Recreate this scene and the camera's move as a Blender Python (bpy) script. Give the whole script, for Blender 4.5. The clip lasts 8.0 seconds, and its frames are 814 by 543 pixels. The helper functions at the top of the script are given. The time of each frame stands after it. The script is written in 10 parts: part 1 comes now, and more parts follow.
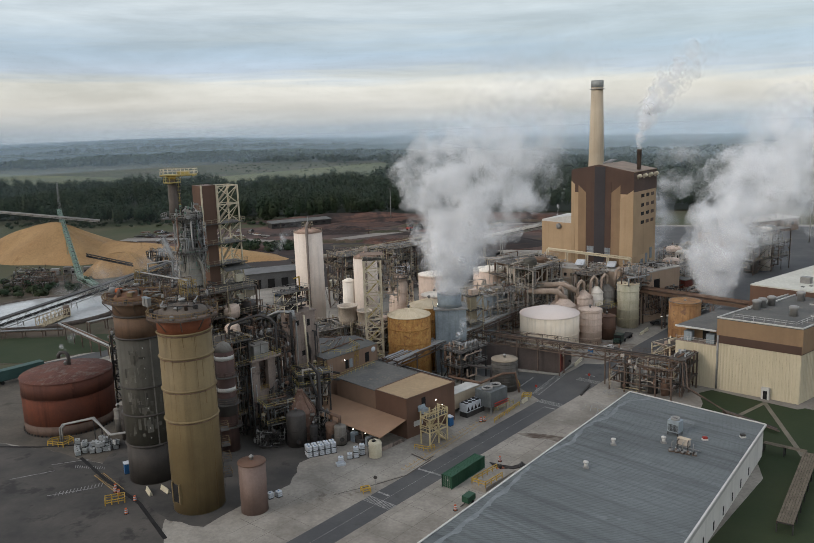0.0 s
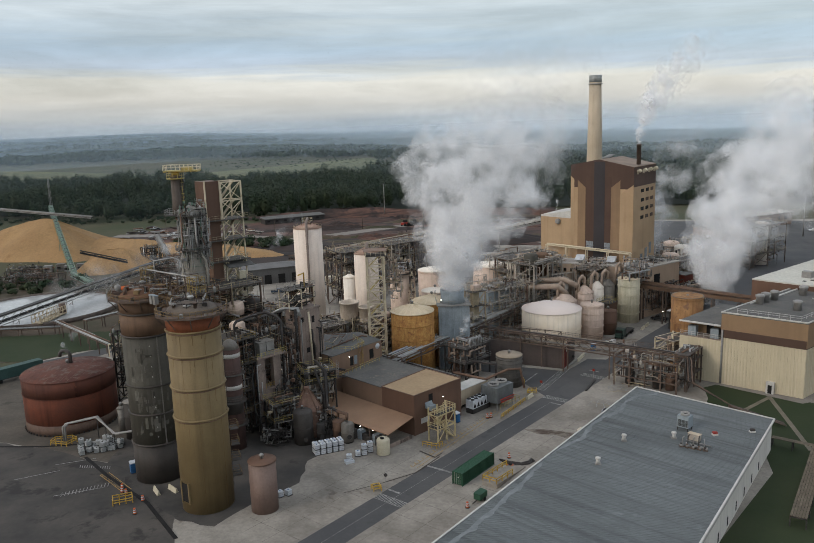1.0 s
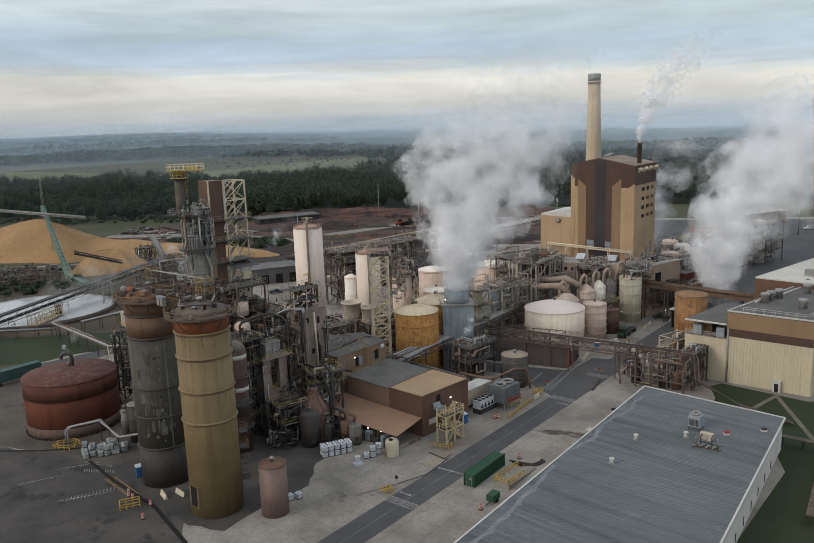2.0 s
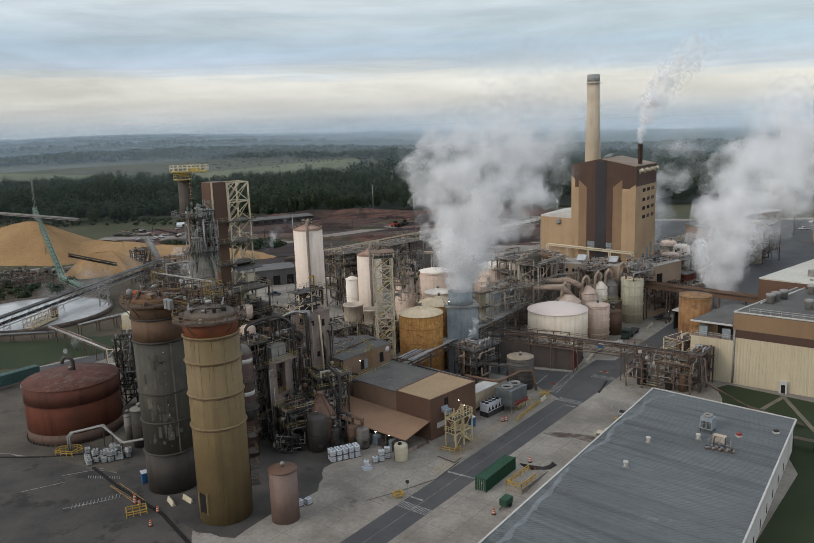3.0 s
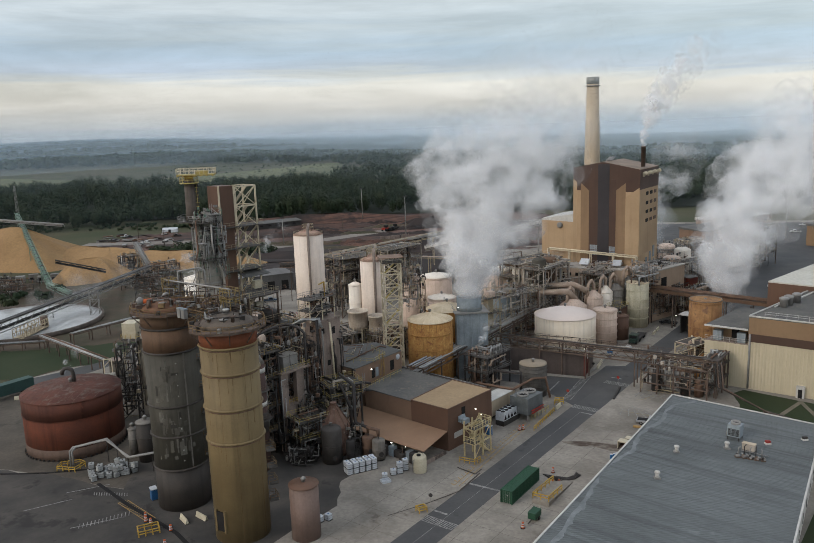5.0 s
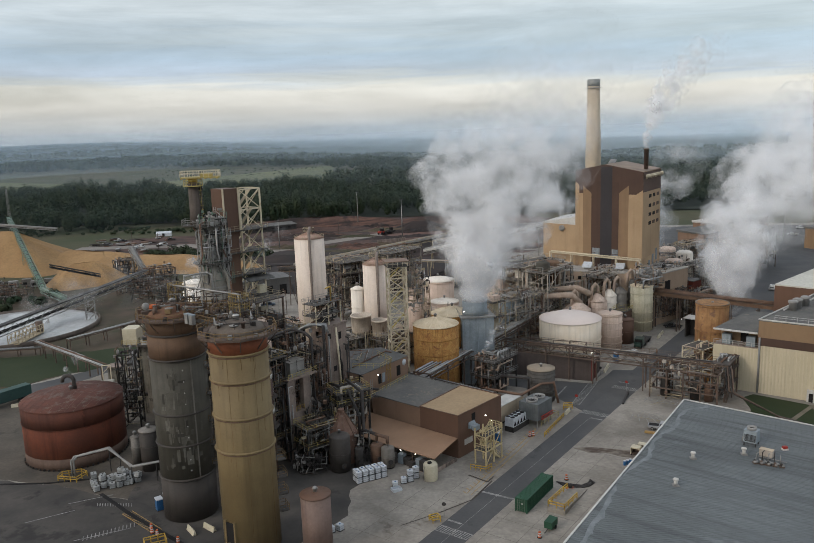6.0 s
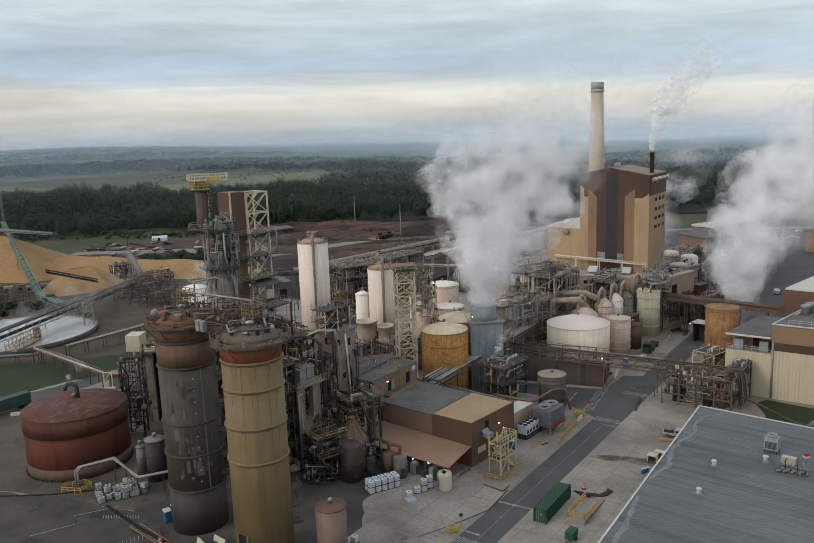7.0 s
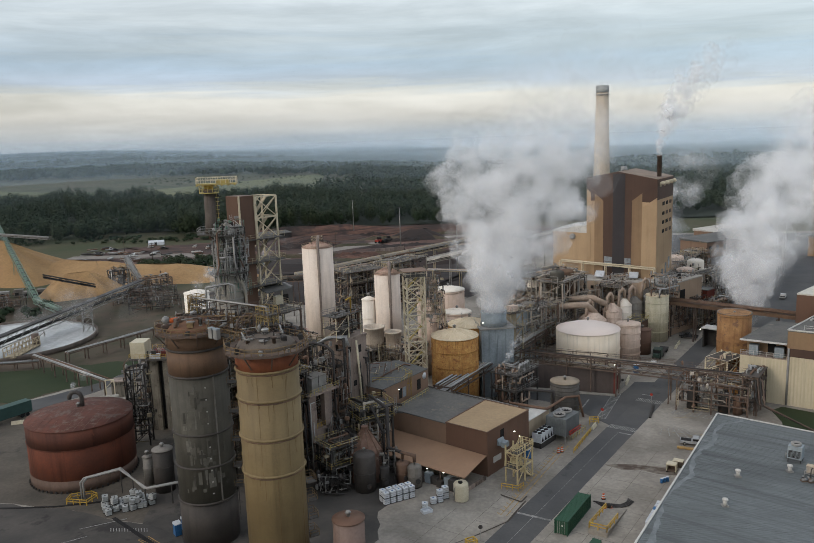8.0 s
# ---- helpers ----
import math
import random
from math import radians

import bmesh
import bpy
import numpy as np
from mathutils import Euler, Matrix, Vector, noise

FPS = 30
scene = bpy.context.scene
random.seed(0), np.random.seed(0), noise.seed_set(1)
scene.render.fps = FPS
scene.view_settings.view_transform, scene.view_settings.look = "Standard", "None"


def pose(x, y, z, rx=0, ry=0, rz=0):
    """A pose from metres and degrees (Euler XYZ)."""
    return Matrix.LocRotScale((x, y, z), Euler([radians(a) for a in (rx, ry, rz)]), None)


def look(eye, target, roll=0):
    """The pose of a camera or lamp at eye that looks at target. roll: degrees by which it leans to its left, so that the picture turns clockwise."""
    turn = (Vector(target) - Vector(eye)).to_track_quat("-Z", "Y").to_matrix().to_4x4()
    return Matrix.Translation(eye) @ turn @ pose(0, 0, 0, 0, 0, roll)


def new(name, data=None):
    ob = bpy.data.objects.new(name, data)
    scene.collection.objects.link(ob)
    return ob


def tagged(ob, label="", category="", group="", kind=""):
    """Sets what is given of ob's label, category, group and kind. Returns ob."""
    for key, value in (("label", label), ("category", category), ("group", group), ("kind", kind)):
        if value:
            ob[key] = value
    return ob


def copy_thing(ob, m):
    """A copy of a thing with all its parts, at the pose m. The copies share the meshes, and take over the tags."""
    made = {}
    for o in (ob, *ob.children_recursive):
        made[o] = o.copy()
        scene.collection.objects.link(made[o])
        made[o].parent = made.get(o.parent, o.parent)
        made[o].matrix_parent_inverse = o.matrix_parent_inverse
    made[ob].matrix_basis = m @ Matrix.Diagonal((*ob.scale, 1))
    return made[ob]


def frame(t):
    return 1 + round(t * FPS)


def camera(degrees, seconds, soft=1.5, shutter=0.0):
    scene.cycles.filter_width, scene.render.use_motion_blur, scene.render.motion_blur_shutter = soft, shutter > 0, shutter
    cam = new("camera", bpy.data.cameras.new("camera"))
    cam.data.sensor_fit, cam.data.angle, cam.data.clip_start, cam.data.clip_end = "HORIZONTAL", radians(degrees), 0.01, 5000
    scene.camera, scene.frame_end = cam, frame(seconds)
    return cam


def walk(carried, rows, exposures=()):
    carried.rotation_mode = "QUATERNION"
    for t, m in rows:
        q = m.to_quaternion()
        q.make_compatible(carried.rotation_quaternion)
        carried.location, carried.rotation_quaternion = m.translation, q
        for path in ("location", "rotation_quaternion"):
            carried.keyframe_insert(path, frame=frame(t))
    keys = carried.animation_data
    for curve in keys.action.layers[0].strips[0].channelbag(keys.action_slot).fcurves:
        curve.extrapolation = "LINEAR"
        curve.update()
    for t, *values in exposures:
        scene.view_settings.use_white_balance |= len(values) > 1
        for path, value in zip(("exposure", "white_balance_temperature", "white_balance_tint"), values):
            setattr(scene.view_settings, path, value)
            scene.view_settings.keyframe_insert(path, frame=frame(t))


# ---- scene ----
cam = camera(56.0, 8.0, soft=0.7)
PATH = [
    (0, (-2.839, -6.458, 66.948), (-4.2685, 3.2634, 65.0916), -1.92),
    (0.5, (-4.867, -6.192, 67.025), (-6.2221, 3.5327, 65.1311), -1.95),
    (1, (-6.912, -5.949, 67.062), (-8.1928, 3.7808, 65.1405), -1.98),
    (1.5, (-8.934, -5.489, 67.040), (-10.1451, 4.2466, 65.1035), -2.02),
    (3, (-14.946, -3.702, 66.981), (-15.9522, 6.0597, 65.0581), -2.06),
    (3.5, (-16.923, -2.935, 66.916), (-17.8609, 6.8356, 65.0026), -2.06),
    (4, (-18.931, -1.970, 66.829), (-19.7991, 7.8089, 64.9278), -2.07),
    (4.5, (-20.985, -0.860, 66.731), (-21.7842, 8.9268, 64.8410), -2.07),
    (6, (-26.916, 2.809, 66.371), (-27.5239, 12.6198, 64.5334), -2.09),
    (6.5, (-28.992, 4.221, 66.212), (-29.5434, 14.0400, 64.3997), -2.09),
    (7, (-31.070, 5.653, 66.102), (-31.5737, 15.4786, 64.3138), -2.08),
    (7.5, (-33.180, 7.185, 66.021), (-33.6388, 17.0171, 64.2564), -2.05),
    (8, (-35.318, 8.697, 65.881), (-35.7274, 18.5367, 64.1449), -2.02),
]
walk(cam, [(t, look(eye, target, roll)) for t, eye, target, roll in PATH])

# ---- world and sun ----
world = bpy.data.worlds.new("overcast_sky")
scene.world = world
world.use_nodes = True
wn, wl = world.node_tree.nodes, world.node_tree.links
wn.clear()


def wnode(kind, **inputs):
    n = wn.new(kind)
    for key, value in inputs.items():
        n.inputs[key].default_value = value
    return n


sky = wn.new("ShaderNodeTexSky")
sky.sky_type, sky.sun_disc = "NISHITA", False
sky.sun_elevation, sky.sun_rotation = radians(28), radians(-125)
sky.air_density, sky.dust_density = 1.2, 2.0
coord = wn.new("ShaderNodeTexCoord")
flat = wnode("ShaderNodeMapping", Scale=(2.0, 2.0, 46.0))
wl.new(coord.outputs["Generated"], flat.inputs["Vector"])
streak = wnode("ShaderNodeTexNoise", Scale=1.3, Detail=10.0, Roughness=0.6, Distortion=0.6)
wl.new(flat.outputs["Vector"], streak.inputs["Vector"])
split = wn.new("ShaderNodeSeparateXYZ")
wl.new(coord.outputs["Generated"], split.inputs["Vector"])
shift = wnode("ShaderNodeMath")
shift.operation = "MULTIPLY_ADD"
wl.new(streak.outputs["Fac"], shift.inputs[0])
shift.inputs[1].default_value, shift.inputs[2].default_value = 0.05, -0.025
bank = wnode("ShaderNodeMath")  # the cloud bank lies slightly aslant
bank.operation = "MULTIPLY_ADD"
wl.new(split.outputs["X"], bank.inputs[0])
bank.inputs[1].default_value = 0.018
wl.new(shift.outputs[0], bank.inputs[2])
total = wnode("ShaderNodeMath")
total.operation = "ADD"
wl.new(split.outputs["Z"], total.inputs[0])
wl.new(bank.outputs[0], total.inputs[1])
bands = wn.new("ShaderNodeValToRGB")
stops = [(0.0, (0.50, 0.54, 0.58)), (0.012, (0.585, 0.605, 0.62)), (0.03, (0.655, 0.65, 0.64)), (0.047, (0.70, 0.69, 0.675)), (0.056, (0.56, 0.60, 0.655)), (0.066, (0.40, 0.48, 0.625)),
         (0.088, (0.345, 0.45, 0.60)), (0.108, (0.43, 0.505, 0.60)), (0.125, (0.50, 0.555, 0.615)), (0.15, (0.60, 0.64, 0.67)), (0.19, (0.74, 0.77, 0.79)), (0.5, (0.76, 0.81, 0.86)), (1.0, (0.80, 0.86, 0.93))]
ramp = bands.color_ramp
ramp.elements[0].position, ramp.elements[0].color = stops[0][0], (*stops[0][1], 1)
ramp.elements[1].position, ramp.elements[1].color = stops[-1][0], (*stops[-1][1], 1)
for where, colour in stops[1:-1]:
    ramp.elements.new(where).color = (*colour, 1)
wl.new(total.outputs[0], bands.inputs["Fac"])
blue, cloud, both = wnode("ShaderNodeBackground", Strength=0.05), wnode("ShaderNodeBackground", Strength=0.82), wn.new("ShaderNodeAddShader")
wl.new(sky.outputs["Color"], blue.inputs["Color"])
patchy = wnode("ShaderNodeMapping", Scale=(2.2, 2.2, 16.0))
wl.new(coord.outputs["Generated"], patchy.inputs["Vector"])
clump = wnode("ShaderNodeTexNoise", Scale=1.7, Detail=8.0, Roughness=0.62, Distortion=0.35)
wl.new(patchy.outputs["Vector"], clump.inputs["Vector"])
lift = wn.new("ShaderNodeMapRange")
for socket, value in zip((1, 2, 3, 4), (0.34, 0.68, 0.80, 1.24)):
    lift.inputs[socket].default_value = value
wl.new(clump.outputs["Fac"], lift.inputs[0])
shade = wn.new("ShaderNodeMix")
shade.data_type, shade.blend_type = "RGBA", "MULTIPLY"
shade.inputs[0].default_value = 1.0
wl.new(bands.outputs["Color"], shade.inputs[6])
wl.new(lift.outputs[0], shade.inputs[7])
wl.new(shade.outputs[2], cloud.inputs["Color"])
wl.new(blue.outputs[0], both.inputs[0])
wl.new(cloud.outputs[0], both.inputs[1])
wl.new(both.outputs[0], wn.new("ShaderNodeOutputWorld").inputs["Surface"])

sun_data = bpy.data.lights.new("sun", "SUN")
sun_data.energy, sun_data.angle, sun_data.color = 0.9, radians(14), (1.0, 0.94, 0.87)
sun = new("sun", sun_data)
sun.matrix_world = look((-100, -55, 68), (0, 15, 0))



# ---- materials ----
def material(name, a, b=None, rough=0.7, metal=0.0, scale=0.3, grain=6.0, streaks=0.0, bump=0.15, stain=None, stain_at=0.62, island=0.0, spread=(0.35, 0.65), speck=0.5, run=None):
    """a and b: two base colours mixed by a broad noise; grain: fine noise; streaks: runs down the surface; stain: a third colour in patches; run: (heading in degrees, colour, strength) of long smears across a level surface."""
    m = bpy.data.materials.new(name)
    m.use_nodes = True
    n, l = m.node_tree.nodes, m.node_tree.links
    bsdf = n["Principled BSDF"]
    b = b or tuple(0.72 * v for v in a)
    tex = n.new("ShaderNodeTexCoord")
    vec = tex.outputs["Object"]
    info = n.new("ShaderNodeObjectInfo")
    move = n.new("ShaderNodeVectorMath")
    move.operation = "ADD"
    far = n.new("ShaderNodeMath")
    far.operation = "MULTIPLY"
    far.inputs[1].default_value = 90.0
    l.new(info.outputs["Random"], far.inputs[0])
    l.new(vec, move.inputs[0])
    l.new(far.outputs[0], move.inputs[1])
    vec = move.outputs[0]

    def tone(s, detail, rough_, squash=1.0):
        mp = n.new("ShaderNodeMapping")
        mp.inputs["Scale"].default_value = (s, s, s * squash)
        l.new(vec, mp.inputs["Vector"])
        t = n.new("ShaderNodeTexNoise")
        t.inputs["Scale"].default_value, t.inputs["Detail"].default_value, t.inputs["Roughness"].default_value = 1.0, detail, rough_
        l.new(mp.outputs[0], t.inputs["Vector"])
        return t.outputs["Fac"]

    def ranged(fac, lo, hi, to_lo, to_hi):
        r = n.new("ShaderNodeMapRange")
        for i, v in enumerate((lo, hi, to_lo, to_hi)):
            r.inputs[1 + i].default_value = v
        l.new(fac, r.inputs[0])
        return r.outputs[0]

    def mix(fac, c, d, blend="MIX"):
        x = n.new("ShaderNodeMix")
        x.data_type, x.blend_type = "RGBA", blend
        for sock, v in ((x.inputs[0], fac), (x.inputs[6], c), (x.inputs[7], d)):
            if isinstance(v, tuple):
                sock.default_value = (*v, 1)
            elif isinstance(v, float):
                sock.default_value = v
            else:
                l.new(v, sock)
        return x.outputs[2]

    colour = mix(ranged(tone(scale, 5, 0.6), *spread, 0, 1), tuple(a), tuple(b))
    if streaks:
        colour = mix(ranged(tone(scale * 5, 4, 0.6, 0.05), 0.5, 0.75, 0, streaks), colour, tuple(0.45 * v for v in b))
    if stain:
        colour = mix(ranged(tone(scale * 1.7, 6, 0.65), stain_at, stain_at + 0.08, 0, 0.85), colour, tuple(stain))
    if run:
        mp = n.new("ShaderNodeMapping")
        mp.vector_type = "TEXTURE"
        mp.inputs["Rotation"].default_value = (0, 0, radians(run[0]))
        mp.inputs["Scale"].default_value = (14.0, 0.55, 1.0)
        l.new(vec, mp.inputs["Vector"])
        for detail, low, share in ((2.0, 0.5, run[2]), (7.0, 0.46, run[2] * 0.6)):
            t = n.new("ShaderNodeTexNoise")
            t.inputs["Scale"].default_value, t.inputs["Detail"].default_value, t.inputs["Roughness"].default_value = 1.0 / (1.0 if detail > 3 else 3.2), detail, 0.62
            l.new(mp.outputs[0], t.inputs["Vector"])
            colour = mix(ranged(t.outputs["Fac"], low, low + 0.2, 0, share), colour, tuple(run[1]))
    fine = tone(grain, 3, 0.6)
    colour = mix(speck, colour, mix(ranged(fine, 0.3, 0.7, 0, 1), (0.58, 0.58, 0.58), (1.02, 1.02, 1.02)), "MULTIPLY")
    if island:
        geo = n.new("ShaderNodeNewGeometry")
        colour = mix(1.0, colour, mix(geo.outputs["Random Per Island"], (1 - island,) * 3, (1.0, 1.0, 1.0)), "MULTIPLY")
    l.new(colour, bsdf.inputs["Base Color"])
    l.new(ranged(fine, 0.2, 0.8, max(0.05, rough - 0.12), min(1.0, rough + 0.12)), bsdf.inputs["Roughness"])
    bsdf.inputs["Metallic"].default_value = metal
    bsdf.inputs["Specular IOR Level"].default_value = 0.25 if rough > 0.45 else 0.5
    if bump:
        bp = n.new("ShaderNodeBump")
        bp.inputs["Strength"].default_value, bp.inputs["Distance"].default_value = bump, 0.05
        l.new(fine, bp.inputs["Height"])
        l.new(bp.outputs[0], bsdf.inputs["Normal"])
    return m


GRASS = material("grass", (0.046, 0.056, 0.024), (0.082, 0.072, 0.04), 0.95, scale=0.02, grain=0.7, bump=0.4, stain=(0.10, 0.082, 0.055), stain_at=0.6)
LAWN = material("lawn", (0.024, 0.038, 0.014), (0.034, 0.044, 0.018), 0.95, scale=0.08, grain=1.5, bump=0.4)
CONCRETE_YARD = material("yard_concrete", (0.315, 0.285, 0.245), (0.20, 0.178, 0.152), 0.9, scale=0.07, grain=1.6, stain=(0.105, 0.082, 0.064), stain_at=0.62, speck=0.6, spread=(0.4, 0.6))
ASPHALT = material("asphalt", (0.070, 0.070, 0.072), (0.10, 0.098, 0.095), 0.85, scale=0.08, grain=2.0, stain=(0.05, 0.05, 0.05), stain_at=0.6)
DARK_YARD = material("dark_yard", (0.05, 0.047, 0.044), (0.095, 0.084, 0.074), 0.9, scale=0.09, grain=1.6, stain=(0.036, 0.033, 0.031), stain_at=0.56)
DIRT = material("red_dirt", (0.15, 0.078, 0.058), (0.05, 0.035, 0.030), 0.95, scale=0.03, grain=0.4, stain=(0.026, 0.022, 0.021), stain_at=0.54, run=(6, (0.027, 0.022, 0.020), 0.85))
GRAVEL = material("gravel", (0.26, 0.23, 0.20), (0.17, 0.15, 0.13), 0.95, scale=0.05, grain=1.5)
COAL = material("coal", (0.024, 0.0215, 0.021), (0.04, 0.03, 0.027), 0.9, scale=0.06, grain=0.6, bump=0.5, run=(8, (0.06, 0.036, 0.029), 0.5))
CHIPS = material("wood_chips", (0.37, 0.228, 0.105), (0.30, 0.178, 0.082), 0.95, scale=0.05, grain=1.2, bump=0.8, streaks=0.25, stain=(0.27, 0.15, 0.065), stain_at=0.62, speck=0.6)
PAINT_LINE = material("line_paint", (0.36, 0.35, 0.33), (0.16, 0.155, 0.15), 0.8, scale=0.9, grain=5, stain=(0.10, 0.10, 0.10), stain_at=0.56)
YELLOW_LINE = material("yellow_line_paint", (0.42, 0.26, 0.07), (0.24, 0.17, 0.08), 0.8, scale=0.9, grain=5)
KERB = material("kerb_concrete", (0.33, 0.31, 0.28), None, 0.85, scale=0.3)
CONCRETE = material("weathered_concrete", (0.335, 0.262, 0.22), (0.225, 0.175, 0.147), 0.9, scale=0.2, grain=2.5, streaks=0.7, stain=(0.085, 0.068, 0.058), stain_at=0.58)
SILO_OCHRE = material("ochre_silo_paint", (0.212, 0.154, 0.076), (0.165, 0.118, 0.058), 0.6, scale=0.16, grain=4, streaks=0.5, stain=(0.13, 0.078, 0.04), stain_at=0.65, speck=0.35)
SILO_ORANGE = material("orange_brown_paint", (0.25, 0.085, 0.04), (0.19, 0.06, 0.03), 0.65, scale=0.2, grain=3, streaks=0.4)
SILO_GREY = material("grey_silo_paint", (0.098, 0.09, 0.072), (0.068, 0.062, 0.05), 0.7, scale=0.25, grain=4, streaks=0.5, stain=(0.135, 0.125, 0.105), stain_at=0.63)
SILO_BROWN = material("brown_silo_paint", (0.175, 0.104, 0.064), (0.125, 0.078, 0.052), 0.7, scale=0.25, grain=4, streaks=0.4)
SILO_DARK = material("dark_silo_steel", (0.07, 0.058, 0.05), (0.045, 0.04, 0.036), 0.65, scale=0.2, grain=3, streaks=0.4)
RED_TANK = material("red_oxide_tank", (0.165, 0.05, 0.027), (0.098, 0.036, 0.023), 0.8, scale=0.14, grain=3, streaks=0.8, stain=(0.07, 0.036, 0.027), stain_at=0.6)
RED_ROOF = material("rusted_red_roof", (0.142, 0.056, 0.040), (0.095, 0.045, 0.036), 0.85, scale=0.3, grain=2, stain=(0.15, 0.108, 0.088), stain_at=0.53)
TANK_ORANGE = material("rusted_orange_tank", (0.52, 0.285, 0.085), (0.37, 0.165, 0.048), 0.75, scale=0.8, grain=3.5, streaks=0.7, stain=(0.23, 0.09, 0.035), stain_at=0.56, speck=0.9)
TANK_TOP = material("cream_tank_roof", (0.74, 0.62, 0.45), (0.62, 0.50, 0.34), 0.7, scale=0.35, grain=3, stain=(0.36, 0.22, 0.10), stain_at=0.66, speck=0.3)
WHITE_TANK = material("white_tank_paint", (0.82, 0.75, 0.66), (0.75, 0.67, 0.57), 0.6, scale=0.18, grain=2.5, streaks=0.22, speck=0.2)
WHITE_SILO = material("off_white_silo_paint", (0.76, 0.65, 0.56), (0.68, 0.565, 0.475), 0.6, scale=0.2, grain=2.5, streaks=0.35, speck=0.25)
PINK_TANK = material("faded_beige_tank", (0.68, 0.53, 0.435), (0.55, 0.42, 0.335), 0.65, scale=0.3, grain=3, streaks=0.45, stain=(0.30, 0.20, 0.14), stain_at=0.67, speck=0.3)
GREY_TANK = material("grey_tank_steel", (0.225, 0.205, 0.18), (0.155, 0.14, 0.122), 0.6, scale=0.25, grain=2.5, streaks=0.6)
BLUE_GREY = material("blue_grey_panel", (0.30, 0.34, 0.36), (0.22, 0.25, 0.27), 0.6, scale=0.25, grain=2.5, streaks=0.4)
DARK_VESSEL = material("dark_vessel", (0.085, 0.075, 0.068), (0.055, 0.048, 0.043), 0.6, scale=0.4, grain=3, streaks=0.4)
STEEL_TAN = material("tan_painted_steel", (0.44, 0.37, 0.25), (0.30, 0.24, 0.16), 0.65, scale=0.5, grain=4, stain=(0.17, 0.09, 0.05))
STEEL_BROWN = material("brown_painted_steel", (0.15, 0.105, 0.08), (0.085, 0.062, 0.05), 0.7, scale=0.5, grain=4, stain=(0.15, 0.07, 0.04))
STEEL_DARK = material("dark_steel", (0.055, 0.05, 0.047), (0.035, 0.032, 0.03), 0.65, scale=0.5, grain=4, stain=(0.10, 0.06, 0.04))
VESSEL_GREY = material("stained_pale_vessel", (0.36, 0.335, 0.29), (0.24, 0.22, 0.185), 0.7, scale=0.3, grain=3, streaks=0.7, stain=(0.16, 0.13, 0.10), stain_at=0.62)
EARTH = material("brown_earth", (0.10, 0.072, 0.052), (0.055, 0.05, 0.03), 0.95, scale=0.07, grain=0.9, stain=(0.04, 0.045, 0.022), stain_at=0.56)
# tree shade is put into this near-black green base colour
FOREST_SHADE = material("forest_floor_shade", (0.016, 0.022, 0.011), None, 0.95, scale=0.1)
STEEL_GREY = material("galvanised_steel", (0.32, 0.31, 0.29), (0.22, 0.21, 0.20), 0.5, 0.2, scale=0.5, grain=4)
STEEL_WHITE = material("cream_painted_steel", (0.70, 0.61, 0.455), (0.55, 0.46, 0.32), 0.6, scale=0.5, grain=4, stain=(0.28, 0.17, 0.09))
YELLOW = material("yellow_safety_paint", (0.50, 0.33, 0.05), (0.36, 0.22, 0.05), 0.6, scale=0.5, grain=4)
PALE_YELLOW = material("faded_yellow_steel", (0.50, 0.40, 0.13), (0.34, 0.26, 0.10), 0.65, scale=0.5, grain=4)
DIM_YELLOW = material("rusty_yellow_steel", (0.33, 0.245, 0.095), (0.17, 0.115, 0.06), 0.7, scale=0.5, grain=4)
PIPE_BLACK = material("black_pipe", (0.03, 0.027, 0.026), (0.05, 0.042, 0.038), 0.5, scale=0.5, grain=4)
PIPE_SILVER = material("aluminium_lagging", (0.46, 0.46, 0.45), (0.34, 0.33, 0.32), 0.4, 0.5, scale=0.6, grain=4)
PIPE_BROWN = material("rusty_pipe", (0.20, 0.12, 0.08), (0.12, 0.075, 0.055), 0.7, scale=0.6, grain=4)
PIPE_TAN = material("tan_pipe", (0.50, 0.38, 0.295), (0.36, 0.27, 0.205), 0.65, scale=0.6, grain=4)
GRATING = material("grating", (0.10, 0.09, 0.08), (0.07, 0.062, 0.055), 0.7, scale=0.6, grain=5)
CLAD_BROWN = material("brown_cladding", (0.145, 0.082, 0.055), (0.115, 0.066, 0.046), 0.6, scale=0.1, grain=2, streaks=0.25, speck=0.18, bump=0.05)
CLAD_TAN = material("tan_cladding", (0.27, 0.175, 0.10), (0.225, 0.145, 0.085), 0.6, scale=0.1, grain=2, streaks=0.25, speck=0.18, bump=0.05)
CLAD_MID = material("mid_brown_cladding", (0.235, 0.152, 0.105), (0.195, 0.125, 0.086), 0.65, scale=0.15, grain=3, streaks=0.3, speck=0.2, bump=0.05)
STEEL_DULL = material("dull_pale_steel", (0.47, 0.42, 0.36), (0.33, 0.285, 0.235), 0.65, scale=0.4, grain=3, stain=(0.19, 0.13, 0.09), stain_at=0.6)
ROOF_PALE = material("pale_gravel_roof", (0.52, 0.485, 0.44), (0.42, 0.385, 0.345), 0.85, scale=0.2, grain=2, stain=(0.28, 0.25, 0.22), stain_at=0.62)
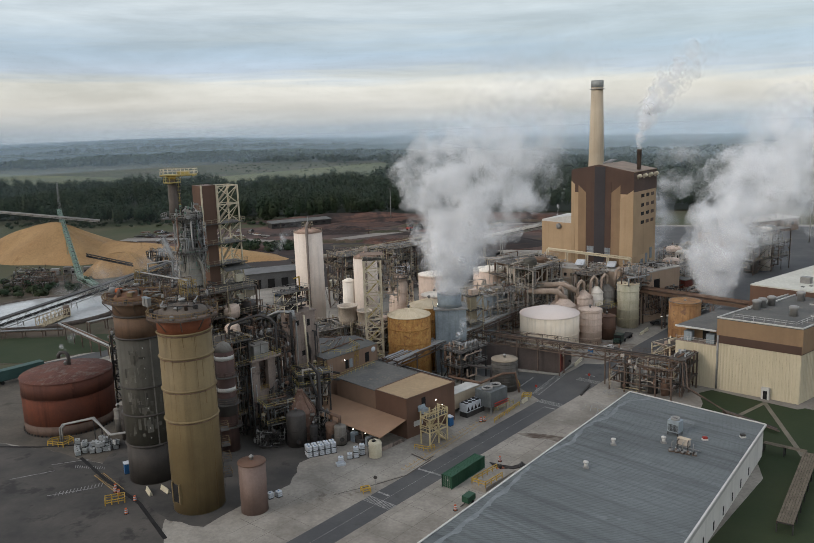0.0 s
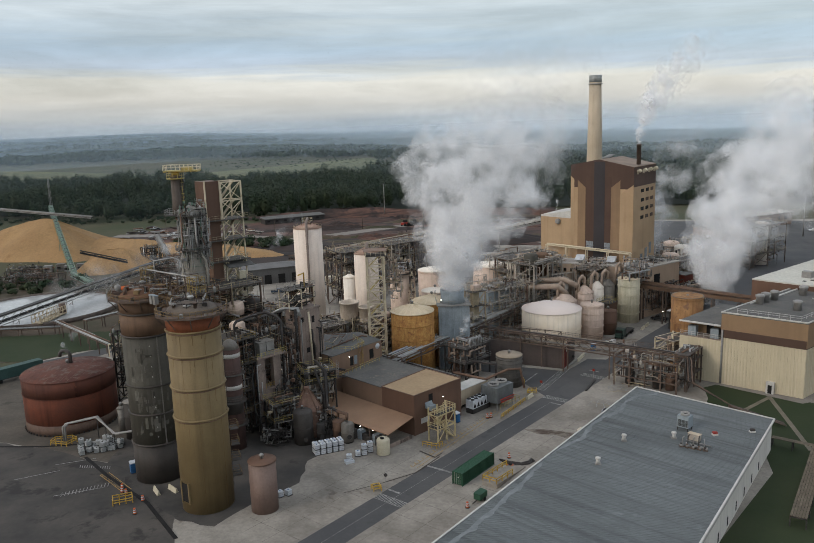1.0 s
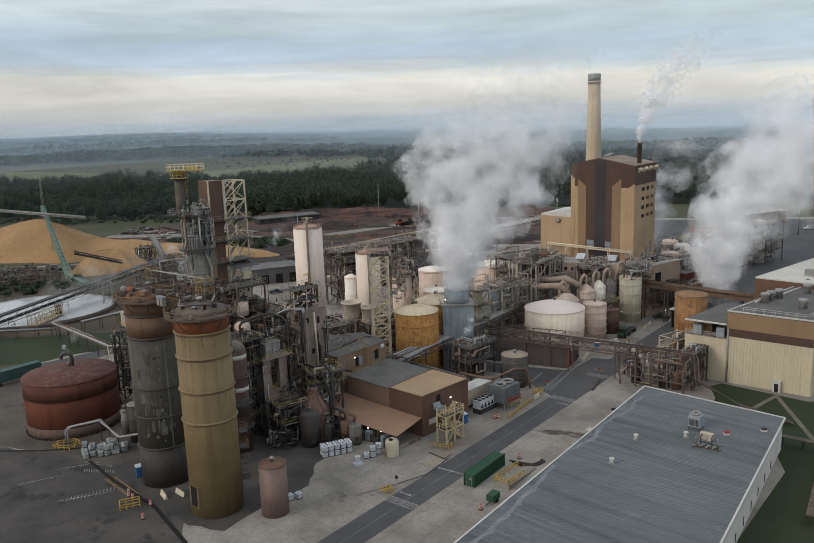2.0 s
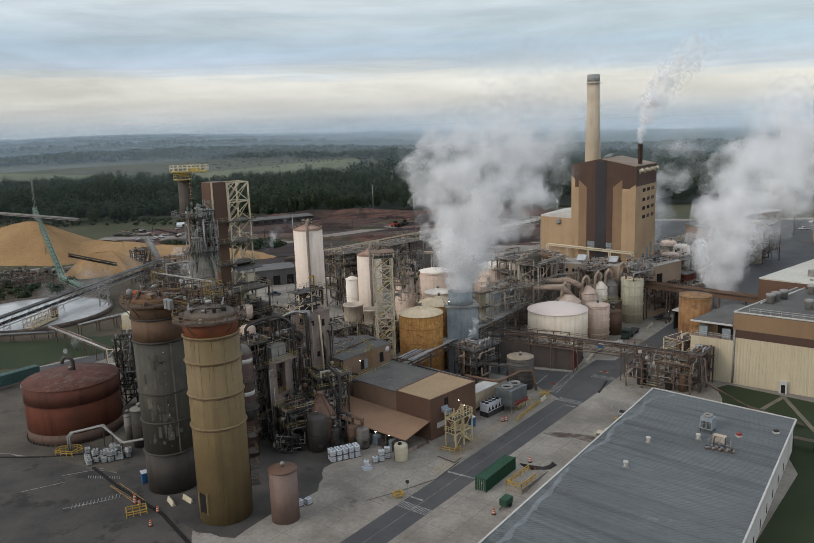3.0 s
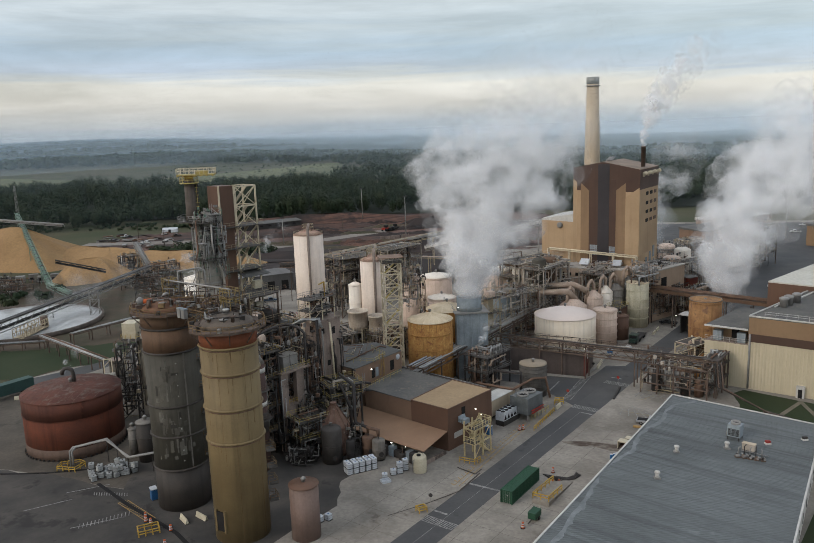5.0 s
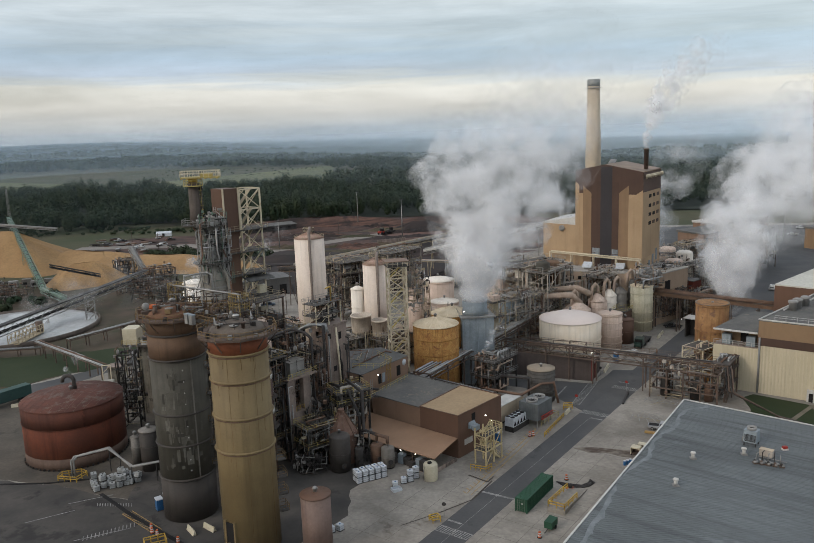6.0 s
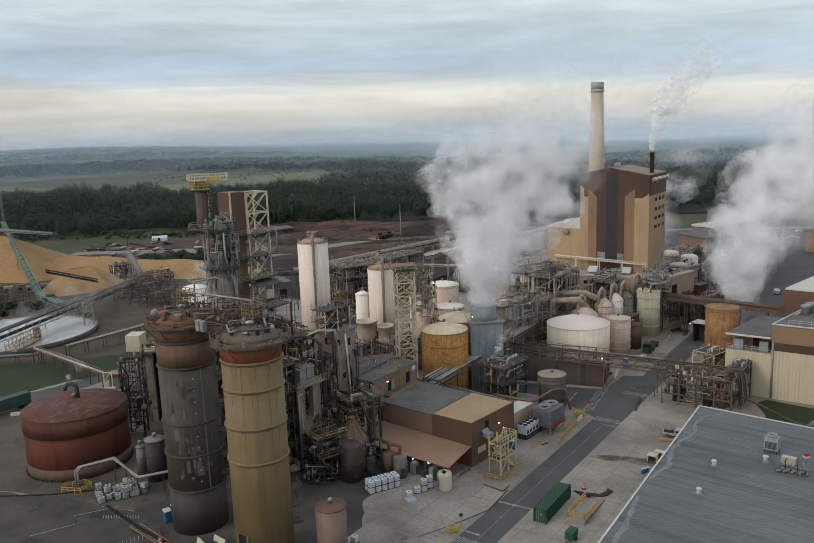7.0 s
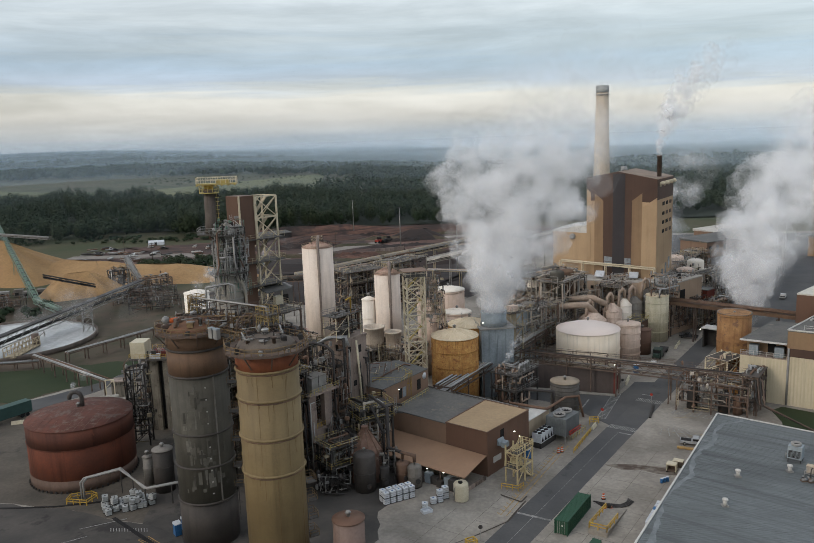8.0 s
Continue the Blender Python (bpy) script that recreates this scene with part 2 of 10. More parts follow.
CLAD_LIGHT = material("light_tan_cladding", (0.43, 0.30, 0.18), (0.36, 0.245, 0.145), 0.6, scale=0.1, grain=2, streaks=0.3, speck=0.18, bump=0.05)
CLAD_CREAM = material("cream_corrugated_cladding", (0.58, 0.50, 0.36), (0.50, 0.43, 0.30), 0.55, scale=0.12, grain=2, streaks=0.35, speck=0.18, bump=0.05)
CLAD_PALE = material("pale_wall_panel", (0.50, 0.41, 0.30), (0.42, 0.34, 0.245), 0.65, scale=0.1, grain=2, streaks=0.45, speck=0.18, bump=0.05)
CLAD_NAVY = material("dark_slate_cladding", (0.047, 0.043, 0.047), (0.037, 0.034, 0.037), 0.55, scale=0.1, grain=2, streaks=0.2, speck=0.18, bump=0.05)
CLAD_DEEP = material("deep_brown_cladding", (0.085, 0.05, 0.036), (0.068, 0.04, 0.03), 0.6, scale=0.1, grain=2, streaks=0.2, speck=0.18, bump=0.05)
ROOF_TAN = material("tan_roof_membrane", (0.40, 0.285, 0.17), (0.35, 0.245, 0.145), 0.8, scale=0.15, grain=1.5)
ROOF_GREY = material("grey_roof_membrane", (0.105, 0.104, 0.10), (0.15, 0.142, 0.13), 0.85, scale=0.2, grain=1.8, stain=(0.21, 0.18, 0.145), stain_at=0.6, speck=0.7)
ROOF_WHITE = material("white_roof_membrane", (0.62, 0.60, 0.53), (0.53, 0.51, 0.45), 0.75, scale=0.08, grain=1.2)
ROOF_METAL = material("blue_grey_standing_seam", (0.158, 0.172, 0.174), (0.118, 0.128, 0.128), 0.6, 0.0, scale=0.07, grain=1.2, stain=(0.20, 0.215, 0.217), stain_at=0.6, run=(-37.5, (0.066, 0.072, 0.073), 0.8))
TRIM = material("pale_metal_trim", (0.58, 0.56, 0.52), (0.48, 0.46, 0.43), 0.5, scale=0.4)
GLASS = material("window_glass", (0.30, 0.33, 0.35), (0.22, 0.24, 0.26), 0.15, scale=0.3)
DARK = material("dark_opening", (0.012, 0.011, 0.011), (0.02, 0.018, 0.017), 0.8, scale=0.5)
GREEN = material("green_container_paint", (0.028, 0.085, 0.048), (0.022, 0.065, 0.038), 0.6, scale=0.3, grain=3, stain=(0.06, 0.075, 0.05), stain_at=0.66)
TEAL = material("green_conveyor_paint", (0.17, 0.25, 0.19), (0.12, 0.18, 0.14), 0.6, scale=0.3)
BLUE = material("blue_plastic", (0.03, 0.13, 0.30), (0.03, 0.10, 0.22), 0.5, scale=0.5)
WHITE_PLASTIC = material("white_plastic", (0.60, 0.62, 0.64), (0.48, 0.50, 0.53), 0.5, scale=0.7)
CREAM_PLASTIC = material("cream_plastic", (0.60, 0.54, 0.40), (0.50, 0.44, 0.32), 0.5, scale=0.5)
ORANGE = material("orange_plastic", (0.55, 0.12, 0.03), (0.42, 0.09, 0.03), 0.55, scale=0.8)
RED = material("red_paint", (0.32, 0.035, 0.025), (0.24, 0.03, 0.02), 0.55, scale=0.5)
CAR_WHITE = material("white_car_paint", (0.62, 0.62, 0.61), None, 0.3, scale=0.5, bump=0)
CAR_DARK = material("dark_car_paint", (0.025, 0.028, 0.03), None, 0.3, scale=0.5, bump=0)
TYRE = material("tyre_rubber", (0.02, 0.02, 0.02), None, 0.85, scale=2)
LEAF = material("leaf_green", (0.021, 0.038, 0.018), (0.042, 0.053, 0.025), 0.95, scale=0.07, grain=0.35, bump=0, island=0.2, speck=0.3, spread=(0.42, 0.62))
# far leaves lightened and blued: distance haze is partly in the base colour
LEAF_FAR = material("hazed_leaf_green", (0.040, 0.060, 0.042), (0.058, 0.075, 0.048), 0.95, scale=0.006, grain=0.05, bump=0, island=0.05, speck=0.2)
BARK = material("bark", (0.09, 0.07, 0.055), None, 0.9, scale=1)
LAMP_GLOW = bpy.data.materials.new("lamp_glow")
LAMP_GLOW.use_nodes = True
LAMP_GLOW.node_tree.nodes["Principled BSDF"].inputs["Emission Color"].default_value = (1, 0.95, 0.85, 1)
LAMP_GLOW.node_tree.nodes["Principled BSDF"].inputs["Emission Strength"].default_value = 6


# ---- mesh building ----
class M:
    """Collects vertices and faces of one mesh."""

    def __init__(self):
        self.v, self.f, self.s = [], [], []

    def add(self, verts, faces, smooth=False):
        k = len(self.v)
        self.v += [tuple(p) for p in verts]
        self.f += [tuple(k + i for i in f) for f in faces]
        self.s += [smooth] * len(faces)
        return self

    def hexa(self, low, high):
        """A solid from four points below and four above, anticlockwise seen from above."""
        return self.add(list(low) + list(high), [(3, 2, 1, 0), (4, 5, 6, 7), (0, 1, 5, 4), (1, 2, 6, 5), (2, 3, 7, 6), (3, 0, 4, 7)])

    def box(self, x0, y0, z0, x1, y1, z1):
        q = [(x0, y0), (x1, y0), (x1, y1), (x0, y1)]
        return self.hexa([(x, y, z0) for x, y in q], [(x, y, z1) for x, y in q])

    def prism(self, pts, z0, z1):
        """pts anticlockwise; z1 may be a list."""
        n = len(pts)
        tops = z1 if isinstance(z1, (list, tuple)) else [z1] * n
        bots = z0 if isinstance(z0, (list, tuple)) else [z0] * n
        return self.add([(x, y, z) for (x, y), z in zip(pts, bots)] + [(x, y, z) for (x, y), z in zip(pts, tops)],
                        [tuple(range(n - 1, -1, -1)), tuple(range(n, 2 * n))] + [(i, (i + 1) % n, n + (i + 1) % n, n + i) for i in range(n)])

    def beam(self, p, q, w=0.2, h=None):
        p, q = Vector(p), Vector(q)
        h = h or w
        d = (q - p).normalized()
        side = d.cross(Vector((0, 0, 1)))
        side = side.normalized() if side.length > 1e-3 else Vector((1, 0, 0))
        up = side.cross(d)
        c = [side * (a * w / 2) + up * (b * h / 2) for a, b in ((-1, -1), (1, -1), (1, 1), (-1, 1))]
        return self.add([p + o for o in c] + [q + o for o in c], [(0, 1, 2, 3), (7, 6, 5, 4), (0, 4, 5, 1), (1, 5, 6, 2), (2, 6, 7, 3), (3, 7, 4, 0)])

    def tube(self, pts, r, seg=8, cap=True):
        pts = [Vector(p) for p in pts]
        rings = []
        for i, p in enumerate(pts):
            a = (p - pts[i - 1]).normalized() if i else (pts[1] - p).normalized()
            b = (pts[i + 1] - p).normalized() if i + 1 < len(pts) else a
            d = (a + b).normalized() if (a + b).length > 1e-4 else a
            side = d.cross(Vector((0.13, 0.21, 0.97))).normalized() if abs(d.z) < 0.9 else d.cross(Vector((1, 0.1, 0))).normalized()
            if rings and side.dot(rings[-1][1]) < 0:
                side = -side
            up = side.cross(d)
            grow = 1 / max(0.5, d.dot(a))
            rings.append(([p + (side * math.cos(2 * math.pi * k / seg) + up * math.sin(2 * math.pi * k / seg)) * r * min(grow, 1.35) for k in range(seg)], side))
        verts = [v for ring, _ in rings for v in ring]
        faces = [(i * seg + k, i * seg + (k + 1) % seg, (i + 1) * seg + (k + 1) % seg, (i + 1) * seg + k) for i in range(len(pts) - 1) for k in range(seg)]
        self.add(verts, faces, True)
        if cap:
            k = len(self.v) - len(verts)
            self.f += [tuple(k + seg - 1 - i for i in range(seg)), tuple(k + len(verts) - seg + i for i in range(seg))]
            self.s += [False, False]
        return self

    def lathe(self, profile, seg=32, x=0.0, y=0.0, smooth=True, close=False):
        """profile: (radius, height) from the bottom outwards and up."""
        verts = [(x + r * math.cos(2 * math.pi * k / seg), y + r * math.sin(2 * math.pi * k / seg), z) for r, z in profile for k in range(seg)]
        n = len(profile)
        rows = range(n if close else n - 1)
        faces = [(i * seg + k, i * seg + (k + 1) % seg, ((i + 1) % n) * seg + (k + 1) % seg, ((i + 1) % n) * seg + k) for i in rows for k in range(seg)]
        self.add(verts, faces, smooth)
        if not close:
            k = len(self.v) - len(verts)
            if profile[0][0] > 1e-3:
                self.f.append(tuple(k + seg - 1 - i for i in range(seg)))
                self.s.append(False)
            if profile[-1][0] > 1e-3:
                self.f.append(tuple(k + len(verts) - seg + i for i in range(seg)))
                self.s.append(False)
        return self

    def arc(self, r, a0, a1, z0, z1, seg=6):
        """A thin curved plate on a round shell, angles in degrees."""
        row = [radians(a0 + (a1 - a0) * k / seg) for k in range(seg + 1)]
        n = seg + 1
        verts = [(q * math.cos(a), q * math.sin(a), z) for q in (r, r - 0.1) for z in (z0, z1) for a in row]
        faces = [(k, k + 1, n + k + 1, n + k) for k in range(seg)] + [(2 * n + k + 1, 2 * n + k, 3 * n + k, 3 * n + k + 1) for k in range(seg)]
        faces += [(n + k, n + k + 1, 3 * n + k + 1, 3 * n + k) for k in range(seg)] + [(k + 1, k, 2 * n + k, 2 * n + k + 1) for k in range(seg)]
        return self.add(verts, faces + [(0, n, 3 * n, 2 * n), (n - 1, 3 * n - 1, 4 * n - 1, 2 * n - 1)])

    def ring(self, r, z, h=0.3, out=0.25, seg=32, x=0.0, y=0.0):
        return self.lathe([(r - 0.05, z), (r + out, z), (r + out, z + h), (r - 0.05, z + h)], seg, x, y, False, True)

    def data(self, name):
        me = bpy.data.meshes.new(name)
        me.from_pydata(self.v, [], self.f)
        me.polygons.foreach_set("use_smooth", self.s)
        return me


def part(name, m, mat, parent=None, label="", at=None):
    """One mesh object under a thing or a part. m: an M or a mesh."""
    me = m.data(name) if isinstance(m, M) else m
    if not me.materials:
        me.materials.append(mat)
    ob = new(name, me)
    if parent is not None:
        ob.parent = parent
    if at is not None:
        ob.matrix_basis = at
    if label:
        ob["label"] = label
    return ob


def thing(name, x, y, z=0.0, rot=0.0, label="", category="", group="", kind=""):
    ob = new(name)
    ob.empty_display_size = 0.5
    ob.matrix_basis = pose(x, y, z, 0, 0, rot)
    return tagged(ob, label, category or name.replace("_", " "), group, kind)


def setting(name, m, mat, label, z=0.0):
    ob = part(name, m, mat)
    ob.location.z = z
    return tagged(ob, label, name.split("_")[0], kind="structure")


def rail_mesh(pts, h=1.1, gap=2.0, closed=False, w=0.06):
    m = M()
    pts = [Vector(p) for p in pts]
    if closed:
        pts = pts + [pts[0]]
    for p, q in zip(pts, pts[1:]):
        n = max(1, round((q - p).length / gap))
        for i in range(n + 1):
            a = p.lerp(q, i / n)
            m.beam(a, a + Vector((0, 0, h)), w)
        for f in (0.55, 1.0):
            m.beam(p + Vector((0, 0, h * f)), q + Vector((0, 0, h * f)), w)
    return m


def guard(parent, pts, h, gap, closed, w, mat):
    """A railing whose posts and rails are each a part."""
    pts = [Vector(p) for p in pts] + ([Vector(pts[0])] if closed else [])
    for p, q in zip(pts, pts[1:]):
        n = max(1, round((q - p).length / gap))
        for i in range(n):
            a = p.lerp(q, i / n)
            part("rail_post", M().beam(a, a + Vector((0, 0, h)), w), mat, parent)
        for f in (0.55, 1.0):
            part("rail", M().beam(p + Vector((0, 0, h * f)), q + Vector((0, 0, h * f)), w), mat, parent)
    if not closed:
        part("rail_post", M().beam(pts[-1], pts[-1] + Vector((0, 0, h)), w), mat, parent)


def cyl_rail(r, z, h=1.1, n=16, w=0.06):
    return rail_mesh([(r * math.cos(2 * math.pi * i / n), r * math.sin(2 * math.pi * i / n), z) for i in range(n)], h, 9, True, w)


def steel_bay(parent, w, d, levels, mat=STEEL_BROWN, size=0.3, nx=2, ny=2, brace=True, deck=True, rail=DIM_YELLOW, x0=0.0, y0=0.0, base=0.0, floor=None):
    """Columns, beams, braces, decks and railings of a steel frame, w along x and d along y, each a part."""
    xs, ys = [x0 + w * i / (nx - 1) for i in range(nx)], [y0 + d * i / (ny - 1) for i in range(ny)]
    top = levels[-1]
    for x in xs:
        for y in ys:
            part("post", M().beam((x, y, base), (x, y, top), size), mat, parent)
    zs = [base] + list(levels)
    for lo, z in zip(zs, zs[1:]):
        for y in (ys[0], ys[-1]):
            part("beam", M().beam((xs[0], y, z), (xs[-1], y, z), size * 0.8), mat, parent)
        for x in (xs[0], xs[-1]):
            part("beam", M().beam((x, ys[0], z), (x, ys[-1], z), size * 0.8), mat, parent)
        if brace:
            for y in (ys[0], ys[-1]):
                part("brace", M().beam((xs[0], y, lo), (xs[1], y, z), size * 0.5), mat, parent)
            for x in (xs[0], xs[-1]):
                part("brace", M().beam((x, ys[-1], lo), (x, ys[-2], z), size * 0.5), mat, parent)
        if deck:
            part("deck", M().box(xs[0] - 0.3, ys[0] - 0.3, z + 0.02, xs[-1] + 0.3, ys[-1] + 0.3, z + 0.12), floor or GRATING, parent)
            if rail:
                part("railing", rail_mesh([(xs[0] - 0.3, ys[0] - 0.3, z + 0.1), (xs[-1] + 0.3, ys[0] - 0.3, z + 0.1), (xs[-1] + 0.3, ys[-1] + 0.3, z + 0.1), (xs[0] - 0.3, ys[-1] + 0.3, z + 0.1)], closed=True), rail, parent)


def bent(rng, lo, hi, turns=3):
    """Corner points of a pipe that runs along the grid inside a box."""
    p = [rng.uniform(a, b) for a, b in zip(lo, hi)]
    pts = [tuple(p)]
    last = -1
    for _ in range(turns):
        k = rng.choice([i for i in (0, 1, 2, 2) if i != last])
        last = k
        p[k] = rng.uniform(lo[k], hi[k])
        if abs(p[k] - pts[-1][k]) > 0.8:
            pts.append(tuple(p))
    return pts


def pipes(parent, rng, lo, hi, count, sizes=(0.1, 0.28), mats=None):
    for _ in range(count):
        pts = bent(rng, lo, hi, rng.randint(2, 4))
        if len(pts) > 1:
            part("pipe", M().tube(pts, rng.uniform(*sizes), 6), rng.choice(mats or (PIPE_SILVER, PIPE_BROWN, PIPE_BLACK, PIPE_TAN, STEEL_GREY)), parent)


def tangle(parent, rng, lo, hi, count, mats, name="small_pipework"):
    """Thin pipes with flanges, valves, conduit boxes and ladder pieces, joined by material."""
    heaps = {m: M() for m in mats}
    for _ in range(count):
        m = heaps[rng.choice(mats)]
        kind = rng.random()
        if kind < 0.68:
            pts = bent(rng, lo, hi, rng.randint(2, 4))
            if len(pts) < 2:
                continue
            pts = [tuple(p) if i == 0 else tuple(a + max(-5.5, min(5.5, b - a)) for a, b in zip(pts[0], p)) for i, p in enumerate(pts)]
            pts = [p for i, p in enumerate(pts) if i == 0 or (Vector(p) - Vector(pts[i - 1])).length > 0.3]
            if len(pts) < 2:
                continue
            r = rng.choice((0.04, 0.05, 0.07, 0.09, 0.13))
            m.tube(pts, r, 5, False)
            for p, q in zip(pts, pts[1:]):
                a = Vector(p).lerp(Vector(q), rng.uniform(0.2, 0.8))
                m.beam(a, a + (Vector(q) - Vector(p)).normalized() * 0.16, r * 3.4)
        elif kind < 0.84:
            x, y, z = (rng.uniform(a, b) for a, b in zip(lo, hi))
            w, h = rng.uniform(0.15, 0.5), rng.uniform(0.25, 0.9)
            m.box(x - w, y - w * 0.7, z, x + w, y + w * 0.7, z + h)
        elif kind < 0.93:
            x, y, z = (rng.uniform(a, b) for a, b in zip(lo, hi))
            r = rng.uniform(0.15, 0.4)
            m.lathe([(r * 0.5, z), (r, z + 0.2), (r, z + 0.9), (r * 0.4, z + 1.15)], 8, x, y)
        else:
            x, y, z = (rng.uniform(a, b) for a, b in zip(lo, hi))
            h = min(rng.uniform(2, 4.5), hi[2] - lo[2])
            for dx in (0, 0.45):
                m.beam((x + dx, y, z - h / 2), (x + dx, y, z + h / 2), 0.06)
            for k in range(int(h / 0.4)):
                m.beam((x, y, z - h / 2 + 0.4 * k), (x + 0.45, y, z - h / 2 + 0.4 * k), 0.05)
    for mt, m in heaps.items():
        if m.v:
            tagged(part(name, m, mt, parent), kind="stuff")


def vessel(parent, x, y, z0, z1, r, mat, name="vessel", dome=0.35, hopper=0.0, label=""):
    prof = [(0.25, z0 - hopper)] if hopper else []
    prof += [(r, z0), (r, z1)] + [(r * math.cos(a), z1 + r * dome * math.sin(a)) for a in (0.4, 0.8, 1.2, 1.5)]
    ob = part(name, M().lathe(prof, 20, x, y), mat, parent, label)
    part("band", M().ring(r, z0 + (z1 - z0) * 0.5, 0.15, 0.08, 20, x, y), mat, ob)
    part("nozzle", M().lathe([(0.18, z1 + r * dome * 0.9), (0.18, z1 + r * dome + 0.5), (0.3, z1 + r * dome + 0.5), (0.3, z1 + r * dome + 0.65)], 8, x, y), STEEL_GREY, ob)
    return ob


def process_unit(name, x, y, rot, w, d, levels, label, seed, mat=STEEL_BROWN, vessels=(), count=20, nx=3, ny=3, rail=DIM_YELLOW, brace=True, sizes=(0.1, 0.28), mats=None, deck=True, thin=0, floor=None):
    """A steel frame with decks, vessels (x, y, z0, z1, r, material) and pipework."""
    rng = random.Random(seed)
    t = thing(name, x, y, 0, rot, label, "process unit")
    steel_bay(t, w, d, levels, mat, 0.32, nx, ny, brace, deck, rail, floor=floor)
    for vx, vy, z0, z1, r, vm in vessels:
        vessel(t, vx, vy, z0, z1, r, vm)
    pipes(t, rng, (0, 0, 0.6), (w, d, levels[-1] + 1.5), count, sizes, mats)
    if thin:
        tangle(t, rng, (-0.8, -0.8, 0.6), (w + 0.8, d + 0.8, levels[-1] + 2.0), 3 * thin, (STEEL_GREY, STEEL_TAN, PIPE_BROWN, STEEL_DULL, PIPE_BLACK) if mat is not STEEL_DARK else (STEEL_GREY, PIPE_BROWN, PIPE_BLACK, STEEL_DARK, STEEL_TAN))
    return t


# ---- ground ----
def smooth(a, b, x):
    t = np.clip((x - a) / (b - a), 0, 1)
    return t * t * (3 - 2 * t)


def land(x, y):
    """Height of the ground: level on the site, falling away beyond it to one side, with low swells."""
    x, y = np.asarray(x, float), np.asarray(y, float)
    d = np.hypot(x, y)
    away = np.maximum(d - 520, 0)
    az = x / np.maximum(np.abs(y), 1)
    fall = away * 0.0155 * smooth(-0.55, 0.30, az)
    swell = smooth(900, 1800, d) * (5 * np.sin(x / 310 + y / 520) + 4 * np.sin(y / 240 - x / 700))
    return swell - fall - 0.05 + 26 * smooth(1700, 4300, d)


def sheet(xs, ys, height):
    gx, gy = np.meshgrid(xs, ys)
    m = M()
    n = len(xs)
    m.v = list(zip(gx.ravel().tolist(), gy.ravel().tolist(), np.asarray(height(gx, gy)).ravel().tolist()))
    m.f = [(j * n + i, j * n + i + 1, (j + 1) * n + i + 1, (j + 1) * n + i) for j in range(len(ys) - 1) for i in range(n - 1)]
    m.s = [True] * len(m.f)
    return m


reach = np.sign(np.linspace(-1, 1, 101)) * np.abs(np.linspace(-1, 1, 101)) ** 2.2 * 4900
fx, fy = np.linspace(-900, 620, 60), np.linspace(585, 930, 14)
setting("ground_woods", sheet(fx, fy, lambda a, b: land(a, b) + 0.9), FOREST_SHADE, "forest floor with the shade under the trees put into its colour")
setting("ground", sheet(reach, reach, land), GRASS, "rough grass and earth stretching to the horizon")


def patch(name, pts, mat, z, label, depth=0.3, ragged=0.0):
    if ragged:
        rng_ = random.Random(len(name))
        fine = []
        for p, q in zip(pts, pts[1:] + pts[:1]):
            p, q = Vector(p), Vector(q)
            n = max(1, int((q - p).length / 2.5))
            for i in range(n):
                a = p.lerp(q, i / n)
                fine.append((a.x + rng_.gauss(0, ragged), a.y + rng_.gauss(0, ragged)))
        pts = fine
    return setting(name, M().prism(pts, z - depth, z), mat, label)


patch("pavement_yard", [(-150, 60), (160, 60), (260, 330), (270, 480), (60, 500), (-60, 400), (-120, 300), (-135, 215), (-150, 195)], CONCRETE_YARD, 0.0, "stained concrete yard of the mill")
R0, RU = Vector((-31.6, 110.0)), Vector((math.cos(radians(62.7)), math.sin(radians(62.7))))
RV = Vector((RU.y, -RU.x))


def along(s, v):
    """A point s metres along the main road and v metres across it from its left edge."""
    p = R0 + RU * s + RV * v
    return (p.x, p.y)


def strip(s0, s1, v0, v1):
    return [along(s0, v1), along(s1, v1), along(s1, v0), along(s0, v0)]


L0 = Vector(along(15.4, -4.3))
LU = Vector((math.cos(radians(58.0)), math.sin(radians(58.0))))
LV = Vector((LU.y, -LU.x))


def lane(s, v):
    """A point s metres along the asphalt and v metres across it from its left edge."""
    p = L0 + LU * (s - 15.4) + LV * v
    return (p.x, p.y)


patch("road_main", [lane(-40, 6.5), lane(60, 6.3), lane(260, 6.1), lane(260, 0), lane(60, 0), lane(-40, 0)], ASPHALT, 0.012, "worn grey asphalt road through the mill")
patch("road_junction", [lane(73, 0.3), lane(108, 0.3), (15.6, 204.5), (10.0, 195.6), (8.0, 193.6), (-2, 196.6), (-13, 198.6), (-20, 203), (-22, 197), (-10, 191.5), (-3.4, 185.5)], ASPHALT, 0.018, "worn asphalt side road at the junction", ragged=0.06)
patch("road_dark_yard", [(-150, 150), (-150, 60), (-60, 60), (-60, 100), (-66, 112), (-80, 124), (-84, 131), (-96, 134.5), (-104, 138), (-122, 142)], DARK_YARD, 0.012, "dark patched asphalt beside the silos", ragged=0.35)
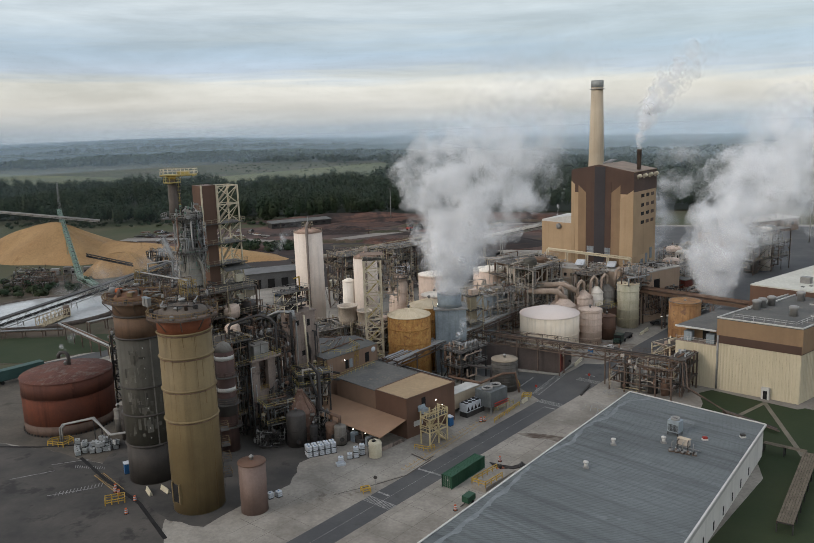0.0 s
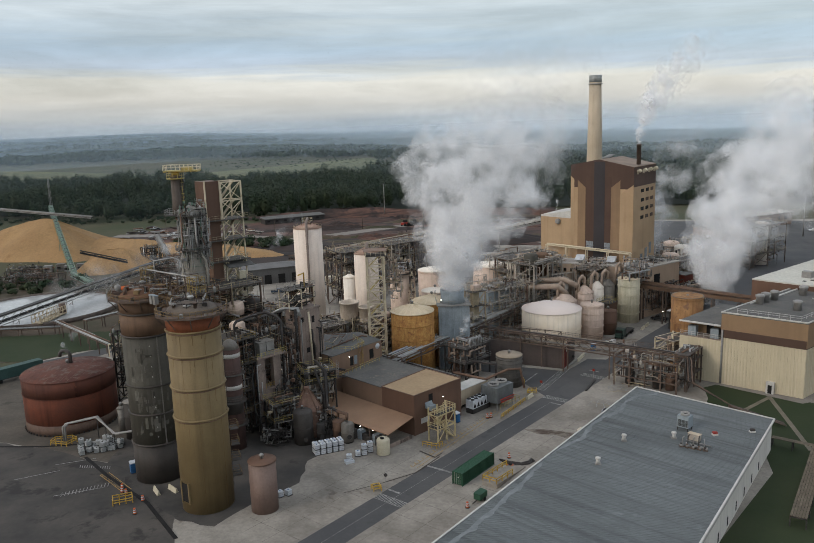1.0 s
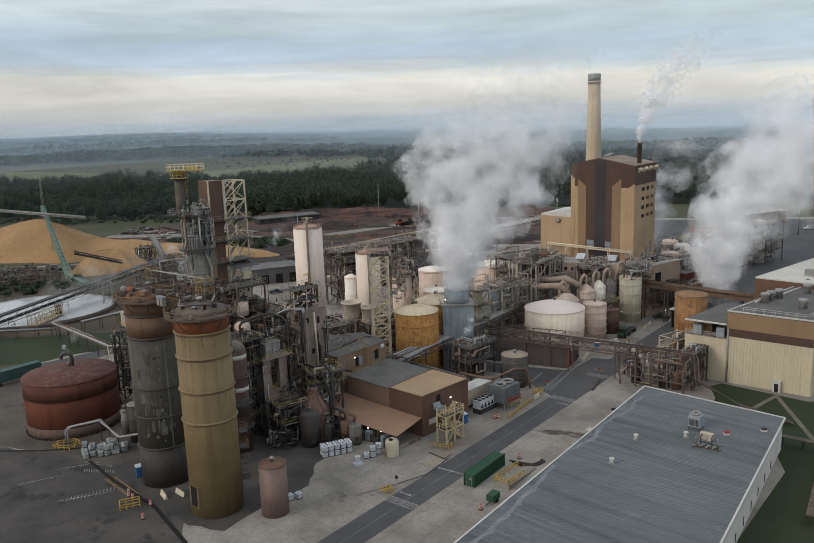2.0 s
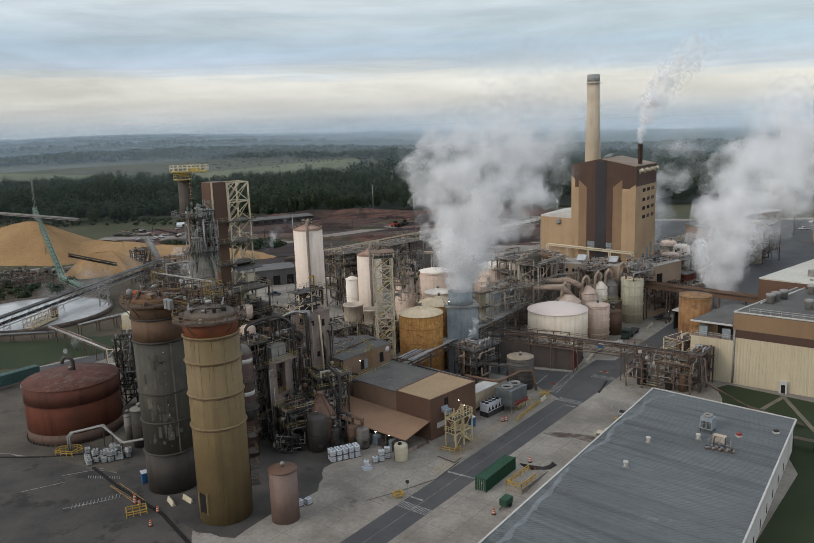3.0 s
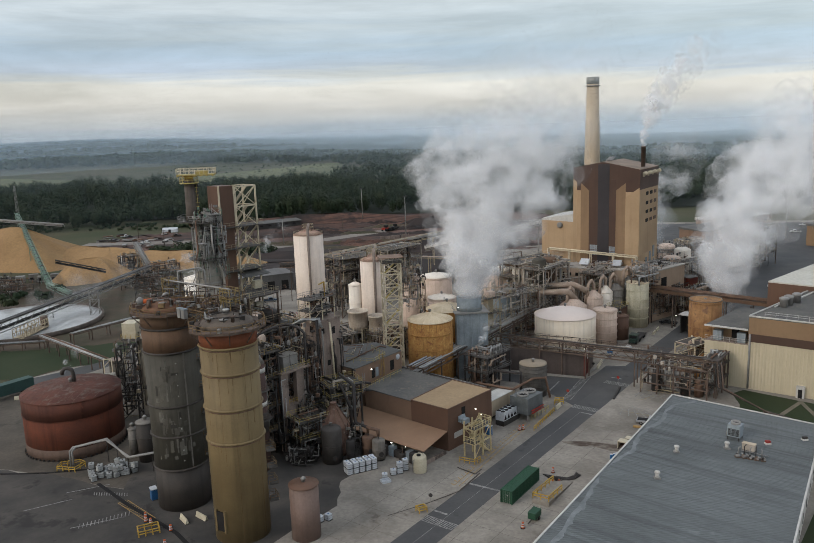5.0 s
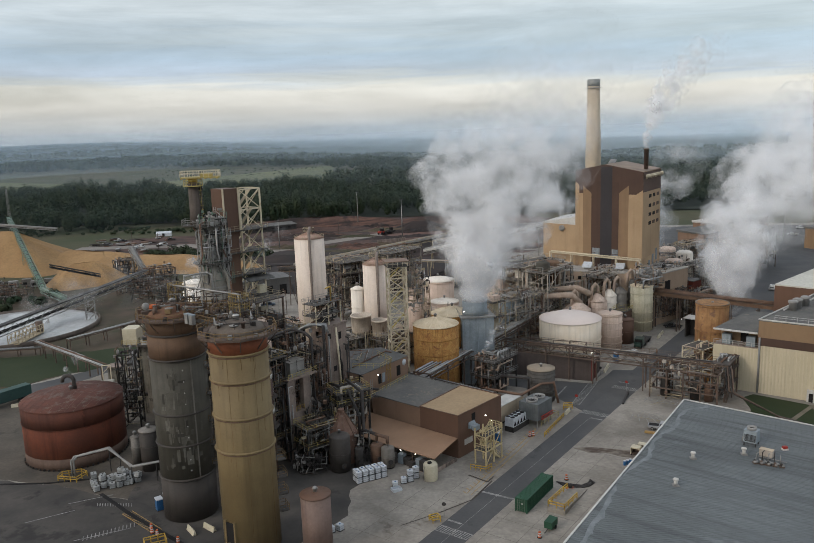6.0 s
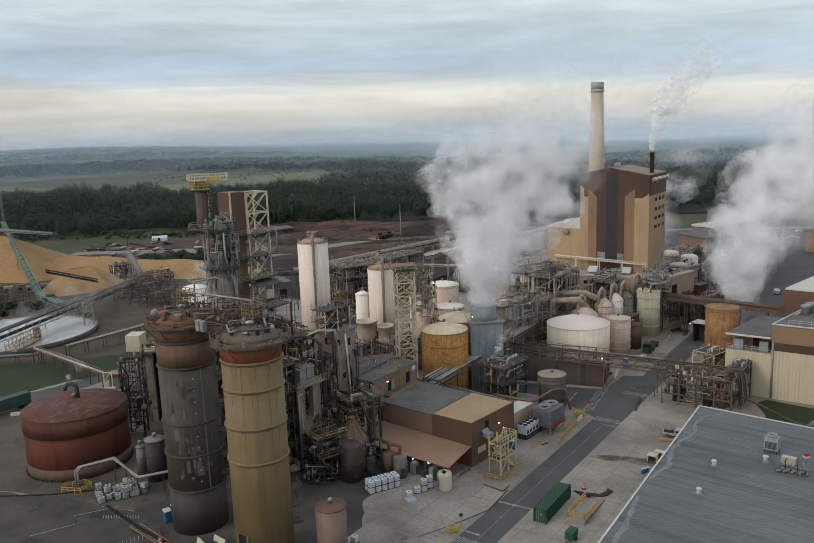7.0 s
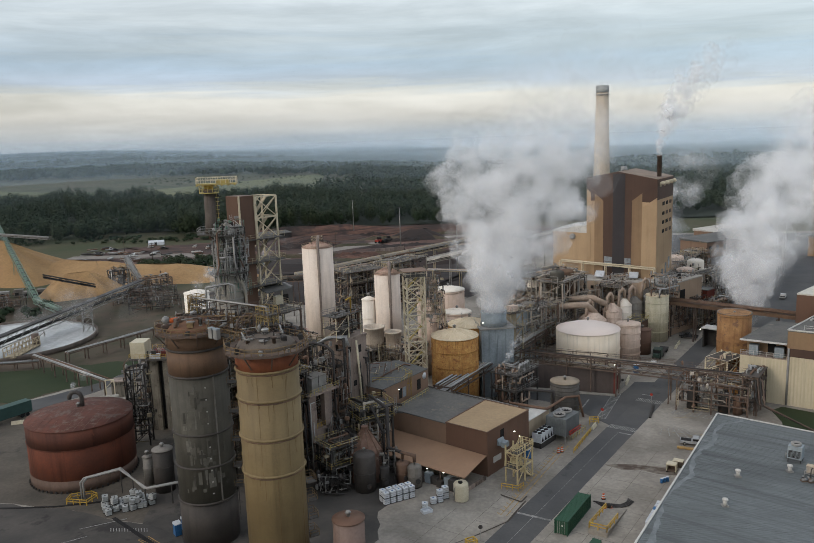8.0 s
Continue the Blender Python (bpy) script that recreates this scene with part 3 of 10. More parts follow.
patch("pavement_tank", [(-150, 151), (-122, 142), (-104, 138.1), (-96, 134.6), (-84, 131.2), (-80, 124.2), (-66, 113), (-70, 150), (-92, 205), (-150, 194)], material("tank_yard_concrete", (0.135, 0.113, 0.089), (0.078, 0.068, 0.056), 0.9, scale=0.09, grain=1.6, stain=(0.06, 0.052, 0.044), stain_at=0.57, speck=0.7), 0.006, "stained brown concrete round the red tank", ragged=0.1)
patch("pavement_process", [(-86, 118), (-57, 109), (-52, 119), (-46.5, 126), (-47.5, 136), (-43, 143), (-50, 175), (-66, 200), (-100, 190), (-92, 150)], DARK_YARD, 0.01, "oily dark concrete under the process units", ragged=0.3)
patch("road_tank", [(-156, 176), (-146, 182), (-140.5, 191.4), (-134.6, 199.3), (-130.2, 205.3), (-121, 222), (-112, 246), (-118, 248), (-127, 226.4), (-131.6, 215.2), (-141, 203.8), (-150.5, 195.1), (-162, 186)], ASPHALT, 0.03, "blue-grey asphalt road behind the red tank", ragged=0.05)
patch("ground_dirt_yard", [(-260, 430), (-120, 395), (10, 405), (40, 450), (30, 575), (-120, 590), (-170, 520), (-240, 500)], DIRT, 0.02, "red earth and bark storage yard", ragged=2.0)
patch("ground_track", [(-100, 524), (-78, 497), (-66, 478), (-44, 466), (0, 470), (2, 480), (-40, 478), (-60, 494), (-66, 520), (-30, 570), (10, 582), (-40, 584), (-80, 540)], material("pink_dirt_track", (0.215, 0.125, 0.10), (0.12, 0.07, 0.055), 0.95, scale=0.05, grain=0.5, run=(25, (0.09, 0.055, 0.045), 0.6)), 0.06, "pale pinkish dirt track through the bark yard", ragged=1.4)
patch("ground_coal_yard", [(-135, 330), (-70, 300), (-20, 320), (-10, 420), (-60, 455), (-150, 420)], COAL, 0.05, "black bark and coal storage ground", ragged=2.0)
patch("road_gravel", [(-260, 455), (-190, 455), (-130, 425), (-60, 495), (30, 520), (30, 528), (-65, 505), (-132, 440), (-190, 468), (-260, 468)], GRAVEL, 0.06, "pale gravel track past the bark yard")
patch("ground_lawn", [(41.3, 181.8), (40.6, 174.5), (36.5, 163), (44.5, 149), (42.5, 135), (25, 108), (20, 60), (120, 60), (120, 140), (66, 170), (55.5, 178), (45.6, 184.6)], LAWN, 0.02, "dark mown lawn between the buildings")
patch("ground_lawn_west", [(-240, 200), (-150, 198), (-131, 216), (-112, 290), (-118, 345), (-176, 352), (-250, 335)], EARTH, 0.03, "trodden brown earth and grass round the clarifier", ragged=0.8)
patch("ground_verge", [(-240, 200), (-150, 198), (-131, 216), (-128, 236), (-158, 229), (-240, 216)], LAWN, 0.05, "dark grass verge beside the red tank", ragged=0.6)
patch("road_far_yard", [(58, 262), (74, 256), (116, 282), (262, 335), (262, 470), (70, 492), (52, 330)], ASPHALT, 0.016, "grey asphalt truck yard behind the mill", ragged=0.5)
patch("ground_gravel_wall", [(45.0, 188), (44.4, 184.5), (60.8, 171.5), (66, 174), (62, 177)], GRAVEL, 0.03, "grey gravel strip along the cream wall")
PATH_BROWN = material("worn_path_concrete", (0.19, 0.165, 0.125), (0.14, 0.12, 0.09), 0.9, scale=0.3)
patch("pavement_path", [(54.4, 176.2), (55.4, 176.0), (53.6, 145.5), (52.6, 145.5)], PATH_BROWN, 0.045, "worn concrete footpath across the lawn")
patch("pavement_path_branch", [(54.2, 175.6), (54.9, 174.9), (43.2, 162.6), (42.5, 163.4)], PATH_BROWN, 0.05, "worn concrete footpath branch across the lawn")


def mark(m, p, q, w=0.16):
    p, q = Vector((*p, 0)), Vector((*q, 0))
    d = (q - p).normalized()
    s = Vector((-d.y, d.x, 0)) * w / 2
    return m.add([p - s, q - s, q + s, p + s], [(0, 1, 2, 3)])


lines = M()
mark(lines, lane(-30, 3.2), lane(70, 3.2), 0.07)
mark(lines, lane(26, 0.1), lane(26.4, 6.3), 0.55)
mark(lines, lane(14, 0.2), lane(14, 2.9), 0.5)
mark(lines, lane(70, 3.4), lane(70, 6.1), 0.5)
mark(lines, lane(97, 0.2), lane(97, 2.9), 0.4)
for s0 in (10.0, 72, 92):
    for k in range(14):
        v = 0.1 + 6.0 * k / 13
        mark(lines, lane(s0, v), lane(s0 + 1.9, v + 0.25), 0.2)
    mark(lines, lane(s0, 0), lane(s0, 6.2), 0.16)
    mark(lines, lane(s0 + 1.9, 0), lane(s0 + 1.9, 6.2), 0.16)
for k in range(22):
    a = Vector((0.6, 179.5)).lerp(Vector((8.0, 196.0)), k / 21)
    mark(lines, a, a + Vector((1.7, -0.9)), 0.22)
mark(lines, (0.6, 179.5), (8.0, 196.0), 0.16)
mark(lines, (2.3, 178.6), (9.7, 195.1), 0.16)
mark(lines, (-2.6, 184), (1.2, 192), 0.4)
for k in range(12):
    a = Vector((19.5, 183.0)).lerp(Vector((33.0, 175.0)), k / 11)
    mark(lines, a, a + Vector((-1.3, -1.4)), 0.2)
mark(lines, (19.5, 183), (33, 175), 0.2)
mark(lines, (18.2, 181.6), (31.7, 173.6), 0.2)
for k in range(6):
    mark(lines, (13.5 + 1.1 * k, 172.5 - 0.6 * k), (12.0 + 1.8 * k, 168.5 - 0.7 * k), 0.14)
for p, q in (((-99.5, 131), (-92.5, 134.5)), ((-104, 124), (-97, 128.5)), ((-92, 118), (-84, 122))):
    mark(lines, p, q, 0.2)
for k in range(14):
    a = Vector((-94, 131.2)).lerp(Vector((-87.5, 131.0)), k / 13)
    mark(lines, a, a + Vector((0.5, -1.2)), 0.15)
    a = Vector((-91, 119.5)).lerp(Vector((-84, 124.0)), k / 13)
    mark(lines, a, a + Vector((0.6, -1.6)), 0.15)
tagged(part("road_markings", lines, PAINT_LINE), "faded white painted lines on the roads", "road marking", kind="structure").location.z = 0.03
yl = M()
for k in range(26):
    a = Vector(along(24, -5.6)).lerp(Vector(along(58, -5.2)), k / 25)
    mark(yl, a, a + RU * 0.5 - RV * 0.9, 0.16)
mark(yl, along(24, -5.6), along(58, -5.2), 0.14)
mark(yl, along(24, -4.6), along(58, -4.2), 0.14)
for k in range(16):
    a = Vector((-87.5, 127.0)).lerp(Vector((-79.5, 120.5)), k / 15)
    mark(yl, a, a + Vector((1.1, 1.0)), 0.16)
mark(yl, (-87.5, 127.0), (-79.5, 120.5), 0.16)
mark(yl, (-86.2, 128.2), (-78.2, 121.6), 0.16)
tagged(part("road_hatching", yl, YELLOW_LINE), "worn yellow hatched keep-clear strips", "road marking", kind="structure").location.z = 0.035


joints = M()
for v in [8.0 + 5.5 * k for k in range(7)]:
    mark(joints, lane(-20, v), lane(64, v), 0.07)
for k in range(16):
    mark(joints, lane(-20 + 5.6 * k, 6.6), lane(-20 + 5.6 * k, 38), 0.07)
for k in range(12):
    mark(joints, lane(-8 + 5.6 * k, -13 if k < 5 else -5), lane(-8 + 5.6 * k, -0.1), 0.07)
for v in (-7.5, -12.5):
    mark(joints, lane(-12, v + 2.5), lane(22 if v < -10 else 58, v + 2.5), 0.07)
tagged(part("pavement_joints", joints, material("joint_filler", (0.11, 0.095, 0.08), (0.16, 0.14, 0.12), 0.9, scale=0.3)), "dark filled joints between the concrete slabs", "joint", kind="structure").location.z = 0.006


# ---- kerbs, channels and barriers ----
def kerb(name, pts, mat, label, w=0.35, h=0.16):
    m = M()
    for p, q in zip(pts, pts[1:]):
        m.beam((*p, h / 2), (*q, h / 2), w, h)
    return setting(name, m, mat, label)


kerb("kerb_pond", [(-95, 134.8), (-85.5, 126.5), (-72.5, 116.5), (-62, 105)], DARK, "dark drainage channel with a steel cover", 0.7, 0.1)
kerb("kerb_tank", [(-121, 139), (-108, 139.5), (-96, 142), (-93.6, 138.6)], DARK, "dark drainage channel round the red tank", 0.5, 0.1)
kerb("kerb_wall", [(-13, 199), (-2, 197.2), (8.3, 194.2), (9.6, 197.6), (12.2, 202), (17, 212)], KERB, "pale concrete kerb along the bund wall", 0.5, 0.35)
kerb("kerb_corner", [(15.5, 186.5), (12.5, 178.5)], STEEL_DARK, "dark wheel stop beside the road", 0.5, 0.3)
stain = M()
for p, q, w in (((-25.0, 141.5), (-21.5, 138.5), 0.8), ((-21.5, 138.5), (-20.2, 140.8), 0.6), ((-20.6, 139.0), (-24.6, 131.5), 0.7), ((-24.6, 131.5), (-30.5, 126.8), 0.55), ((-30.5, 126.8), (-37, 122.5), 0.4)):
    mark(stain, p, q, 0.5 * w)
tagged(part("water_trickle", stain, material("wet_stain", (0.034, 0.026, 0.021), (0.06, 0.046, 0.036), 0.5, scale=0.6)), "dark wet trickle across the concrete", "stain", kind="structure").location.z = 0.04
OILY = material("oil_stained_concrete", (0.20, 0.172, 0.142), (0.075, 0.052, 0.040), 0.85, scale=0.35, grain=2, spread=(0.44, 0.58), run=(-22, (0.22, 0.19, 0.158), 0.7))
patch("pavement_stain", [(-3.5, 153.4), (0, 151.9), (3, 151.0), (6, 149.6), (9.5, 148.0), (11, 151), (8, 152.0), (4.5, 153.2), (1, 153.4)], OILY, 0.03, "brown oil stain on the concrete", ragged=0.3)
bay = M()
for p, q, w in (((20.4, 184.4), (27.3, 180.1), 0.14), ((20.1, 183.7), (27.0, 179.4), 0.14), ((20.4, 184.4), (17.8, 179.9), 0.12), ((16.0, 173.9), (14.0, 170.7), 0.12), ((16.0, 173.9), (20.2, 168.3), 0.12), ((14.0, 170.7), (19.1, 168.4), 0.12), ((18.4, 172.8), (21.5, 168.6), 0.12)):
    mark(bay, p, q, w)
for k in range(10):
    mark(bay, (20.4 + 0.7 * k, 184.4 - 0.43 * k), (20.1 + 0.7 * k, 183.7 - 0.43 * k), 0.12)
for k in range(4):
    mark(bay, (19.9 - 0.55 * k, 183.4 - 0.95 * k), (22.4 - 0.9 * k, 180.0 - 0.5 * k), 0.1)
    mark(bay, (16.4 + 0.8 * k, 173.3 - 1.1 * k), (15.2 + 0.9 * k, 170.2 - 0.4 * k), 0.1)
tagged(part("bay_marking", bay, PAINT_LINE), "worn white hatched bay markings on the concrete", "road marking", kind="structure").location.z = 0.02
bay = M()
for p, q in (((17.5, 178.4), (25.1, 178.5)), ((18.9, 178.1), (24.6, 181.6)), ((13.0, 171.0), (18.9, 167.5)), ((19.0, 169.2), (23.4, 166.6)), ((23.4, 179.2), (26.6, 175.8))):
    mark(bay, p, q, 0.13)
tagged(part("bay_marking", bay, material("faded_yellow_line", (0.34, 0.25, 0.10), (0.24, 0.19, 0.11), 0.8, scale=0.9, grain=5, stain=(0.2, 0.17, 0.13), stain_at=0.55)), "faded yellow bay markings on the concrete", "road marking", kind="structure").location.z = 0.024



# ---- large buildings ----
def walls(parent, pts, z0, z1, mat, name="wall", thick=0.3):
    """Four or more wall slabs round a plan."""
    n = len(pts)
    c = Vector((sum(p[0] for p in pts) / n, sum(p[1] for p in pts) / n))
    for i in range(n):
        p, q = Vector(pts[i]), Vector(pts[(i + 1) % n])
        u = (q - p).normalized()
        inward = Vector((-u.y, u.x)) * thick
        part(name, M().prism([tuple(p), tuple(q), tuple(q + inward - u * thick), tuple(p + inward + u * thick)], z0, z1), mat if not isinstance(mat, (list, tuple)) else mat[i % len(mat)], parent)


def ribs(parent, p, q, z0, z1, mat, gap=0.6, name="cladding_rib", depth=0.07):
    """Standing ribs of corrugated cladding on the outer face from p to q."""
    p, q = Vector(p), Vector(q)
    u = (q - p).normalized()
    out = Vector((u.y, -u.x))
    n = int((q - p).length / gap)
    m = M()
    for i in range(n):
        a = p + u * (i + 0.25) * gap
        b = a + u * gap * 0.4
        m.prism([tuple(a + out * depth), tuple(b + out * depth), tuple(b - out * 0.01), tuple(a - out * 0.01)], z0, z1)
    return tagged(part(name, m, mat, parent), kind="stuff")


def face_panel(parent, p, q, a, b, z0, z1, mat, name="wall_panel", out=0.05, tilt=(0, 0)):
    """A panel on the wall from p to q between the fractions a and b; tilt lifts its top at both ends."""
    p, q = Vector(p), Vector(q)
    u = (q - p).normalized()
    o = Vector((u.y, -u.x)) * out
    c, d = p.lerp(q, a), p.lerp(q, b)
    return part(name, M().prism([tuple(c + o), tuple(d + o), tuple(d - o * 0.2), tuple(c - o * 0.2)], z0, [z1 + tilt[0], z1 + tilt[1], z1 + tilt[1], z1 + tilt[0]]), mat, parent)


# the grey-roofed warehouse
WH = [(-22.5, 87.0), (14.0, 87.0), (45.3, 145.2), (22.1, 162.9)]
wh = thing("warehouse", 0, 0, label="low warehouse with a weathered blue-grey metal roof and white walls", category="warehouse")
walls(wh, WH, 0, 4.9, material("off_white_wall", (0.62, 0.585, 0.53), (0.55, 0.515, 0.46), 0.7, scale=0.15, grain=2, streaks=0.3, speck=0.2))
walls(wh, WH, 4.9, 6.35, material("grey_fascia", (0.42, 0.40, 0.36), (0.36, 0.34, 0.305), 0.65, scale=0.15, grain=2, speck=0.2), "fascia", 0.34)
roof_m = M().prism([(-22.9, 86.7), (14.2, 86.7), (45.7, 145.2), (22.1, 163.3)], 6.35, [6.62, 6.62, 6.62, 6.62])
wh_roof = part("roof", roof_m, ROOF_METAL, wh)
a0, a1, b0, b1 = Vector((-22.9, 86.7)), Vector((22.1, 163.3)), Vector((14.2, 86.7)), Vector((45.7, 145.2))
for k in range(140):
    f = (k + 0.5) / 140
    p, q = a0.lerp(a1, f), b0.lerp(b1, f)
    part("roof_seam", M().beam((p.x, p.y, 6.63), (q.x, q.y, 6.628), 0.05, 0.02), ROOF_METAL, wh_roof)
for p, q in zip((a0, a1, b1, b0), (a1, b1, b0, a0)):
    part("roof_trim", M().beam((p.x, p.y, 6.6), (q.x, q.y, 6.6), 0.3, 0.35), TRIM, wh)
WEAR_AT, WEAR_IN = (0, 0.2, 0.4, 0.519, 0.586, 0.645, 0.721, 0.79, 0.832, 0.895, 0.94, 0.978), (1.4, 2.2, 1.2, -0.71, 0.66, 1.76, 0.2, 1.33, 2.21, 1.05, 2.14, 4.78)
wear = M()
rng = random.Random(5)
u_, l_ = (b1 - a1).normalized(), (a1 - a0).normalized()
inner, outer = [], []
for k in range(161):
    f = k / 160
    p = a0.lerp(a1, f)
    base = float(np.interp(f, WEAR_AT, WEAR_IN)) + 0.12 * math.sin(f * 71 + 1)
    outer.append(p + u_ * max(0.4, base - 0.12 - 0.1 * math.sin(f * 41) + rng.uniform(-0.06, 0.06)))
    inner.append(p + u_ * (base + 0.45 + 0.4 * math.sin(f * 57) ** 2 * (f < 0.95) + rng.uniform(-0.1, 0.2)))
wear.v = [(p.x, p.y, 6.652) for p in outer] + [(p.x, p.y, 6.652) for p in inner]
wear.f = [(k, 161 + k, 162 + k, k + 1) for k in range(160)]
wear.s = [True] * 160
rng = random.Random(19)
dust = M()
for k in range(300):
    f, g0 = rng.random(), rng.random()
    p = a0.lerp(a1, f).lerp(b0.lerp(b1, f), g0)
    u = (b0.lerp(b1, f) - a0.lerp(a1, f)).normalized()
    L = rng.uniform(1.0, 7.0)
    w = (a1 - a0).normalized() * rng.uniform(0.04, 0.12)
    q = p + u * min(L, (1 - g0) * 24)
    dust.add([(p.x, p.y, 6.625), (q.x, q.y, 6.625), (q.x + w.x, q.y + w.y, 6.625), (p.x + w.x, p.y + w.y, 6.625)], [(0, 1, 2, 3)])
part("roof_grime", dust, material("roof_grime", (0.12, 0.132, 0.138), (0.17, 0.185, 0.192), 0.8, scale=0.5, island=0.25), wh_roof, "dark grime streaks across the roof")["kind"] = "stuff"
part("roof_wear", wear, material("chalky_roof_edge", (0.215, 0.232, 0.238), (0.15, 0.163, 0.166), 0.75, scale=0.5, grain=2.5), wh_roof, "chalky pale wear along the roof edge")
for k in range(9):
    f = 0.1 + 0.09 * k
    face_panel(wh, WH[1], WH[2], f, f + 0.009, 0.6, 2.2, DARK, "window")

# the brown building with its tan and grey roofs
BBC, BBR, BBL, BBA, BBB, BBD = (-26.8, 149.1), (-17.4, 161.0), (-34.7, 154.9), (-45.6, 163.4), (-26.0, 167.6), (-38.4, 177.4)
bb = thing("brown_building", 0, 0, label="brown block building with a tan roof beside a grey roof", category="industrial building")
walls(bb, [BBC, BBR, BBB, BBL], 0, 9.0, (CLAD_BROWN, CLAD_BROWN, CLAD_TAN, CLAD_BROWN))
walls(bb, [BBL, BBB, BBD, BBA], 0, 8.8, CLAD_MID)
part("roof", M().prism([BBC, BBR, BBB, BBL], 9.0, 9.12), ROOF_TAN, bb, "tan membrane roof")
part("roof", M().prism([BBL, BBB, BBD, BBA], 8.8, 8.9), ROOF_GREY, bb, "grey membrane roof")
for p, q in ((BBC, BBR), (BBR, BBB), (BBL, BBC), (BBL, BBB)):
    part("parapet", M().beam((*p, 9.1), (*q, 9.1), 0.22, 0.25), CLAD_BROWN, bb)
for p, q in ((BBA, BBL), (BBB, BBD), (BBD, BBA)):
    part("parapet", M().beam((*p, 8.9), (*q, 8.9), 0.22, 0.2), ROOF_GREY, bb)
uo = Vector((-0.60, -0.80))
e0, e1 = Vector(BBC) + Vector((-0.2, -0.3)), Vector(BBA) + Vector((-1.5, 0.6))
f0, f1 = e0 + uo * 8.6 + Vector((0.6, 0.4)), e1 + uo * 8.6
part("lean_to_roof", M().hexa([(*f0, 2.9), (*e0, 4.4), (*e1, 4.6), (*f1, 3.2)], [(*f0, 3.05), (*e0, 4.55), (*e1, 4.75), (*f1, 3.35)]), material("tan_shed_roof", (0.30, 0.185, 0.115), (0.25, 0.152, 0.096), 0.7, scale=0.2, grain=2, speck=0.2), bb, "brown sheet roof of the open lean-to")
for k in range(6):
    p = f0.lerp(f1, 0.03 + k / 5 * 0.94)
    part("post", M().beam((p.x, p.y, 0), (p.x, p.y, 3.0), 0.22), STEEL_BROWN, bb)
part("low_wall", M().beam((f0.x, f0.y, 0.4), ((f0 - uo * 7).x, (f0 - uo * 7).y, 0.4), 0.3, 0.8), CONCRETE, bb)
face_panel(bb, BBC, BBR, 0.13, 0.31, 2.2, 3.4, TRIM, "sign_board", 0.08)
part("vent_hood", M().prism([(-24.2, 151.2), (-22.9, 152.8), (-23.4, 153.2), (-24.7, 151.6)], 5.4, [5.6, 5.6, 6.7, 6.7]), BLUE_GREY, bb)
part("vent_hood", M().box(-0.8, -0.5, 0, 0.8, 0.4, 1.0), BLUE_GREY, bb, at=pose(-23.2, 151.6, 5.2, 0, 0, 52))
face_panel(bb, BBC, BBR, 0.30, 0.38, 6.3, 8.2, DARK, "door", 0.06)

# the penthouse building behind it
PC, PR, PB, PE, PL = (-47.9, 164.4), (-38.4, 178.6), (-45.5, 186.0), (-55.5, 183.0), (-52.5, 168.0)
pent = thing("annex_building", 0, 0, label="tan clad annex with a stained grey roof", category="industrial building")
walls(pent, [PC, PR, PB, PE, PL], 0, 12.9, CLAD_MID)
part("roof", M().prism([PC, PR, PB, PE, PL], 12.9, 13.05), ROOF_GREY, pent)
for f0_, f1_, z0, z1, mt in ((0.34, 0.40, 9.2, 11.4, DARK), (0.42, 0.48, 9.2, 11.4, GLASS), (0.74, 0.82, 9.2, 11.6, DARK)):
    face_panel(pent, PC, PR, f0_, f1_, z0, z1, mt, "door" if mt is DARK else "window", 0.07)
part("vent_fan", M().lathe([(0.7, 0), (0.75, 0.25), (0.2, 0.5)], 14), WHITE_PLASTIC, pent, at=pose(-39.4, 177.5, 11.8, 90, 0, 55))
part("roof_pipe", M().tube([(-50.5, 169.5, 13.2), (-44, 182, 13.2), (-42.5, 181, 13.2), (-42.5, 181, 13.05)], 0.14), PIPE_BROWN, pent)
part("ladder_cage", rail_mesh([(-43.3, 172.0, 9), (-42.2, 171.4, 9), (-42.0, 172.4, 9)], 5.2, 0.5), YELLOW, pent)
part("railing", rail_mesh([(-49.8, 164.6, 9.0), (-45.6, 161.2, 9.0), (-44.8, 162.6, 9.0), (-38.2, 173.8, 9.0)], 1.1, 1.5), PALE_YELLOW, pent)
part("railing", rail_mesh([(-50.4, 169.4, 13.1), (-44.0, 168.6, 13.1), (-41.8, 173.4, 13.1), (-45.8, 179.5, 13.1)], 1.1, 1.5), PALE_YELLOW, pent)

pipes(pent, random.Random(61), (-54.0, 172, 13.1), (-44.5, 183, 14.0), 12, (0.05, 0.12), (STEEL_TAN, STEEL_GREY, PIPE_BROWN))

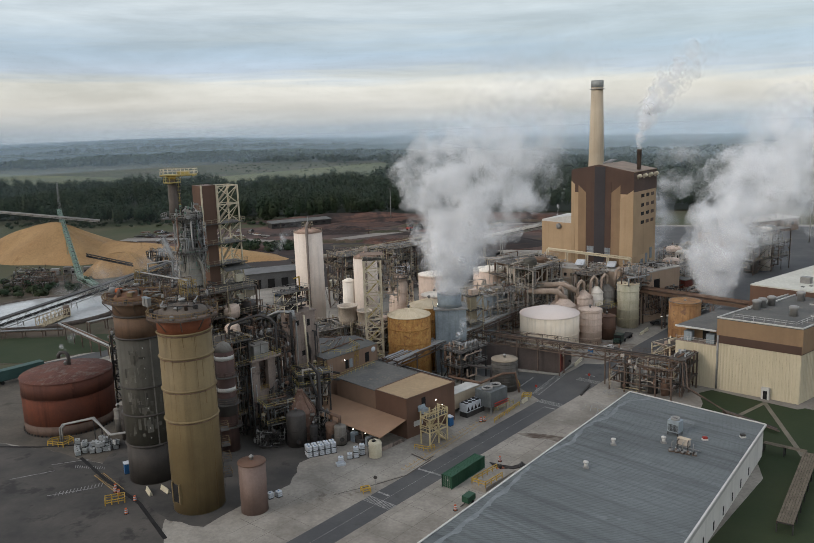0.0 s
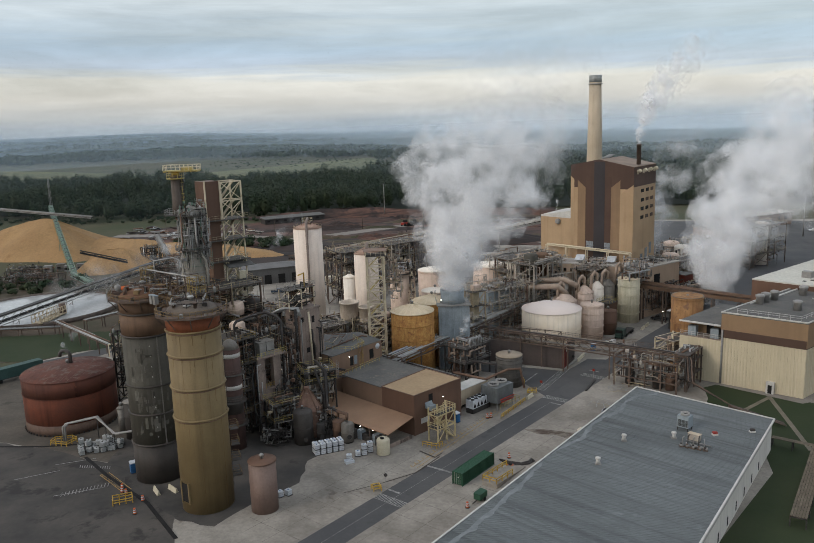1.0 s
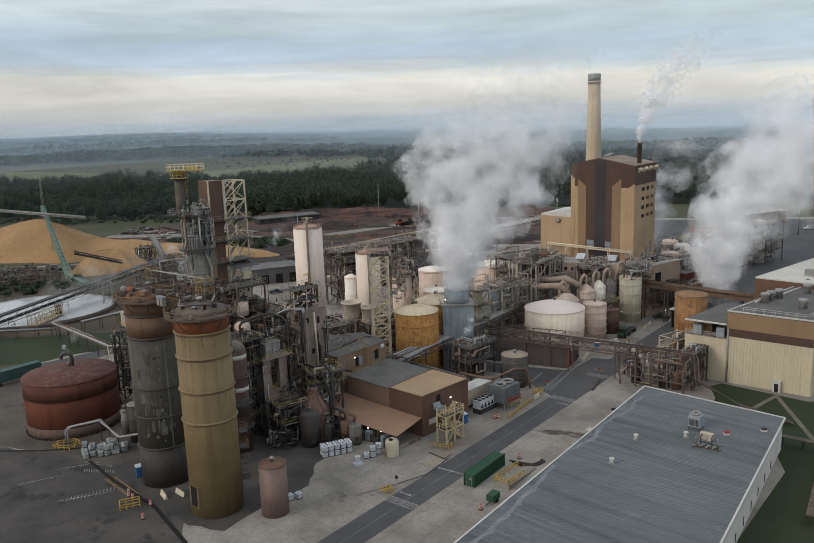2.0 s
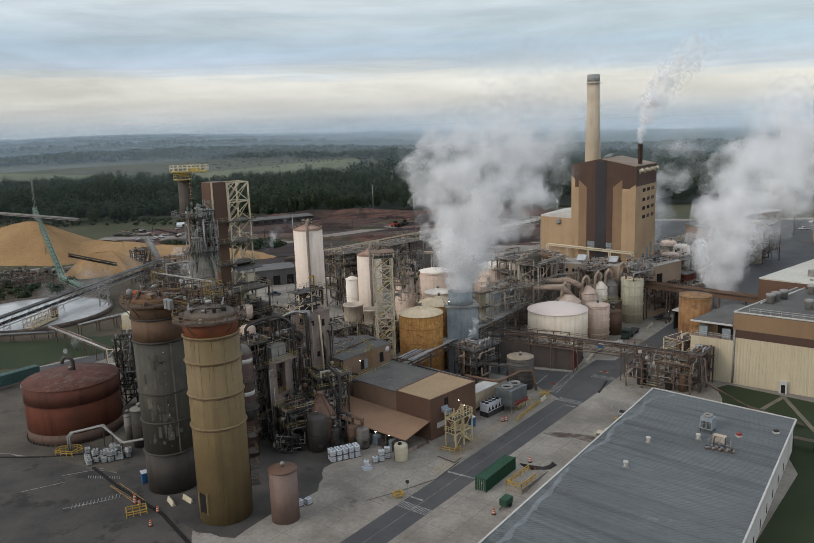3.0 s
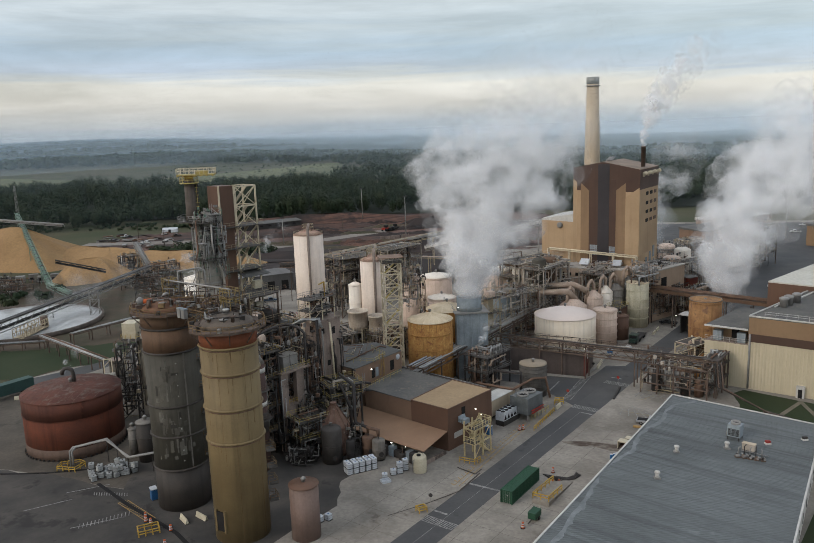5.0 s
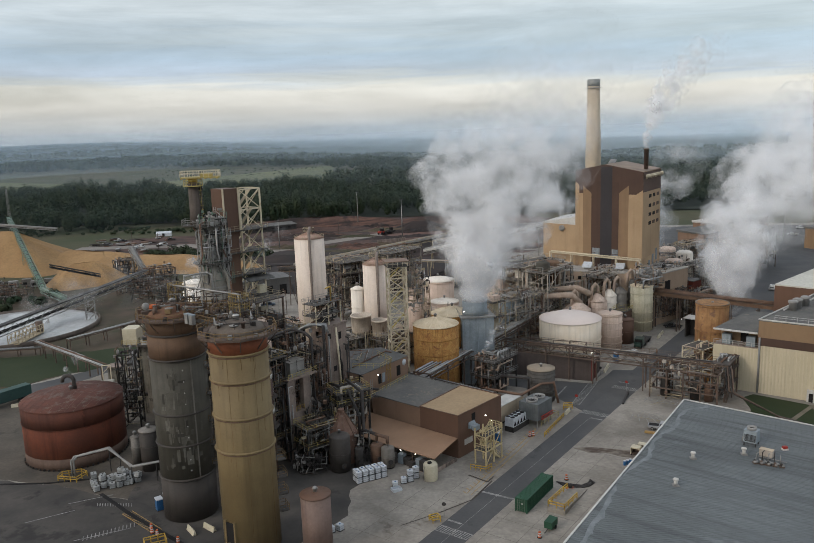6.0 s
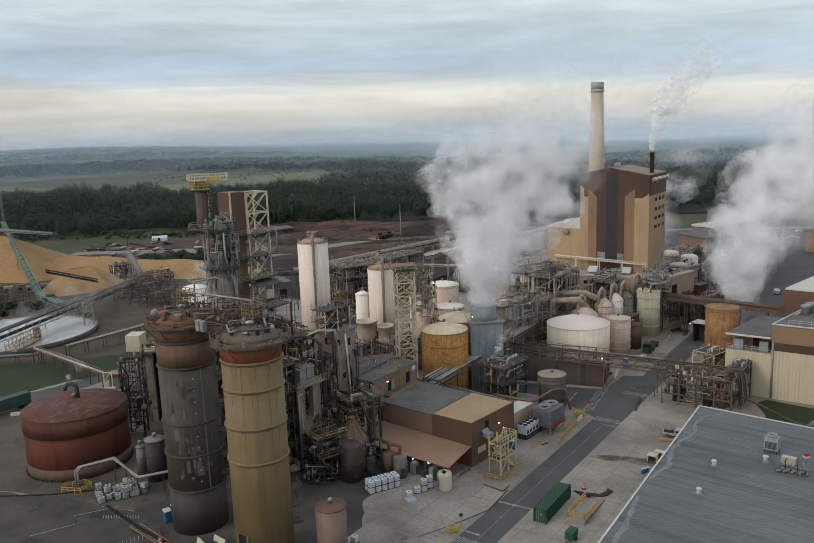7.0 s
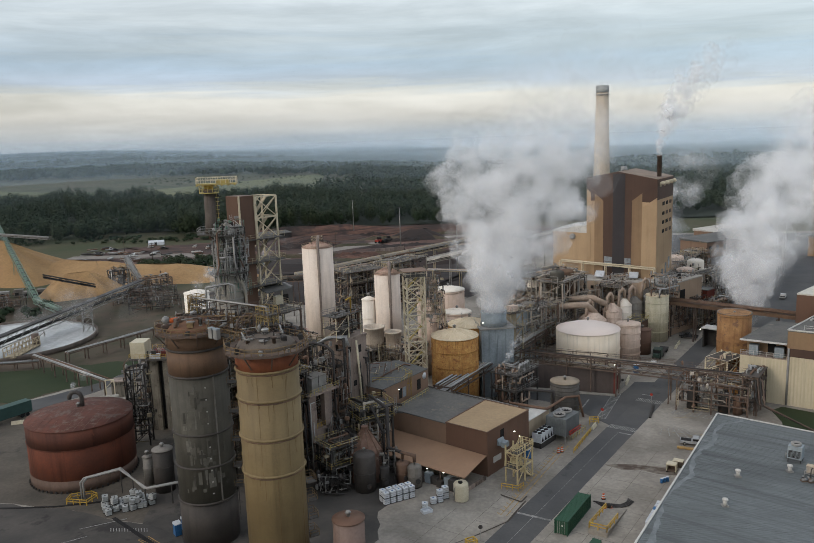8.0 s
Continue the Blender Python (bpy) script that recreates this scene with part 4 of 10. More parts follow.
# the boiler house
C0, C1, C2 = Vector((35.9, 258.8)), Vector((16.6, 275.4)), Vector((46.2, 276.3))
C3 = C1 + C2 - C0
boiler = thing("boiler_house", 0, 0, label="tall boiler house clad in tan, brown and dark slate panels", category="power house")
walls(boiler, [tuple(C0), tuple(C2), tuple(C3), tuple(C1)], 0, 49.6, (CLAD_LIGHT, CLAD_BROWN, CLAD_BROWN, CLAD_LIGHT))
mid, midb = C0.lerp(C1, 0.54), C2.lerp(C3, 0.54)
for p, q, r, s in ((C0, C2, midb, mid), (mid, midb, C3, C1)):
    zs = [49.6, 49.6, 52.0, 52.0] if p is C0 else [52.0, 52.0, 49.8, 49.8]
    part("roof", M().prism([tuple(p), tuple(q), tuple(r), tuple(s)], 49.4, zs), material("boiler_roof", (0.30, 0.23, 0.18), None, 0.8, scale=0.2), boiler)
P, Q = C1, C0  # the stepped face


def bp(a, b, z0, za, zb, mat, out=0.06):
    face_panel(boiler, P, Q, a, b, z0, 0, mat, "wall_panel", out, (za, zb))


bp(0.0, 0.46, 42.0, 49.9, 51.9, CLAD_DEEP, 0.07)
bp(0.46, 1.0, 42.0, 51.9, 49.5, CLAD_DEEP, 0.07)
bp(0.25, 0.41, 12, 46.0, 46.0, CLAD_DEEP, 0.12)
bp(0.56, 0.66, 12, 46.0, 46.0, CLAD_DEEP, 0.12)
bp(0.39, 0.56, 12, 51.2, 51.2, CLAD_NAVY, 0.18)
bp(0.0, 0.06, 12, 46.0, 44.8, CLAD_LIGHT, 0.10)
bp(0.12, 0.25, 12, 44.6, 42.0, CLAD_TAN, 0.10)
bp(0.66, 0.80, 12, 42.4, 45.0, CLAD_TAN, 0.10)
bp(0.80, 1.0, 12, 40.2, 43.6, CLAD_LIGHT, 0.11)
face_panel(boiler, C0, C2, 0, 1, 42.8, 49.4, CLAD_DEEP, out=0.08)
face_panel(boiler, C0, C2, 0, 1, 12, 20.5, CLAD_LIGHT, out=0.06)
for row, z in enumerate((40.5, 37.3, 34.3, 31.3)):
    for k in range(3):
        face_panel(boiler, C0, C2, 0.33 + 0.22 * k, 0.45 + 0.22 * k, z, z + 1.15, DARK if k == 0 or (k == 1 and row in (0, 2)) else CLAD_DEEP, "window", 0.12)
for k in range(4):
    part("roof_vent", M().tube([(0, 0, 0), (0, 0, 0.9), (0.9, 0, 1.2), (1.3, 0, 0.7)], 0.55), STEEL_WHITE, boiler, at=Matrix.Translation((*(C0.lerp(C2, 0.15 + 0.25 * k)), 47.0)) @ pose(0, 0, 0, 0, 0, -30))
for k in range(2):
    for i in range(4):
        for j in range(2):
            w0, w1 = ((0.27, 0.385), (0.565, 0.655))[k]
            face_panel(boiler, P, Q, w0 + (w1 - w0) * (i + 0.06) / 4, w0 + (w1 - w0) * (i + 0.94) / 4, 19.6 + 1.8 * j, 21.25 + 1.8 * j, GLASS, "window_pane", 0.2)
for k in range(3):
    face_panel(boiler, C0, C2, 0.35 + 0.2 * k, 0.45 + 0.2 * k, 15 + 1.5 * k, 19 + 1.5 * k, GLASS, "window", 0.14)
A1 = C1 + (C1 - C0).normalized() * 13.5
A2, A3 = A1 + (C2 - C0).normalized() * 20, C1 + (C2 - C0).normalized() * 20
walls(boiler, [tuple(A1), tuple(C1), tuple(A3), tuple(A2)], 0, 30.6, CLAD_LIGHT)
part("annex_roof", M().prism([tuple(A1), tuple(C1), tuple(A3), tuple(A2)], 30.6, [31.2, 33.4, 33.4, 31.2]), TRIM, boiler, "pale sloping annex roof")
part("vent_fan", M().lathe([(1.0, 0), (1.0, 0.8), (0.6, 1.0)], 14), STEEL_GREY, boiler, at=Matrix.Translation((*A1.lerp(C1, 0.6), 29.2)) @ pose(0, 0, 0, 90, 0, -41))
for k in range(10):
    p = C0.lerp(C3, 0.3 + 0.05 * k) + Vector((-6 + k, 2 + 0.6 * k))
    part("roof_pipe", M().tube([(p.x, p.y, 51.0), (p.x, p.y, 52.3), (p.x + 2.2, p.y + 0.8, 52.3)], 0.2), STEEL_GREY, boiler)
part("exhaust_pipe", M().lathe([(0.75, 50), (0.75, 56.4), (0.85, 56.4), (0.85, 56.9)], 14, 38.6, 266.5), STEEL_BROWN, boiler)

chimney = thing("chimney", 28.3, 307, label="tall pale concrete chimney with a dark top band", category="chimney")
part("shaft", M().lathe([(4.2, 0), (2.9, 55), (2.3, 79.6)], 28), CLAD_PALE, chimney)
part("cap", M().lathe([(2.42, 79.6), (2.42, 82.2), (2.0, 82.2), (2.0, 80.6)], 28), material("chimney_band", (0.34, 0.35, 0.33), (0.25, 0.26, 0.25), 0.8, scale=0.4, streaks=0.4), chimney, "grey weathered chimney top")
for z in (78.8,):
    part("walkway", M().ring(2.35 + (79.6 - z) * 0.026, z, 0.25, 0.55, 28), STEEL_GREY, chimney)

# low tan buildings in front of the boiler house
lowb = thing("low_building", 7.0, 266.0, 0, -22, "long low tan building with a pale flat roof", "industrial building")
part("wall", M().box(0, 0, 0, 25, 9, 16.2), material("low_tan_wall", (0.44, 0.33, 0.245), (0.37, 0.275, 0.205), 0.65, scale=0.1, grain=2, streaks=0.4, speck=0.15), lowb)
part("roof", M().box(-0.2, -0.2, 16.2, 25.2, 9.2, 16.6), ROOF_PALE, lowb)
for k in range(5):
    part("window", M().box(2 + 2.4 * k, -0.08, 13.6, 3.0 + 2.4 * k, 0.05, 14.7), DARK, lowb)
for k in range(2):
    part("roof_ventilator", M().prism([(10 + 11 * k, 2), (13 + 11 * k, 2), (13 + 11 * k, 5), (10 + 11 * k, 5)], 17.3, [17.5, 17.5, 18.9, 18.9]), WHITE_PLASTIC, lowb)
    part("ventilator_neck", M().box(10.6 + 11 * k, 2.6, 16.6, 12.4 + 11 * k, 4.4, 17.3), STEEL_GREY, lowb)
tangle(lowb, random.Random(306), (-6, 1, 16), (24, 8, 18.2), 40, (STEEL_GREY, PIPE_SILVER, PIPE_TAN, STEEL_BROWN))
TAN_PALE = material("pale_tan_cladding", (0.46, 0.34, 0.245), (0.39, 0.285, 0.205), 0.6, scale=0.1, grain=2, streaks=0.3, speck=0.15)
tanb = thing("tan_building", 37.2, 248.8, 0, 43, "tan clad building with pipes on its grey roof", "industrial building")
part("wall", M().box(0, 0, 0, 20.8, 10.8, 16.6), TAN_PALE, tanb)
part("roof", M().box(-0.2, -0.2, 16.6, 21.0, 11.0, 16.95), ROOF_PALE, tanb)
part("window", M().box(-0.08, 2, 13.5, 0.05, 4.3, 15), GLASS, tanb)
part("door", M().box(7, -0.1, 10.5, 10, 0.05, 14), DARK, tanb)
rng = random.Random(11)
for k in range(3):
    part("roof_pipe", M().tube([(8 + 4 * k, 9, 16.9), (8 + 4 * k, 9, 17.6), (8 + 4 * k, 4 + 0.6 * k, 17.6), (8 + 4 * k, 4 + 0.6 * k, 16.9)], 0.18), PIPE_SILVER, tanb)
GALV = (PIPE_SILVER, STEEL_GREY, STEEL_GREY, PIPE_TAN, STEEL_DARK)
tangle(tanb, rng, (-6, -3.5, 12), (3, 5, 20.5), 90, GALV)
pipes(tanb, rng, (-8, -3.0, 12), (4, 5, 20), 22, (0.2, 0.38), (PIPE_SILVER, STEEL_GREY, PIPE_BROWN))
tangle(tanb, rng, (7, 0.5, 16.95), (20, 10, 18.2), 60, GALV)
tangle(tanb, rng, (-1, -2.0, 2), (21, -0.3, 11), 150, (STEEL_DARK, PIPE_BLACK, STEEL_BROWN, PIPE_BROWN, STEEL_GREY))
redb = thing("red_shed", 54.5, 263.5, 0, 43, "small dark red shed with a flat roof", "shed")
part("wall", M().box(0, 0, 0, 5, 5, 11.5), material("dark_red_wall", (0.16, 0.035, 0.022), None, 0.75, scale=0.3), redb)
part("roof", M().box(-0.2, -0.2, 11.5, 5.2, 5.2, 11.7), ROOF_GREY, redb)

# the cream and brown warehouse
W0, W1 = Vector((45.8, 185.2)), Vector((62.0, 174.6))
wu = Vector((0.69, 0.724))
W2, W3 = W1 + wu * 62, W0 + wu * 62
cream = thing("cream_warehouse", 0, 0, label="large warehouse with cream corrugated walls and a brown upper band", category="warehouse")
walls(cream, [tuple(W0), tuple(W1), tuple(W2), tuple(W3)], 0, 12.2, CLAD_CREAM)
wall_up = [tuple(W0 + Vector((-0.05, -0.1))), tuple(W1 + Vector((0.1, -0.1))), tuple(W2), tuple(W3)]
walls(cream, wall_up, 12.2, 18.0, CLAD_TAN, "upper_wall")
for p, q in ((W0, W1), (W1, W2)):
    face_panel(cream, p, q, 0, 1, 12.0, 14.0, CLAD_DEEP, "band", 0.12)
    ribs(cream, p, q, 0.3, 12.0, CLAD_CREAM, 0.75)
part("roof", M().prism([tuple(W0), tuple(W1), tuple(W2), tuple(W3)], 18.0, 18.3), ROOF_GREY, cream)
for p, q in ((W0, W1), (W1, W2), (W3, W0)):
    part("parapet", M().beam((*p, 18.4), (*q, 18.4), 0.3, 0.3), TRIM, cream)
part("railing", rail_mesh([(*(W0.lerp(W1, 0.15) + wu * 1.5), 18.3), (*(W1 - (W1 - W0).normalized() * 2 + wu * 1.5), 18.3), (*(W1 - (W1 - W0).normalized() * 2 + wu * 22), 18.3)], 1.1, 2.5), TRIM, cream)
for s, v in ((12, 0.05), (13, 0.8), (25, 0.1), (26, 0.5)):
    p = W0.lerp(W1, v) + wu * s
    part("roof_kerb", M().beam((*p, 18.5), (*(p + (wu * 12 if v < 0.3 else (W1 - W0).normalized() * 8)), 18.5), 0.4, 0.3), TRIM, cream)
for s, v in ((14, 0.12), (17, 0.12), (20.5, 0.15), (24, 0.7), (12, 0.62), (30, 0.3), (23, 0.95)):
    p = W0.lerp(W1, v) + wu * s
    part("roof_fan", M().lathe([(0.95, 18.3), (0.95, 20.0), (1.15, 20.2), (1.15, 20.6), (0.8, 20.8)], 14, p.x, p.y), STEEL_GREY, cream)
door_p = W0.lerp(W1, 0.63)
part("porch", M().box(-0.9, -1.0, 0, 0.9, 0, 2.9), TRIM, cream, at=pose(door_p.x, door_p.y, 0, 0, 0, -33))
part("porch_door", M().box(-0.45, -1.06, 0.1, 0.45, -1.0, 2.2), DARK, cream, at=pose(door_p.x, door_p.y, 0, 0, 0, -33))
part("downpipe", M().tube([(*(W0 + Vector((0.2, -0.4))), 14), (*(W0 + Vector((0.2, -0.4))), 0.2)], 0.25), STEEL_GREY, cream)
# the canopy building on its corner
canb = thing("corner_building", 0, 0, label="corner building with a grey canopy roof over an equipment deck", category="industrial building")
K0, K1 = Vector((37.2, 190.8)), W0
K2, K3 = K1 + wu * 20, K0 + wu * 20
walls(canb, [tuple(K0), tuple(K1), tuple(K2), tuple(K3)], 0, 11.0, (CLAD_CREAM, CLAD_CREAM, CLAD_PALE, CLAD_PALE))
part("deck", M().prism([tuple(K0), tuple(K1), tuple(K2), tuple(K3)], 11.0, 11.2), CONCRETE, canb)
walls(canb, [tuple(K0 + wu * 4), tuple(K1 + wu * 4), tuple(K2), tuple(K3)], 11.2, 14.8, CLAD_TAN, "upper_wall")
part("roof", M().prism([tuple(K0 - wu * 0.3), tuple(K1 - wu * 0.3), tuple(K2), tuple(K3)], 14.8, [15.0, 15.0, 15.6, 15.6]), ROOF_GREY, canb)
part("roof_edge", M().beam((*(K0 - wu * 0.35), 14.95), (*(K1 - wu * 0.35), 14.95), 0.3, 0.4), TRIM, canb)
for f in (0.25, 0.8):
    p = K0.lerp(K1, f) + wu * 1.5
    part("equipment_cabinet", M().box(-1, -0.9, 0, 1, 0.9, 2.4), BLUE_GREY, canb, at=pose(p.x, p.y, 11.2, 0, 0, -33))
part("opening", M().box(-0.9, -0.1, 0, 0.9, 0.1, 3), DARK, canb, at=pose(*(K0.lerp(K1, 0.55) + wu * 3.9), 11.3, 0, 0, -33))
part("railing", rail_mesh([(*(K0 + wu * 0.2), 11.2), (*(K1 + wu * 0.2), 11.2)], 1.1, 1.5), TRIM, canb)
ribs(canb, K0.lerp(K1, 0.45), K1, 0.3, 10.9, CLAD_CREAM, 0.75)
# the white-roofed building behind
white = thing("white_roof_building", 0, 0, label="building with a bright white flat roof and brown walls", category="warehouse")
V0, V1 = Vector((62.5, 217.5)), Vector((90, 196))
V2, V3 = V1 + wu * 44, V0 + wu * 44
walls(white, [tuple(V0), tuple(V1), tuple(V2), tuple(V3)], 0, 19.6, CLAD_BROWN)
part("roof", M().prism([tuple(V0), tuple(V1), tuple(V2), tuple(V3)], 19.6, 20.0), ROOF_WHITE, white)
for s, v in ((10, 0.3), (20, 0.4), (14, 0.7)):
    p = V0.lerp(V1, v) + wu * s
    part("roof_unit", M().box(-1.3, -1, 20, 1.3, 1, 21.8), STEEL_GREY if s != 20 else GREEN, white, at=pose(p.x, p.y, 0, 0, 0, -40))
for k in range(14):
    p = V0.lerp(V1, 0.35 + 0.03 * (k % 4)) + wu * (4 + 2.4 * k)
    part("skylight", M().box(-0.4, -0.4, 20, 0.4, 0.4, 20.2), ROOF_GREY, white, at=pose(p.x, p.y, 0, 0, 0, 46))
grey2 = thing("grey_roof_building", 0, 0, label="long mill building with a dark grey roof", category="warehouse")
Y0 = V0 + wu * 46 + Vector((4, 3))
Y1 = Y0 + Vector((28, -22))
walls(grey2, [tuple(Y0), tuple(Y1), tuple(Y1 + wu * 60), tuple(Y0 + wu * 60)], 0, 19, CLAD_TAN)
part("roof", M().prism([tuple(Y0), tuple(Y1), tuple(Y1 + wu * 60), tuple(Y0 + wu * 60)], 19, 19.5), ROOF_GREY, grey2)


# ---- silos and tanks ----
def octagon(r, z0, z1, n=10):
    return [(r * math.cos(2 * math.pi * (i + 0.5) / n), r * math.sin(2 * math.pi * (i + 0.5) / n)) for i in range(n)]


SILO_RAIL = material("rusty_tan_rail", (0.23, 0.155, 0.075), (0.14, 0.088, 0.05), 0.7, scale=0.6, grain=4)


def tall_silo(name, x, y, r, top, sections, rings, label, dome_mat, seed, ring_mat):
    """sections: (z0, z1, material)."""
    t = thing(name, x, y, 0, 20, label, "silo")
    for z0, z1, mt in sections:
        part("shell", M().lathe([(r, z0), (r, z1)], 48), mt, t)
    for z in rings:
        part("ring", M().lathe([(r - 0.02, z - 0.22), (r + 0.28, z), (r - 0.02, z + 0.22)], 48), ring_mat, t)
    dome = part("dome", M().lathe([(r, top - 0.2), (r * 0.86, top + 0.75), (r * 0.6, top + 1.3), (r * 0.3, top + 1.65), (0.01, top + 1.75)], 40), dome_mat, t)
    part("vent", M().lathe([(0.5, top + 1.6), (0.5, top + 2.3), (0.62, top + 2.4), (0.4, top + 2.6)], 14), PIPE_SILVER, dome)
    pts = octagon(r + 1.65, 0, 0)
    inner = [(r * math.cos(2 * math.pi * (i + 0.5) / 10), r * math.sin(2 * math.pi * (i + 0.5) / 10)) for i in range(10)]
    part("platform", M().lathe([(r - 0.02, top - 0.35), (r + 1.65, top - 0.35), (r + 1.65, top - 0.2), (r - 0.02, top - 0.2)], 10, smooth=False, close=True), GRATING, t, at=pose(0, 0, 0, 0, 0, 18))
    part("platform_edge", rail_mesh([(*p, top - 0.5) for p in pts], 0.35, 30, True, 0.14), STEEL_BROWN, t)
    guard(t, [(*p, top - 0.2) for p in pts], 1.2, 1.0, True, 0.09, SILO_RAIL)
    for i in range(10):
        part("bracket", M().beam((inner[i][0], inner[i][1], top - 2.4), (pts[i][0], pts[i][1], top - 0.4), 0.16), STEEL_BROWN, t)
    rng = random.Random(seed)
    for k in range(8):
        a, b = rng.uniform(0, 6.28), rng.uniform(0, 6.28)
        part("hose", M().tube([(2.2 * math.cos(a), 2.2 * math.sin(a), top + 1.45), (2.6 * math.cos((a + b) / 2), 2.6 * math.sin((a + b) / 2), top + 1.7), (3.4 * math.cos(b), 3.4 * math.sin(b), top + 1.0), (4.4 * math.cos(b), 4.4 * math.sin(b), top + 0.3)], 0.045), PIPE_BLACK, dome)
    for k in range(9):
        a = radians(40 * k + rng.uniform(0, 20))
        part("dome_box", M().box(-0.3, -0.25, 0, 0.3, 0.25, rng.uniform(0.5, 1.1)), rng.choice((STEEL_BROWN, STEEL_GREY, PIPE_BROWN, STEEL_DARK)), dome, at=pose((r + 0.9) * math.cos(a), (r + 0.9) * math.sin(a), top - 0.2, 0, 0, 40 * k))
    part("kickplate", M().lathe([(r + 1.67, top - 0.2), (r + 1.67, top + 0.0)], 10, smooth=False), STEEL_BROWN, t, at=pose(0, 0, 0, 0, 0, 18))
    for k in range(3):
        a = radians(20 + 118 * k)
        part("hatch", M().lathe([(0.55, top + 0.9), (0.55, top + 1.35), (0.7, top + 1.35), (0.7, top + 1.45), (0.1, top + 1.55)], 14, 2.5 * math.cos(a), 2.5 * math.sin(a)), STEEL_GREY if k else STEEL_BROWN, dome)
    tangle(dome, rng, (-r * 0.75, -r * 0.75, top + 0.5), (r * 0.75, r * 0.75, top + 2.3), 26, (STEEL_BROWN, PIPE_BLACK, STEEL_GREY))
    for k in range(4):
        a = radians(60 + 75 * k)
        part("top_nozzle", M().lathe([(0.3, top + 0.4), (0.3, top + 1.8), (0.45, top + 1.8), (0.45, top + 2.0)], 10, 3.2 * math.cos(a), 3.2 * math.sin(a)), STEEL_BROWN, dome)
    return t


TOP = 36.2
ys = tall_silo("ochre_silo", -61.1, 117.5, 4.62, TOP, [(0, 33.2, SILO_OCHRE), (33.2, TOP, SILO_ORANGE)], [33.2, 28.9, 23.0, 17.4],
               "tall ochre painted steel silo with an orange top band", material("brown_grey_dome", (0.155, 0.125, 0.10), (0.10, 0.08, 0.065), 0.75, scale=0.4, grain=4), 3, SILO_OCHRE)
frame_door = part("access_door", M().box(-0.9, -0.15, 2.2, 0.9, 0.25, 5.6), DARK, ys, at=pose(0, 0, 0, 0, 0, -50) @ pose(0, -4.62, 0))
for sx in (-1.0, 1.0):
    part("door_jamb", M().box(sx - 0.14, -0.25, 2.0, sx + 0.14, 0.15, 5.9), SILO_OCHRE, frame_door)
rng = random.Random(29)
runs = M()
for z in (33.2, 28.9, 23.0, 17.4):
    for k in range(11):
        a = rng.uniform(-170, 20)
        runs.arc(4.628, a, a + rng.uniform(0.5, 1.3), z - 0.25 - abs(rng.gauss(0.8, 1.3)), z - 0.2, 1)
    part("ring_rust", M().lathe([(4.62, z - 0.42), (4.66, z - 0.36), (4.66, z - 0.22)], 48), PIPE_BROWN, ys)
for a in (-118, -92, -66, -40, -14):
    runs.arc(4.63, a, a + 0.7, 17.7 if a % 4 else 0.5, 33 if a % 4 else 17, 1)
tagged(part("rust_run", runs, material("rust_run", (0.185, 0.122, 0.058), (0.15, 0.092, 0.045), 0.8, scale=0.5), ys, "thin rust runs below the rings"), kind="stuff")
bs = tall_silo("grey_silo", -75.2, 128.5, 4.76, 36.6, [(0, 7.8, SILO_DARK), (7.8, 29.3, SILO_GREY), (29.3, 33.6, SILO_BROWN), (33.6, 36.6, SILO_BROWN)], [29.3, 19.6, 14.0, 7.8, 33.6],
               "tall weathered grey steel silo with a rusty brown top", material("brown_dome", (0.21, 0.11, 0.065), (0.15, 0.08, 0.05), 0.75, scale=0.3, grain=3), 4, SILO_DARK)
for k in range(10):
    part("rivet_plate", M().box(-0.09, -0.05, 0, 0.09, 0.06, 0.18), TRIM, bs, at=pose(0, 0, 9.5 + 2.0 * k, 0, 0, 188) @ pose(0, 4.76, 0))
REPAINT = [material("pale_primer_scuff", (0.165, 0.155, 0.132), (0.105, 0.098, 0.082), 0.75, scale=0.8, grain=4), material("grey_primer_scuff", (0.118, 0.110, 0.091), (0.088, 0.081, 0.066), 0.75, scale=0.8, grain=4), material("dark_scuff", (0.058, 0.053, 0.044), (0.045, 0.041, 0.035), 0.75, scale=0.8, grain=4)]
rng = random.Random(12)
for tone_, count in ((0, 16), (1, 46), (2, 12)):
    scuff = M()
    for k in range(count):
        zone, heart = rng.choice(((17.0, -98), (16.6, -66), (21.3, -60), (21.0, -100), (11.0, -104), (12.0, -62), (15.2, -80), (25.0, -84)))
        a, z = rng.gauss(heart, 9) - 20, rng.gauss(zone, 0.8)
        w, h = abs(rng.gauss(4.5, 4.0)) + 1.5, abs(rng.gauss(1.2, 0.8)) + 0.4
        scuff.arc(4.772 + 0.003 * tone_ + 0.00002 * k, a, a + w, z, z + h, 4)
    tagged(part("worn_paint", scuff, REPAINT[tone_], bs, "scuffed primer showing through worn paint"), kind="stuff")
part("seam_strip", M().box(-0.12, -0.05, 8, 0.12, 0.08, 29.3), GREY_TANK, bs, at=pose(0, 0, 0, 0, 0, 205) @ pose(0, 4.76, 0))
